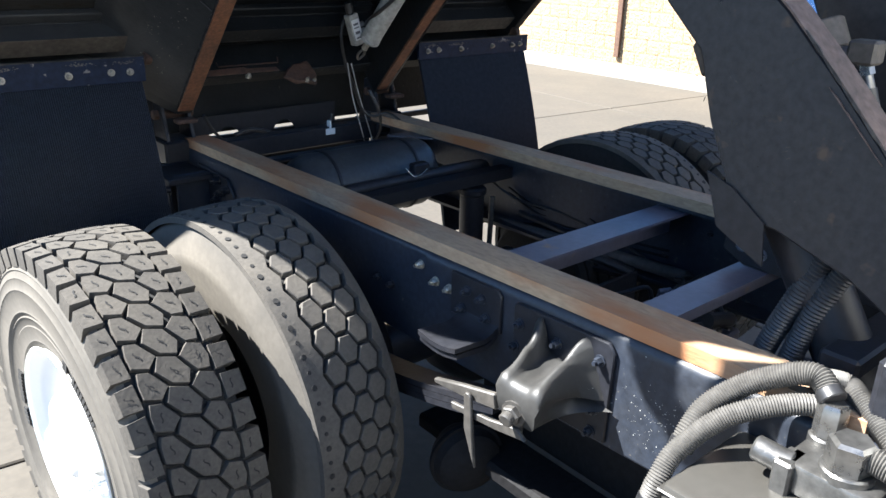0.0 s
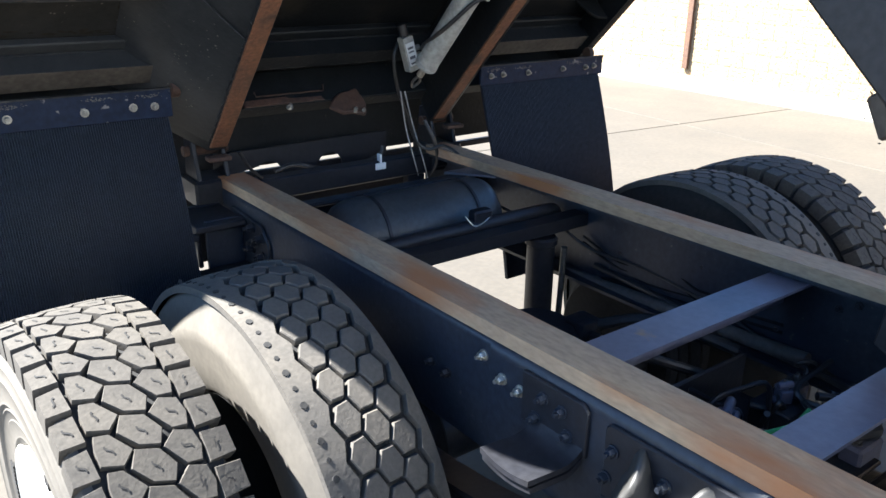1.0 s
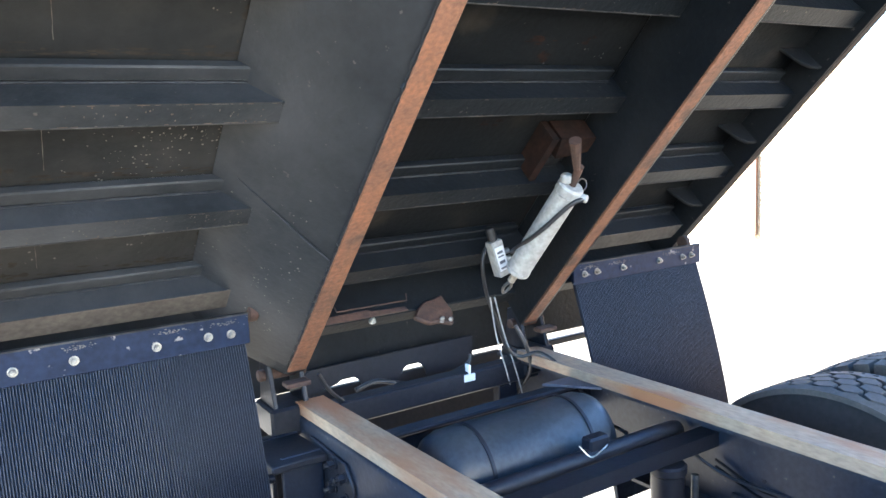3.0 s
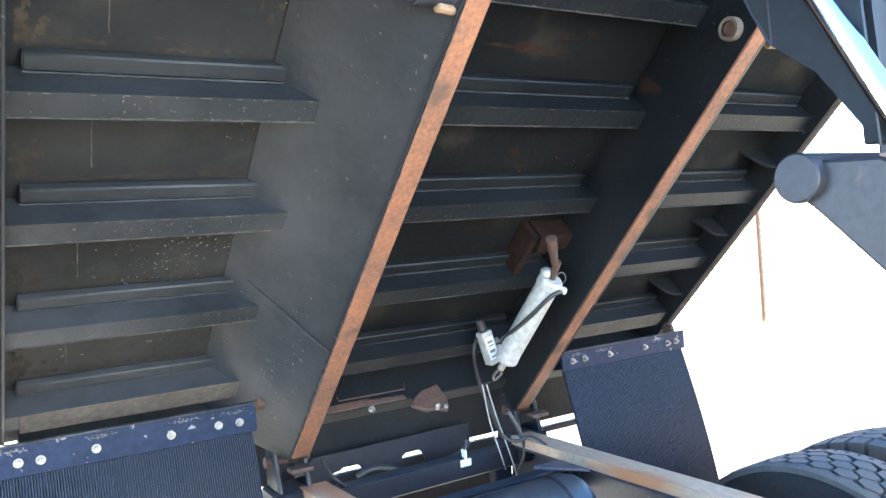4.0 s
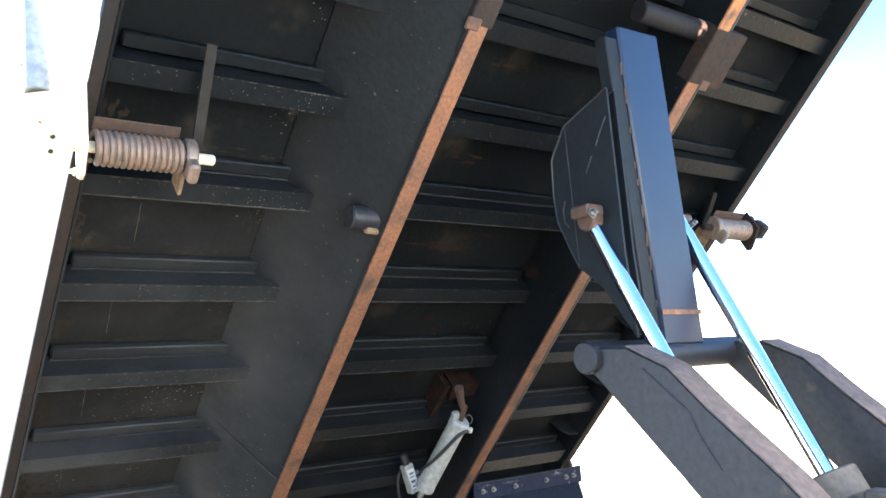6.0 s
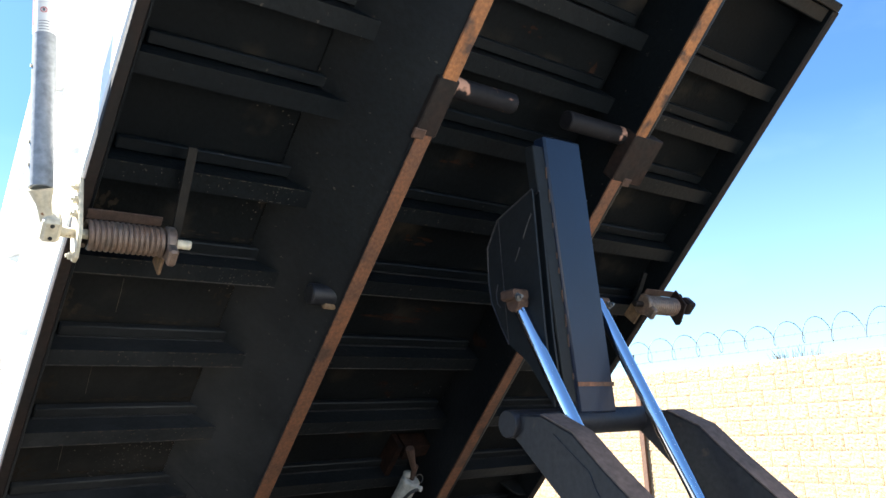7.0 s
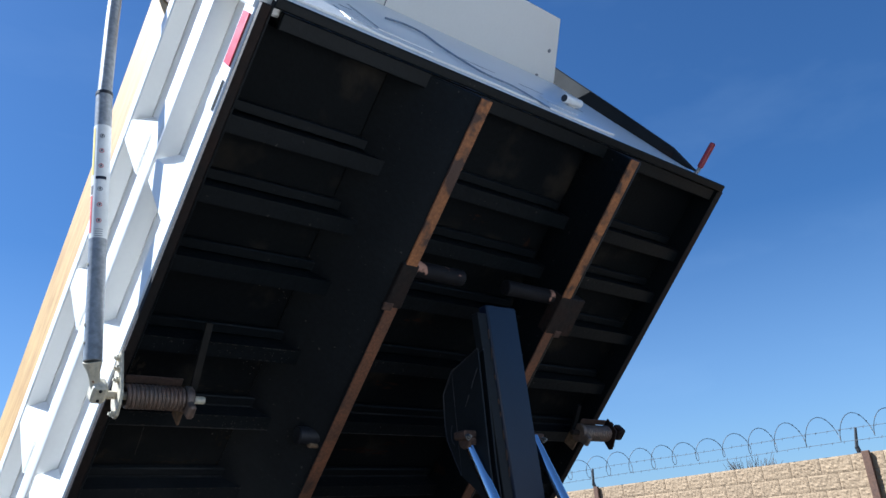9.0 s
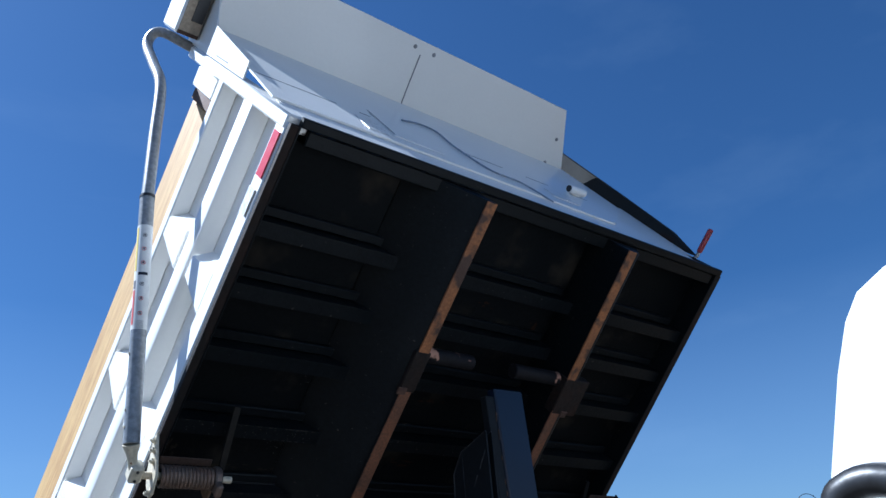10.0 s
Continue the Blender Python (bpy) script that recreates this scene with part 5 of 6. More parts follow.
# rear spring hangers behind the near wheel
hang = thing("rear_hanger", pose(-0.5, 2.5, 0.72), "black cast spring hanger on the rear of the near rail", "bracket")
SPLAYED.add(hang)
part("side_plate", prism([(2.36, 0.72), (2.36, 0.90), (2.40, 0.955), (2.62, 0.965), (2.62, 0.80), (2.56, 0.72)], -0.4305, -0.441, "x", 0.003), black_paint, hang, world=True)
part("upright_rib", box((-0.56, 2.535, 0.78), (-0.4415, 2.550, 0.955), 0.003), rail_paint, hang, "bluish upright rib of the casting", world=True)
part("upright_rib", box((-0.585, 2.70, 0.76), (-0.4415, 2.715, 0.955), 0.003), rail_paint, hang, world=True)
part("cast_back", box((-0.585, 2.551, 0.80), (-0.570, 2.699, 0.935), 0.004), black_paint, hang, world=True)
part("cast_top", prism([(2.50, 0.952), (2.74, 0.952), (2.76, 0.935), (2.74, 0.928), (2.50, 0.930)], -0.4415, -0.600, "x", 0.004), black_paint, hang, world=True)
cup = [(-0.59 - 0.05 * math.cos(a), 2.60 + 0.08 * math.sin(a), 0.915) for a in [math.pi * (k / 12 - 0.5) for k in range(13)]]
part("cup_lip", sweep(cup, 0.013, 10), black_paint, hang, world=True)
own = bmesh.new()
rows = []
for k in range(9):
    t = k / 8
    x, z = -0.4415 - 0.19 * t, 0.800 + 0.030 * (1 - t) ** 2 - 0.012 * t
    rows.append([own.verts.new((x, y, z - dz)) for y, dz in ((2.22, 0.012), (2.24, 0), (2.46 - 0.03 * t, 0.006), (2.46 - 0.03 * t, 0.026), (2.22, 0.026))])
for a, b in zip(rows, rows[1:]):
    for i in range(5):
        own.faces.new((a[i], a[(i + 1) % 5], b[(i + 1) % 5], b[i]))
own.faces.new(rows[0])
own.faces.new(rows[-1][::-1])
part("spring_pad", own, black_paint, hang, "dusty black spring pad", world=True)
for y, z in ((2.40, 0.915), (2.44, 0.895), (2.46, 0.935), (2.40, 0.855), (2.47, 0.865)):
    part("bolt", nut((-0.441, y, z), (-1, 0, 0), 0.013, 0.022), black_paint, hang, world=True)
part("spring_eye", rod((-0.672, 2.50, 0.762), (-0.4415, 2.50, 0.762), 0.050, 20, edge=0.006), dull_black, hang, world=True)
part("spring_end", prism([(2.30, 0.700), (2.52, 0.705), (2.60, 0.735), (2.60, 0.775), (2.50, 0.812), (2.32, 0.735)], -0.655, -0.46, "x", 0.008), dull_black, hang, world=True)
part("wrap_strap", sweep(curve([(-0.676, 2.44, 0.80), (-0.678, 2.50, 0.815), (-0.676, 2.56, 0.78), (-0.674, 2.57, 0.72)], 6), 0.006, 8), dusty_steel, hang, world=True)
part("hinge_stud", rod((-0.585, 2.66, 0.86), (-0.665, 2.66, 0.86), 0.022, 14, edge=0.004), steel_blue, hang, world=True)
part("stud_collar", rod((-0.60, 2.66, 0.86), (-0.622, 2.66, 0.86), 0.034, 16, edge=0.004), black_paint, hang, world=True)
for side, xc in ((-1, -0.53), (1, 0.41)):
    h = thing("hinge_bracket", pose(xc, 2.74, 1.0), "dark rusty body hinge bracket on the frame's end", "bracket", "body hinge brackets")
    part("saddle", box((-0.07, -0.03, -0.06), (0.07, 0.12, 0.03), 0.008), black_paint, h)
    part("ear", prism([(-0.02, 0.02), (0.11, 0.02), (0.09, 0.17), (0.03, 0.19)], -0.055, -0.04, "x", 0.003), black_paint, h)
    part("ear", prism([(-0.02, 0.02), (0.11, 0.02), (0.09, 0.17), (0.03, 0.19)], 0.04, 0.055, "x", 0.003), black_paint, h)
    part("hinge_pin", rod((-0.075, 0.05, 0.12), (0.075, 0.05, 0.12), 0.018, 16, edge=0.003), dark_rust, h)
    part("stop_tab", box((-0.03, -0.075, 0.10), (0.045, -0.03, 0.115), 0.003), dark_rust, h)

# ---- hydraulic box, valve and hoses beside the near rail ----
res = thing("hydraulic_tank", pose(-0.55, 0.1, 0.45), "dark grey sheet-steel hydraulic tank bolted beside the rail", "tank")
part("body", box((-0.675, -0.45, 0.45), (-0.435, 0.515, 0.930), 0.012, seg=2), grey_box, res, world=True)
part("lid_bead", box((-0.679, -0.454, 0.915), (-0.434, 0.519, 0.920), 0.002), grey_box, res, world=True)
valve = thing("hydraulic_valve", pose(-0.50, 0.34, 0.931), "grey aluminium hydraulic valve with hexagon fittings on the tank", "valve")
part("block", box((-0.545, 0.26, 0.931), (-0.455, 0.40, 0.985), 0.008, seg=2), alu, valve, world=True)
part("side_block", box((-0.60, 0.20, 0.931), (-0.547, 0.31, 0.965), 0.006), alu, valve, world=True)
part("solenoid", rod((-0.535, 0.445, 0.975), (-0.527, 0.385, 0.968), 0.021, 20, edge=0.004), alu, valve, world=True)
part("cover", box((-0.556, 0.375, 0.925), (-0.50, 0.405, 0.985), 0.004), alu, valve, world=True)
for x, y, z0, z1, r in ((-0.446, 0.375, 0.985, 1.055, 0.024), (-0.505, 0.318, 0.985, 1.045, 0.034)):
    f = part("fitting", rod((x, y, z0 - 0.015), (x, y, z0 + 0.012), r * 1.15, 20, edge=0.003), alu, valve, world=True)
    part("hexagon", sweep([(x, y, z0 + 0.0125), (x, y, z1 - 0.006), (x, y, z1)], [r, r, r * 0.82], 6), hex_steel, f, world=True)
for y in (0.225, 0.285):
    part("cap_screw", nut((-0.60, y, 0.945), (-1, 0, 0), 0.008, 0.008), zinc, valve, world=True)
part("elbow", sweep(curve([(-0.47, 0.30, 1.0), (-0.45, 0.27, 1.0), (-0.44, 0.23, 0.99)], 6), 0.02, 14), alu, valve, world=True)
def ribbed_hose(pts, r, material, label, pitch=0.0046):
    """A ribbed conduit with a smooth cuff at each end."""
    h = thing("ribbed_hose", Matrix.Translation(Vector(pts[0])), label, "hose", "ribbed hoses")
    part("conduit", conduit(pts, r, pitch), material, h, world=True)
    line = curve(pts, 24)
    for a, c in ((line[0], line[3]), (line[-1], line[-4])):
        d = (c - a).normalized()
        part("cuff", rod(a - d * 0.004, a + d * 0.016, r * 1.06, 16, edge=0.002), plastic_black, h, world=True)
    return h


for pts, r in (([(-0.565, 0.552, 0.925), (-0.545, 0.55, 0.96), (-0.51, 0.543, 0.992), (-0.467, 0.507, 1.032), (-0.437, 0.452, 1.066), (-0.428, 0.413, 1.076), (-0.444, 0.380, 1.058)], 0.0205),
               ([(-0.655, 0.545, 0.86), (-0.641, 0.541, 0.902), (-0.606, 0.537, 0.943), (-0.542, 0.508, 0.991), (-0.49, 0.463, 1.018), (-0.445, 0.415, 1.03), (-0.405, 0.372, 1.022), (-0.39, 0.335, 1.0)], 0.0185),
               ([(-0.41, 0.42, 1.062), (-0.37, 0.392, 1.05), (-0.385, 0.36, 1.045), (-0.43, 0.29, 1.02), (-0.46, 0.24, 0.99)], 0.020),
               ([(-0.505, 0.315, 1.02), (-0.50, 0.27, 1.02), (-0.51, 0.18, 1.0), (-0.55, 0.05, 0.95)], 0.021)):
    ribbed_hose(pts, r, hose_grey, "dusty grey ribbed conduit arching over the valve")
ribbed_hose([(-0.196, 0.47, 1.30), (-0.215, 0.522, 1.195), (-0.234, 0.556, 1.097), (-0.240, 0.592, 0.983), (-0.240, 0.62, 0.86)], 0.022, hose_dark, "black ribbed conduit hanging below the hoist arm", 0.0075)
ribbed_hose([(-0.196, 0.43, 1.30), (-0.215, 0.484, 1.180), (-0.234, 0.514, 1.096), (-0.240, 0.541, 0.982), (-0.240, 0.57, 0.85)], 0.022, hose_dark, "black ribbed conduit hanging below the hoist arm", 0.0075)
# hoist feet on the frame
part("foot_plate", prism([(0.30, 0.99), (0.30, 1.10), (0.62, 1.24), (0.88, 1.20), (0.90, 1.02), (0.84, 0.99)], 0.232, 0.245, "x", 0.003), black_paint, hoist, world=True)
part("foot_plate", prism([(0.30, 0.99), (0.30, 1.10), (0.62, 1.24), (0.88, 1.20), (0.90, 1.02), (0.84, 0.99)], 0.115, 0.128, "x", 0.003), black_paint, hoist, world=True)
part("foot_tube", rod((-0.33, 0.27, 1.075), (0.45, 0.27, 1.075), 0.045, 24, edge=0.004), black_paint, hoist, world=True)
for x in (-0.38, 0.415):
    part("foot_block", box((x - 0.04, 0.19, 1.036), (x + 0.04, 0.34, 1.14), 0.01), black_paint, hoist, world=True)
for y, z in ((0.85, 1.04), (0.80, 1.03)):
    part("foot_bolt", nut((0.115, y, z), (-1, 0, 0), 0.012, 0.012), steel_blue, hoist, world=True)
part("cross_bar", box((-0.30, 0.40, 1.02), (0.30, 0.47, 1.06), 0.006), black_paint, hoist, world=True)
part("corner_clip", prism([(0.60, 1.17), (0.70, 1.22), (0.735, 1.32), (0.68, 1.30), (0.61, 1.25)], -0.296, -0.291, "x"), black_paint, hoist, world=True)
part("weld_seam", sweep([Vector((-0.2905, y, z)) for y, z in ((0.93, 1.82), (0.82, 1.73), (0.805, 1.69), (0.76, 1.62))], 0.0022, 6), arm_paint, hoist, world=True)
port = part("port_block", box((0.045, 0.615, 1.500), (0.095, 0.672, 1.548), 0.006), dusty_steel, hoist, "dark oil port block on the ram", world=True)
part("port_fitting", sweep([(0.070, 0.642, 1.502), (0.070, 0.634, 1.480)], 0.017, 6), hex_steel, port, "bright hexagon hose fitting", world=True)
part("port_fitting", rod((0.070, 0.634, 1.481), (0.070, 0.622, 1.452), 0.013, 14, edge=0.002), alu, port, world=True)
part("port_hose", sweep(curve([(0.070, 0.623, 1.455), (0.070, 0.600, 1.390), (0.060, 0.570, 1.28), (0.05, 0.55, 1.10)], 8), 0.015, 12), hose_black, port, world=True)
part("rust_weld", box((-0.060, 1.0465, 1.946), (0.092, 1.0495, 1.958), 0), rust_dull, hoist, "scorched weld line across the link", world=True)

# gear crowded between the rails under the cross members
part("strap_loop", sweep(curve([(-0.05, 1.13, 0.71), (-0.05, 1.12, 0.83), (0.03, 1.10, 0.85), (0.10, 1.08, 0.84), (0.10, 1.07, 0.71)], 5), 0.006, 8), black_paint, tray, world=True)
part("strap_loop", sweep(curve([(0.12, 0.98, 0.71), (0.12, 0.98, 0.80), (0.19, 0.97, 0.815), (0.26, 0.97, 0.80), (0.26, 0.97, 0.71)], 5), 0.005, 8), cross_blue, tray, world=True)
for x, y, z, w in ((-0.10, 1.02, 0.74, 0.05), (0.28, 1.12, 0.76, 0.04), (0.05, 1.15, 0.75, 0.035), (0.23, 0.92, 0.73, 0.05)):
    block = part("junction_block", box((x - w, y - 0.025, z - 0.05), (x + w, y + 0.025, z + 0.01), 0.006), cross_blue, tray, world=True)
    for dx in (-0.5, 0.5):
        part("fitting", nut((x + dx * w, y, z + 0.01), (0, 0, 1), 0.009, 0.014), alu, block, world=True)
rng = random.Random(17)
for k in range(9):
    x, y = rng.uniform(-0.2, 0.30), rng.uniform(0.88, 1.12)
    pts = [(x + 0.06 * j * rng.uniform(0.5, 1.2), y + rng.uniform(-0.05, 0.05), 0.76 + rng.uniform(-0.03, 0.06)) for j in range(5)]
    cable("air_line", pts, rng.choice((0.004, 0.005, 0.007)), hose_black, "thin black air line among the valves", group="air lines at the valves", seg=7)
for k in range(2):
    z = 0.86 - 0.02 * k
    cable("air_line", [(0.445, 1.35, z), (0.43, 1.5, z - 0.03 - 0.01 * k), (0.44, 1.62, z - 0.01), (0.43, 1.8, z - 0.04), (0.41, 1.95, z + 0.01)], 0.004, dull_black, "thin black air line sagging along the far rail", group="air lines on the rail", seg=7)
# dried splashes on the sunlit web
own = bmesh.new()
for k in range(150):
    y, z = rng.gauss(0.66, 0.06), rng.gauss(0.86, 0.04)
    if 0.745 < z < 0.985:
        size = rng.choice((0.0005, 0.0007, 0.001, 0.0014))
        own.faces.new([own.verts.new((-0.4391, y + math.cos(a) * size * rng.uniform(0.6, 1.3), z + math.sin(a) * size * rng.uniform(0.6, 1.3))) for a in (0, 1.26, 2.5, 3.8, 5.0)])
tagged(part("splash_speck", own, pale_grey, chassis, "pale dried splash specks", world=True), kind="stuff")

# ---- air cylinder and lines under the dump body ----
air = thing("air_cylinder", pose(0.165, 2.500, 1.369), "chalky white air cylinder hanging from a rusty bracket", "air cylinder")
lowp, topp = Vector((0.165, 2.500, 1.380)), Vector((0.202, 2.305, 1.622))
axis = (topp - lowp).normalized()
part("barrel", rod(lowp, topp, 0.038, 28, edge=0.004), cyl_white, air, world=True)
part("end_cap", rod(topp - axis * 0.005, topp + axis * 0.030, 0.041, 28, edge=0.006), cyl_white, air, world=True)
part("end_cap", rod(lowp - axis * 0.012, lowp + axis * 0.010, 0.040, 28, edge=0.005), cyl_white, air, world=True)
part("clevis", rod(topp + axis * 0.03, topp + axis * 0.10 + Vector((-0.015, 0, 0)), 0.012, 12), dark_rust, air, world=True)
part("hanger_tab", rod((0.190, 2.246, 1.692), (0.140, 2.195, 1.772), 0.011, 10, r2=0.018), dark_rust, air, world=True)
part("pin_lug", rod(topp + Vector((-0.012, -0.01, 0.03)), topp + Vector((-0.016, -0.02, 0.056)), 0.018, 14, edge=0.006), cyl_white, air, world=True)
part("split_ring", sweep([topp + Vector((0.05 + 0.018 * math.cos(a), -0.01, 0.02 + 0.018 * math.sin(a))) for a in [k * math.pi / 6 for k in range(13)]], 0.002, 6), alu, air, world=True)
part("port", rod(topp + Vector((0.018, -0.028, -0.012)), topp + Vector((0.030, -0.052, -0.020)), 0.012, 12, edge=0.002), cyl_white, air, world=True)
part("low_fitting", rod(lowp - axis * 0.01, lowp - axis * 0.055, 0.012, 12), zinc, air, world=True)
part("hook", sweep(curve([lowp - axis * 0.05, lowp - axis * 0.08 + Vector((-0.015, 0, 0)), lowp - axis * 0.11, lowp - axis * 0.085 + Vector((0.015, 0, 0)), lowp - axis * 0.055], 6), 0.005, 8), alu, air, world=True)
part("strap_hose", sweep(curve([topp + Vector((0.026, -0.048, -0.018)), (0.190, 2.275, 1.590), (0.152, 2.342, 1.527), (0.140, 2.400, 1.488), (0.150, 2.490, 1.448), (0.185, 2.560, 1.425)], 8), 0.0070, 10), hose_black, air, world=True)

sol = thing("solenoid_valve", pose(0.164, 2.585, 1.350, 0, -16, 0), "small silver solenoid valve with brass ports beside the air cylinder", "valve")
part("body", box((-0.022, -0.02, 0.0), (0.022, 0.02, 0.12), 0.003), cyl_white, sol)
part("coil", rod((0, 0, 0.12), (0, 0, 0.165), 0.016, 14, edge=0.003), plastic_black, sol)
for z in (0.045, 0.07):
    part("port", rod((0.022, 0, z), (0.045, -0.005, z), 0.010, 10, edge=0.002), zinc, sol)
part("face_mark", box((-0.017, -0.0215, 0.02), (0.017, -0.0201, 0.10), 0), label_white, sol)
for z, h in ((0.026, 0.006), (0.044, 0.010), (0.066, 0.005), (0.078, 0.008)):
    part("printed_bar", box((-0.012, -0.0222, z), (0.010, -0.0216, z + h), 0), ink, sol)
for pts, r in (([(0.153, 2.620, 1.475), (0.098, 2.600, 1.410), (0.120, 2.620, 1.295), (0.185, 2.660, 1.183), (0.240, 2.680, 1.071), (0.285, 2.660, 1.037), (0.324, 2.600, 1.054), (0.346, 2.480, 0.999), (0.285, 2.280, 0.933), (0.239, 2.120, 0.937)], 0.0062), ([(0.278, 2.680, 1.145), (0.310, 2.660, 1.063), (0.337, 2.680, 0.971), (0.326, 2.750, 0.871)], 0.0075), ([(-0.286, 2.800, 1.005), (-0.204, 2.800, 1.017), (-0.077, 2.800, 0.982), (0.082, 2.800, 0.987), (0.148, 2.790, 1.012), (0.160, 2.790, 1.041)], 0.008), ([(-0.448, 2.700, 1.117), (-0.407, 2.720, 1.050), (-0.354, 2.740, 0.997)], 0.006)):
    cable("air_hose", pts, r, hose_black, "black air hose sagging between valve and frame", group="loose air hoses")
for pts in ([(0.128, 2.610, 1.276), (0.183, 2.660, 1.125), (0.248, 2.700, 0.983), (0.294, 2.740, 0.901)], [(0.146, 2.610, 1.274), (0.212, 2.660, 1.140), (0.290, 2.700, 0.975), (0.329, 2.720, 0.878)]):
    cable("thin_wire", pts, 0.0026, pale_grey, "thin pale wire hanging from the valve", "wire", "thin wires", seg=6)
plug = thing("wire_plug", Matrix.Translation((0.106, 2.730, 0.983)), "white plastic wire plug on the rear bar", "plug")
part("shell", box((-0.024, -0.012, -0.014), (0.024, 0.012, 0.014), 0.003), label_white, plug)
part("tie", box((-0.004, -0.014, 0.014), (0.004, 0.010, 0.045), 0.001), label_white, plug)

# rusty bracket of the air cylinder, latch gear and welds on the body's underside
part("cylinder_bracket", prism([(0.21, -0.70), (0.35, -0.70), (0.35, -0.64), (0.23, -0.62)], 0.17, 0.248, "z"), stain_rust, body, "dark rusty cylinder bracket")
part("bracket_plate", prism([(0.175, -0.70), (0.20, -0.70), (0.20, -0.50), (0.17, -0.54)], 0.17, 0.248, "z"), stain_rust, body)
part("latch_band", prism([(-0.345, 0.101), (-0.345, 0.126), (-0.21, 0.130), (-0.20, 0.122), (-0.095, 0.119), (-0.088, 0.101)], -0.027, -0.0205, "y", 0.002), dark_rust, body, "rusty latch band along the rear cross member")
part("latch_wire", sweep([B(-0.298, 0.024, 0.160), B(-0.297, 0.024, 0.141), B(-0.080, 0.024, 0.141), B(-0.073, 0.024, 0.166)], 0.0028, 8), dark_rust, body)
part("latch_lump", prism([(-0.092, 0.062), (-0.070, 0.092), (-0.036, 0.118), (-0.010, 0.120), (0.032, 0.133), (0.040, 0.095), (0.046, 0.064), (0.034, 0.030), (0.024, 0.012), (-0.020, 0.030), (-0.051, 0.028)], -0.040, -0.0205, "y", 0.006), dark_rust, body, "seized rusty latch")
for x, n in ((-0.010, 0.036), (0.018, 0.028), (-0.215, 0.078)):
    part("latch_nut", nut(B(x, 0.034, n), (0, -1, 0), 0.008, 0.012), zinc, body)
for u, n in ((0.20, 0.165), (0.53, 0.165), (0.865, 0.165), (1.19, 0.165)):
    for x in (-0.615, 0.40):
        part("weld_dot", rod(B(x, u - 0.004, n - 0.006), B(x, u - 0.004, n + 0.003), 0.006, 8), plastic_black, body)
for side in (-1, 1):
    lo, hi = (-1.165, -0.600) if side < 0 else (0.60, 1.16)
    part("dusty_flange", bbox(lo, hi, 0.128, 0.206, 0.1555, 0.1592, 0.001), flap_tan, body, "tan dusty flange over the flap")
    part("end_ring", rod(B(side * 0.605 + (0.03 if side < 0 else 0.56), 0.15, 0.11), B(side * 0.605 + (0.055 if side < 0 else 0.585), 0.15, 0.11), 0.026, 18, edge=0.003), dark_rust, body)
    for u in ((0.32, 0.65, 0.98) if side > 0 else ()):
        own = bmesh.new()
        pts = [(1.174, 0.249), (1.174, 0.15), (1.12, 0.155), (1.09, 0.175), (1.07, 0.21), (1.05, 0.249)]
        prism([(side * x, n) for x, n in pts], -u - 0.006, -u + 0.006, "y", 0.002, own)
        part("corner_gusset", own, floor_under, body)

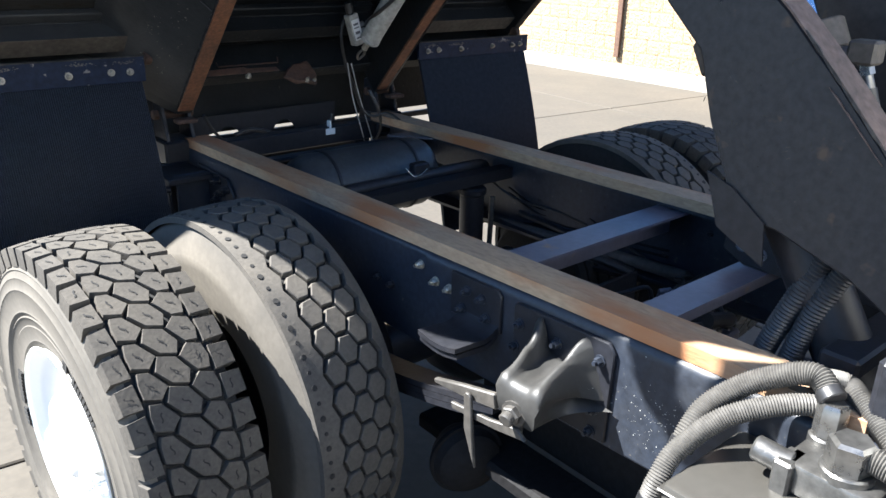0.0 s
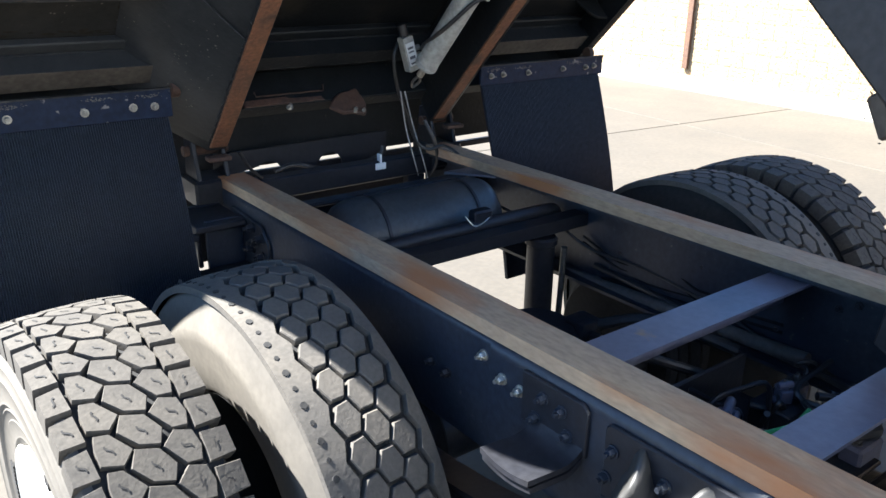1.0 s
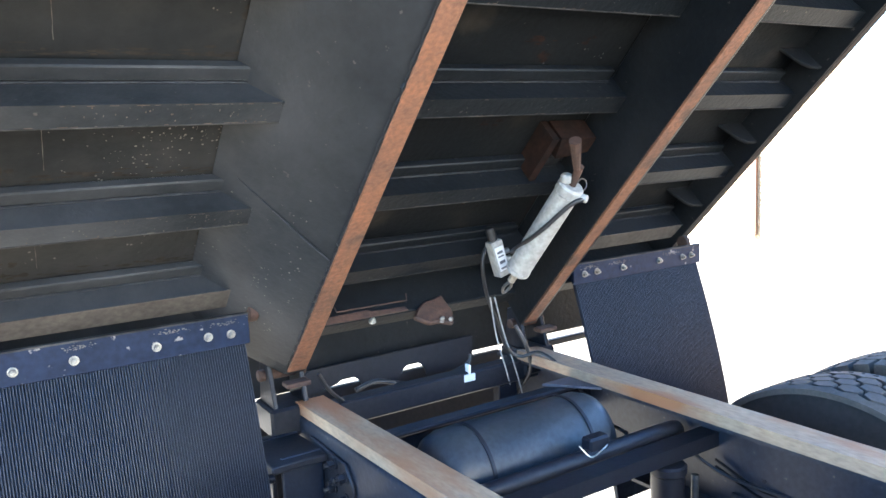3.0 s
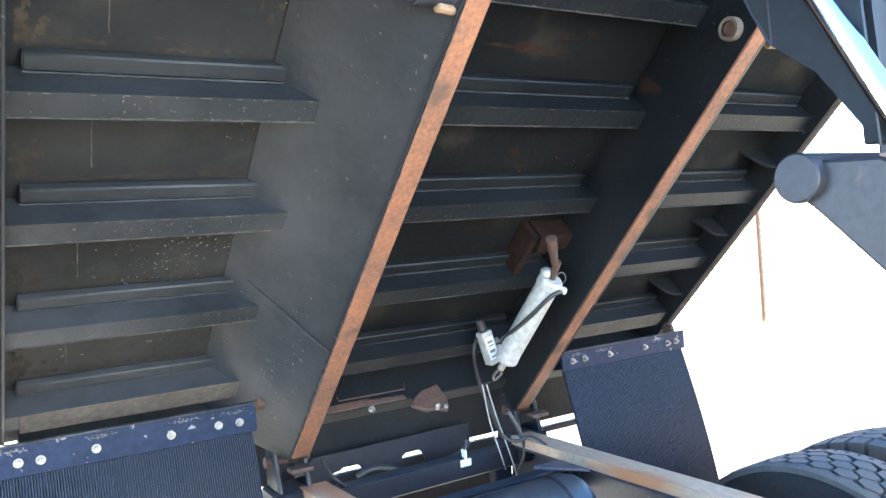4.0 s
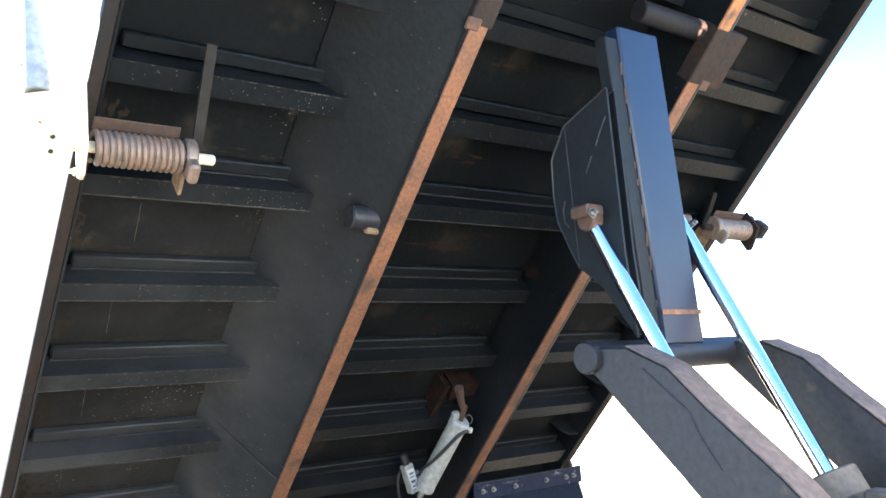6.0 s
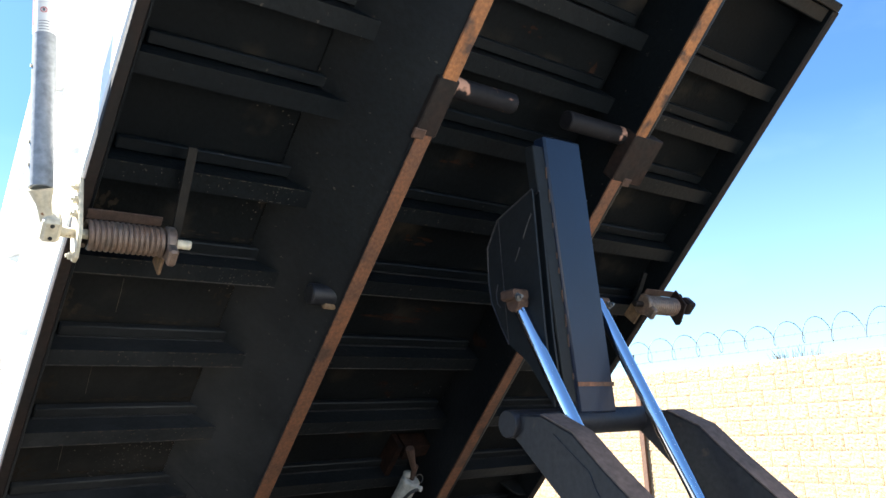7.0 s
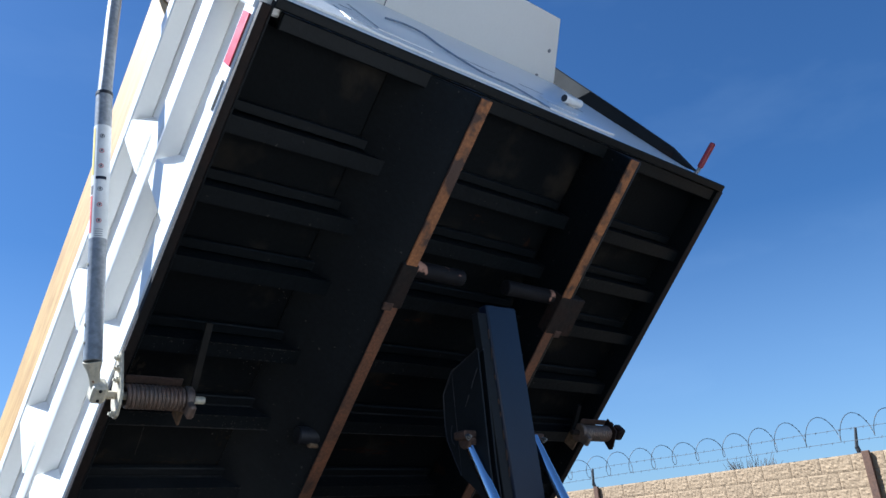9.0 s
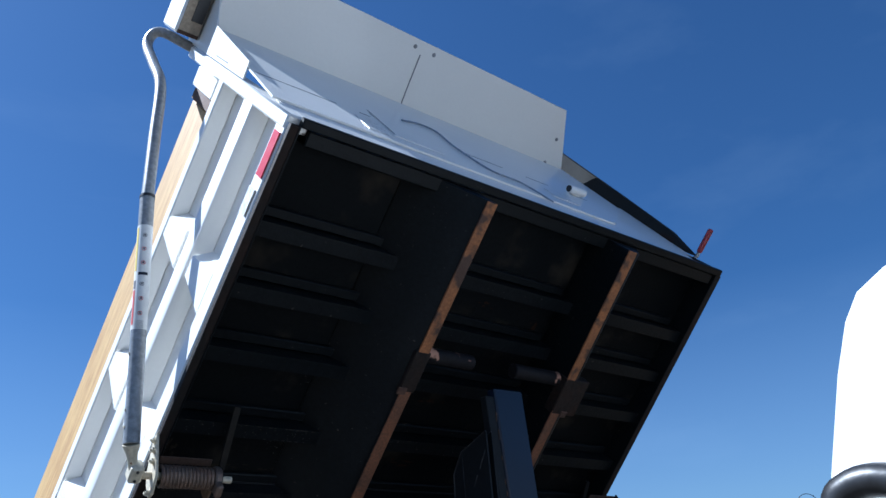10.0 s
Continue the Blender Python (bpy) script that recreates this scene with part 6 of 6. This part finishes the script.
# ---- tarp gear ----
def tarp_gear(side, edge):
    # near fittings are cream, far ones take the dark edge colour
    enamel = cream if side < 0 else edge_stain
    wire = spring_mat
    finish = "brown coil spring and cream pivot plates of the tarp arm" if side < 0 else "brown coil spring and dark brown pivot plates of the tarp arm"
    g = thing("tarp_spring", HINGE @ pose(side * edge, -1.65 if side < 0 else -1.61, 0.05 if side < 0 else 0.03), finish, "tarp spring", "tarp springs")
    s = -side
    turns, r = 14, 0.034
    pts = [Vector((s * (0.03 + 0.19 * k / (turns * 14)), r * math.cos(2 * math.pi * k / 14), r * math.sin(2 * math.pi * k / 14))) for k in range(turns * 14 + 1)]
    part("coil", sweep(pts, 0.0078, 8), wire, g, "brown coil spring")
    part("spindle", rod((s * -0.03, 0, 0), (s * 0.30, 0, 0), 0.013, 14, edge=0.003), enamel, g)
    part("inner_collar", rod((s * 0.225, 0, 0), (s * 0.252, 0, 0), 0.045, 18, edge=0.005), spring_mat, g)
    part("collar_tab", box((min(s * 0.225, s * 0.25), -0.02, -0.075), (max(s * 0.225, s * 0.25), 0.03, -0.02), 0.006), spring_mat, g)
    part("guard_strip", box((min(s * 0.03, s * 0.22), -0.055, 0.038), (max(s * 0.03, s * 0.22), -0.025, 0.044), 0.002), dark_rust, g)
    part("inner_hanger", prism([(-0.25 if side < 0 else -0.12, 0.10 if side < 0 else 0.065), (-0.05, 0.045), (0.02, 0.03), (0.02, 0.02), (-0.05, 0.035), (-0.25 if side < 0 else -0.12, 0.09 if side < 0 else 0.055)], s * 0.250, s * 0.274, "x"), floor_under, g)
    part("hanger_tail", box((min(s * 0.23, s * 0.24), 0.03, -0.01), (max(s * 0.23, s * 0.24), 0.10, 0.06), 0.003), nick_tan, g)
    plate = part("pivot_plate", prism([(-0.115, 0.09), (-0.085, 0.10), (0.02, 0.05), (0.05, 0.01), (0.06, -0.045), (0.035, -0.06), (-0.03, -0.04), (-0.07, 0.02)] if side < 0 else [(-0.060, 0.050), (0.0, 0.055), (0.045, 0.02), (0.065, -0.045), (0.052, -0.060), (0.025, -0.055), (-0.04, -0.035)], s * 0.005, s * 0.015, "x", 0.002), enamel, g)
    for y, z in ((-0.09, 0.08), (-0.07, 0.05), (0.042, -0.042), (-0.045, 0.02))[0 if side < 0 else 2:]:
        part("bolt", nut((s * 0.005, y, z), (-s, 0, 0), 0.010, 0.012), enamel, plate)
    part("knuckle", box((min(s * -0.075, s * -0.03), -0.045, -0.03), (max(s * -0.075, s * -0.03), 0.02, 0.03), 0.008), enamel, g)
    for y in (-0.03, 0.005):
        part("set_screw", nut((s * -0.053, y, -0.03), (0, 0, -1), 0.004, 0.005), plastic_black, g)
    return g


tarp_gear(-1, 1.30)
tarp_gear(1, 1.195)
arm = thing("tarp_bow", HINGE @ pose(-1.37, -1.70, 0.06), "grey tubular tarp bow with printed safety labels", "tarp bow")


def A(x, u, n):
    return Vector((x + 1.37, -(u - 1.70), n - 0.06))


socket, a0, a1, a2, a3, a4, a5 = A(-1.36, 1.665, 0.045), A(-1.385, 1.745, 0.085), A(-1.425, 2.415, 0.80), A(-1.40, 2.79, 1.32), A(-1.42, 2.91, 1.78), A(-1.38, 2.985, 1.80), A(-1.235, 2.975, 1.70)
part("socket", sweep([socket, socket.lerp(a0, 0.6), a0], [0.014, 0.018, 0.030], 14), cream, arm)
tube = part("lower_tube", rod(a0, a1, 0.028, 24, edge=0.002), arm_grey, arm)
upper = part("upper_tube", sweep([a1 - (a1 - a0).normalized() * 0.02] + curve([a1, a1.lerp(a2, 0.5), a2, a2.lerp(a3, 0.5), a3, a4, a5, A(-1.0, 2.95, 1.66)], 5), 0.0245, 20), arm_grey, arm)
part("joint_ring", rod(a1 - (a1 - a0).normalized() * 0.006, a1 + (a1 - a0).normalized() * 0.006, 0.0295, 24), plastic_black, arm)
# printed labels wrapped round the lower tube
ax = (a1 - a0).normalized()
side_v = Vector((-0.55, 0.55, -0.6))
side_v = (side_v - ax * side_v.dot(ax)).normalized()
up_v = ax.cross(side_v)


def wrap(t0, t1, g0, g1, r, bm=None):
    """A patch of label on the tube between two heights and two angles in degrees."""
    bm = bm or bmesh.new()
    p, q = a0.lerp(a1, t0), a0.lerp(a1, t1)
    k = 8
    rows = [[bm.verts.new(c + (side_v * math.cos(radians(g0 + (g1 - g0) * i / k)) + up_v * math.sin(radians(g0 + (g1 - g0) * i / k))) * r) for i in range(k + 1)] for c in (p, q)]
    for i in range(k):
        bm.faces.new((rows[0][i], rows[0][i + 1], rows[1][i + 1], rows[1][i]))
    return bm


def ring_mark(t, g):
    """A small round sign on the label."""
    bm = bmesh.new()
    rows = []
    for rad in (0.0085, 0.0062):
        rows.append([])
        for k in range(12):
            ang = 2 * math.pi * k / 12
            gg = radians(g) + rad * math.cos(ang) / 0.0291
            rows[-1].append(bm.verts.new(a0.lerp(a1, t) + ax * rad * math.sin(ang) + (side_v * math.cos(gg) + up_v * math.sin(gg)) * 0.0291))
    for k in range(12):
        bm.faces.new((rows[0][k], rows[0][(k + 1) % 12], rows[1][(k + 1) % 12], rows[1][k]))
    return bm


part("label_sleeve", wrap(0.42, 0.86, -40, 150, 0.0288), label_white, tube, "white printed safety label")
for t0, t1, g0, g1, m in ((0.44, 0.58, -5, 22, ink_red), (0.585, 0.62, -5, 22, ink), (0.66, 0.85, -5, 22, ink_yellow)):
    part("label_band", wrap(t0, t1, g0, g1, 0.0289), m, tube)
for k in range(6):
    t = 0.47 + 0.06 * k + (0.03 if k > 2 else 0)
    bm = ring_mark(t + 0.012, 72)
    part("label_symbol", bm, ink_red if k % 3 != 2 else ink, tube)
    part("label_lines", wrap(t + 0.008, t + 0.017, 66, 79, 0.0292), ink, tube)
part("label_rule", wrap(0.640, 0.652, 40, 110, 0.0292), link_blue, tube)
for k in range(4):
    part("label_lines", wrap(0.425 + 0.008 * k, 0.427 + 0.008 * k, 50, 100, 0.0291), ink, tube)
for t in (0.06, 0.12, 0.33):
    part("rivet", rod(a0.lerp(a1, t) + side_v * 0.027, a0.lerp(a1, t) + side_v * 0.031, 0.005, 8), cream, tube)

# ---- headboard furniture ----
# near wing of the shield: side plate and the sheet that closes it towards the shield
part("side_plate", prism([(-2.993, 0.76), (-3.066, 0.77), (-3.131, 1.39), (-3.239, 1.51), (-3.44, 1.53), (-3.44, 1.80), (-2.993, 1.80)], -1.244, -1.238, "x"), white_paint, body)
part("plate_slot", box(B(-1.2455, 3.016, 1.02), B(-1.243, 3.010, 1.22), 0), plastic_black, body)


def HB(x, n, off=0.0):
    """A point on the headboard, which leans forwards: across, up, and out from its face."""
    return B(x, 2.966 + 0.105 * (n - 0.15) + off, n)


def hb_sheet(poly, t0, t1):
    """A sheet on the headboard: an outline (across, up), from t0 to t1 off the face."""
    bm = bmesh.new()
    low, high = [bm.verts.new(HB(x, n, t0)) for x, n in poly], [bm.verts.new(HB(x, n, t1)) for x, n in poly]
    bm.faces.new(low)
    bm.faces.new(high[::-1])
    for k in range(len(poly)):
        bm.faces.new((low[k], high[k], high[(k + 1) % len(poly)], low[(k + 1) % len(poly)]))
    return bm


def hb_rect(x0, x1, n0, n1, t0, t1):
    return hb_sheet([(x0, n0), (x1, n0), (x1, n1), (x0, n1)], t0, t1)


headboard = part("headboard", hb_rect(-1.204, 1.204, 0.16, 0.95, -0.006, 0.002), white_paint, body, "white steel headboard leaning forwards")
part("upper_sheet", hb_sheet([(-1.236, 0.40), (0.60, 0.40), (0.66, 0.425), (1.05, 0.79), (1.09, 0.84), (1.105, 0.91), (1.125, 1.498), (-1.236, 1.498)], 0.003, 0.011), white_paint, headboard)
shield = prism([(-1.238, -3.085), (-1.238, -3.478), (0.957, -3.470), (1.118, -3.130), (1.122, -3.085)], 1.4995, 1.512, "z", 0.002)
cab_shield = part("cab_shield", shield, white_paint, body, "white steel cab shield folded forward")
for x0, x1 in ((-1.225, -0.852), (-0.738, -0.681), (-0.192, 0.092), (0.25, 0.41), (0.58, 0.70)):
    part("panel_seam", hb_rect(x0, x1, 0.725, 0.732, 0.011, 0.0118), plastic_black, headboard)
part("access_plate", hb_rect(-0.66, -0.40, 0.50, 0.80, 0.0115, 0.0145), white_paint, headboard)
part("plate_slot", hb_rect(-0.655, -0.648, 0.52, 0.84, 0.0148, 0.0155), plastic_black, headboard)
part("patch_plate", hb_rect(-0.80, -0.68, 0.46, 0.64, 0.0115, 0.0135), pale_tape, headboard)
part("rivet_strip", hb_rect(0.28, 0.46, 0.50, 0.60, 0.0115, 0.0150), pale_tape, headboard)
part("wire_loop", sweep(curve([HB(-0.42, 0.93, 0.016), HB(-0.28, 1.00, 0.018), HB(-0.19, 0.97, 0.018), HB(-0.20, 0.74, 0.018), HB(-0.12, 0.52, 0.017), HB(0.05, 0.50, 0.017), HB(0.16, 0.36, 0.012)], 6), 0.0045, 6), blue_wire, headboard, "thin grey-blue wire taped to the headboard")
part("shield_seam", sweep([B(-0.145, 3.075, 1.497), B(-0.150, 3.24, 1.497), B(-0.152, 3.40, 1.497)], 0.0035, 6), arm_grey, cab_shield)
for x, u in ((-0.20, 3.43), (-0.07, 3.43), (0.98, 3.28), (0.97, 3.12), (-1.05, 3.44)):
    part("small_bolt", nut(B(x, u, 1.499), (0, 0, -1), 0.009, 0.006), arm_grey, cab_shield)
pipe = part("drain_pipe", rod(HB(0.555, 0.735, 0.036), HB(0.685, 0.755, 0.036), 0.022, 20, edge=0.002), white_paint, headboard, "short white pipe on the headboard")
part("bore", rod(HB(0.554, 0.735, 0.036), HB(0.559, 0.736, 0.036), 0.018, 18), plastic_black, pipe)
part("pipe_clip", hb_rect(0.60, 0.65, 0.735, 0.765, 0.0115, 0.018), white_paint, pipe)
part("tarp_housing", box(B(-1.363, 3.36, 1.60), B(-1.252, 3.022, 1.91), 0.012), white_paint, body, "white tarp roller housing")
part("housing_base", box(B(-1.352, 3.35, 1.593), B(-1.254, 3.035, 1.5985), 0.001), housing_dirt, body)
part("roller_mouth", box(B(-1.312, 3.26, 1.588), B(-1.258, 3.10, 1.5925), 0.001), plastic_black, body)
part("housing_edge", box(B(-1.355, 3.042, 1.588), B(-1.254, 3.024, 1.5925), 0.001), dark_rust, body)
part("far_tarp_bar", prism([(-2.994, 0.36), (-3.0, 0.34), (-3.062, 0.545), (-3.129, 1.015), (-3.215, 1.66), (-3.265, 1.95), (-3.10, 1.95), (-2.992, 0.94), (-2.992, 0.57)], 1.205, 1.245, "x", 0.004), beam_grey, body, "tapered grey beam at the far corner")
part("beam_cap", box(B(1.198, 3.035, 0.50), B(1.204, 2.993, 0.60), 0.001), edge_stain, body, "rusty end of the grey beam")
lever = part("latch_lever", sweep(curve([B(1.225, 2.975, 0.345), B(1.24, 3.00, 0.34), B(1.24, 3.03, 0.339)], 6), 0.010, 10), arm_grey, body)
part("grip", rod(B(1.24, 3.02, 0.339), B(1.24, 3.16, 0.337), 0.015, 14, edge=0.006), red_plastic, lever, "red plastic lever grip")

# ---- truck cab ----
cab = thing("truck_cab", pose(0, -2.0, 0.9), "white rounded truck cab with a black grab handle", "truck cab")
own = bmesh.new()
outline = [(-0.545, 0.90), (-0.55, 1.60), (-0.597, 1.93), (-0.625, 2.02), (-0.676, 2.16), (-0.710, 2.235), (-0.740, 2.275), (-0.79, 2.300), (-0.92, 2.32), (-1.22, 2.34), (-2.3, 2.34), (-2.55, 2.27), (-3.05, 1.72), (-4.1, 1.55), (-4.3, 1.30), (-4.3, 0.90)]
prism(outline, -1.06, 1.06, "x", 0.0, own)
bmesh.ops.recalc_face_normals(own, faces=own.faces)
bmesh.ops.bevel(own, geom=[e for e in own.edges if abs(abs(e.verts[0].co.x) - 1.06) < 1e-4 and abs(e.verts[0].co.x - e.verts[1].co.x) < 1e-4], offset=0.07, segments=4, affect="EDGES", profile=0.5)
part("cab_shell", own, white_paint, cab, "glossy white cab shell", world=True, smooth=50)
hd = part("grab_handle", sweep(curve([(-1.065, -0.665, 1.55), (-1.12, -0.668, 1.62), (-1.13, -0.670, 1.80), (-1.13, -0.678, 1.95), (-1.13, -0.705, 1.985), (-1.13, -0.76, 1.985), (-1.13, -0.84, 1.94), (-1.065, -0.90, 1.88)], 6), 0.022, 14), plastic_black, cab, "black plastic grab handle", world=True)
part("handle_foot", box((-1.075, -0.72, 1.52), (-1.055, -0.62, 1.60), 0.01), plastic_black, hd, world=True)
part("handle_foot", box((-1.075, -0.95, 1.84), (-1.055, -0.86, 1.92), 0.01), plastic_black, hd, world=True)
part("door_seam", box((-1.0625, -1.06, 0.95), (-1.0605, -1.052, 2.2), 0), hose_grey, cab, world=True)
for y in (-1.2, -3.6):
    part("cab_mount", box((-0.40, y - 0.08, 0.62), (0.40, y + 0.08, 0.902), 0.02), black_paint, cab, world=True)

# ---- boundary wall: blocks, posts, razor wire ----
wall_m = Matrix.Translation(WALL_A) @ pose(0, 0, 0, 0, 0, WALL_YAW)
W, H, COURSES = 0.392, 0.1945, 13
bw = single("wall_boundary", box((-20, -0.21, -0.02), (26, 0.0, COURSES * H - 0.006)), mortar, "tan split-face block yard wall with brown steel posts", "wall", kind="structure", m=wall_m)
rng = random.Random(4)
block_meshes = []
for k in range(8):
    own = bmesh.new()
    nx, nz = 16, 8
    w, h = W - 0.0055, H - 0.003
    front = [[own.verts.new((-w / 2 + w * i / nx, (0.002 + 0.002 * rng.random() if i in (0, nx) else 0.003 + 0.002 * rng.random() if j in (0, nz) else 0.004 + 0.009 * rng.random() ** 1.5), h * j / nz)) for i in range(nx + 1)] for j in range(nz + 1)]
    for j in range(nz):
        for i in range(nx):
            own.faces.new((front[j][i], front[j][i + 1], front[j + 1][i + 1], front[j + 1][i]))
    rim_v = front[0] + [r[-1] for r in front[1:]] + front[-1][-2::-1] + [r[0] for r in front[-2:0:-1]]
    back = [own.verts.new((v.co.x, -0.014, v.co.z)) for v in rim_v]
    for i in range(len(rim_v)):
        own.faces.new((rim_v[i], back[i], back[(i + 1) % len(rim_v)], rim_v[(i + 1) % len(rim_v)]))
    block_meshes.append(mesh_of("block", own, block_mat, smooth=0))
far_blocks = bmesh.new()
POSTS = (-1.19, 3.06, 7.31, -5.44)
count = 0
for c in range(COURSES):
    for i in range(-34, 52):
        s = (i + 0.5 * (c % 2)) * W
        if any(abs(s - p) < 0.01 for p in POSTS):
            continue
        near = (-2.4 < s < 6.4 and c >= 2)
        if near and count < 300:
            ob = new("block", block_meshes[rng.randrange(8)])
            ob.parent = bw
            ob.matrix_basis = pose(s, 0.0, c * H + 0.004)
            count += 1
        elif -12 < s < 20:
            me = block_meshes[rng.randrange(8)]
            off = Vector((s, 0, c * H + 0.004))
            vs = [far_blocks.verts.new(v.co + off) for v in me.vertices]
            for p in me.polygons:
                far_blocks.faces.new([vs[q] for q in p.vertices])
fb = new("block_field", mesh_of("block_field", far_blocks, block_mat, smooth=0))
fb.parent = bw
tagged(fb, kind="stuff")
part_base = box((-20, -0.30, -0.02), (26, 0.055, 0.20), 0.01)
ob = new("wall_footing", mesh_of("wall_footing", part_base, footing_mat))
ob.parent = bw
for s in POSTS:
    ob = new("post", mesh_of("post", box((s - 0.045, 0.02, 0.30), (s + 0.045, 0.060, COURSES * H + 0.02), 0.004), post_mat))
    ob.parent = bw


def wire_bracket(s):
    g = thing("wire_bracket", wall_m @ pose(s, -0.08, COURSES * H - 0.004), "galvanised angled bracket holding razor wire on the wall", "bracket", "wire brackets")
    part("foot", box((-0.05, -0.035, 0.0), (0.05, 0.035, 0.014), 0.003), galv, g)
    part("stem", rod((-0.01, 0, 0.012), (0.0, 0.02, 0.09), 0.028, 10), galv, g)
    part("arm", rod((0.0, 0.02, 0.085), (-0.06, 0.06, 0.31), 0.022, 8, r2=0.016), galv, g)


for s in (-1.06, 3.19, 7.44, -5.31):
    wire_bracket(s)
coil = bmesh.new()
R_COIL, PITCH = 0.155, 0.42
line = []
for k in range(int(30 / PITCH) * 20):
    a = 2 * math.pi * k / 20
    wob = 0.06 * math.sin(0.37 * k / 20) + 0.02 * math.sin(1.7 * k / 20)
    line.append(Vector((-10 + PITCH * k / 20 + wob, 0.02 + R_COIL * math.sin(a), COURSES * H + 0.325 + R_COIL * math.cos(a) * (1 + 0.10 * math.sin(0.9 * k / 20)))))
sweep(line, 0.0042, 5, coil)
for i in range(0, len(line), 2):
    p = line[i]
    d = (line[min(i + 1, len(line) - 1)] - line[max(i - 1, 0)]).normalized()
    q = d.cross(Vector((0, 1, 0.3))).normalized() * 0.011
    e = d * 0.014
    coil.faces.new([coil.verts.new(p + v) for v in (q, e, -q, -e)])
razor = single("razor_wire", coil, galv, "coiled galvanised razor wire along the wall top", "razor wire", kind="stuff", m=wall_m)
for n, (dy, z) in enumerate(((0.03, 0.15), (0.10, 0.29))):
    bm = sweep([Vector((-10 + 0.6 * k, dy, COURSES * H + z + 0.008 * math.sin(k * 1.3))) for k in range(50)], 0.003, 5)
    for k in range(200):
        p = Vector((-10 + 0.148 * k, dy, COURSES * H + z))
        sweep([p + Vector((-0.008, 0, 0.016)), p + Vector((0.008, 0, -0.016))], 0.0028, 4, bm)
    single("barbed_wire", bm, galv, "straight strand of barbed wire on the wall", "barbed wire", "barbed strands", kind="stuff", m=wall_m)

# bare bush behind the wall
bush = thing("bare_bush", pose(13.0, 7.35, 0.0) @ Matrix.Diagonal((1.12, 1.12, 1.12, 1)), "bare twiggy treetop showing over the wall", "tree")
own = bmesh.new()
sweep(curve([(0, 0, 0), (0.05, 0.02, 0.8), (-0.03, 0.05, 1.4), (0.02, 0.0, 1.9)], 5), [0.09 - 0.003 * k for k in range(16)], 8, own)
part("trunk", own, twig, bush)
own = bmesh.new()
rng = random.Random(9)
for k in range(1300):
    a, t = rng.uniform(0, 2 * math.pi), rng.random()
    st = Vector((0.12 * math.cos(a), 0.12 * math.sin(a), 1.3 + 0.7 * t))
    ln = rng.uniform(0.35, 0.80)
    d = Vector((math.cos(a) * rng.uniform(0.1, 0.75), math.sin(a) * rng.uniform(0.1, 0.75), rng.uniform(0.6, 1.0))).normalized()
    mid = st + d * ln * 0.5 + Vector((rng.uniform(-1, 1), rng.uniform(-1, 1), 0.3)) * 0.06
    tipv = st + d * ln + Vector((rng.uniform(-1, 1), rng.uniform(-1, 1), rng.uniform(0, 1))) * 0.12
    sweep([st, mid, tipv], [0.008, 0.005, 0.003], 4, own)
tagged(part("crown", own, twig, bush), kind="stuff")
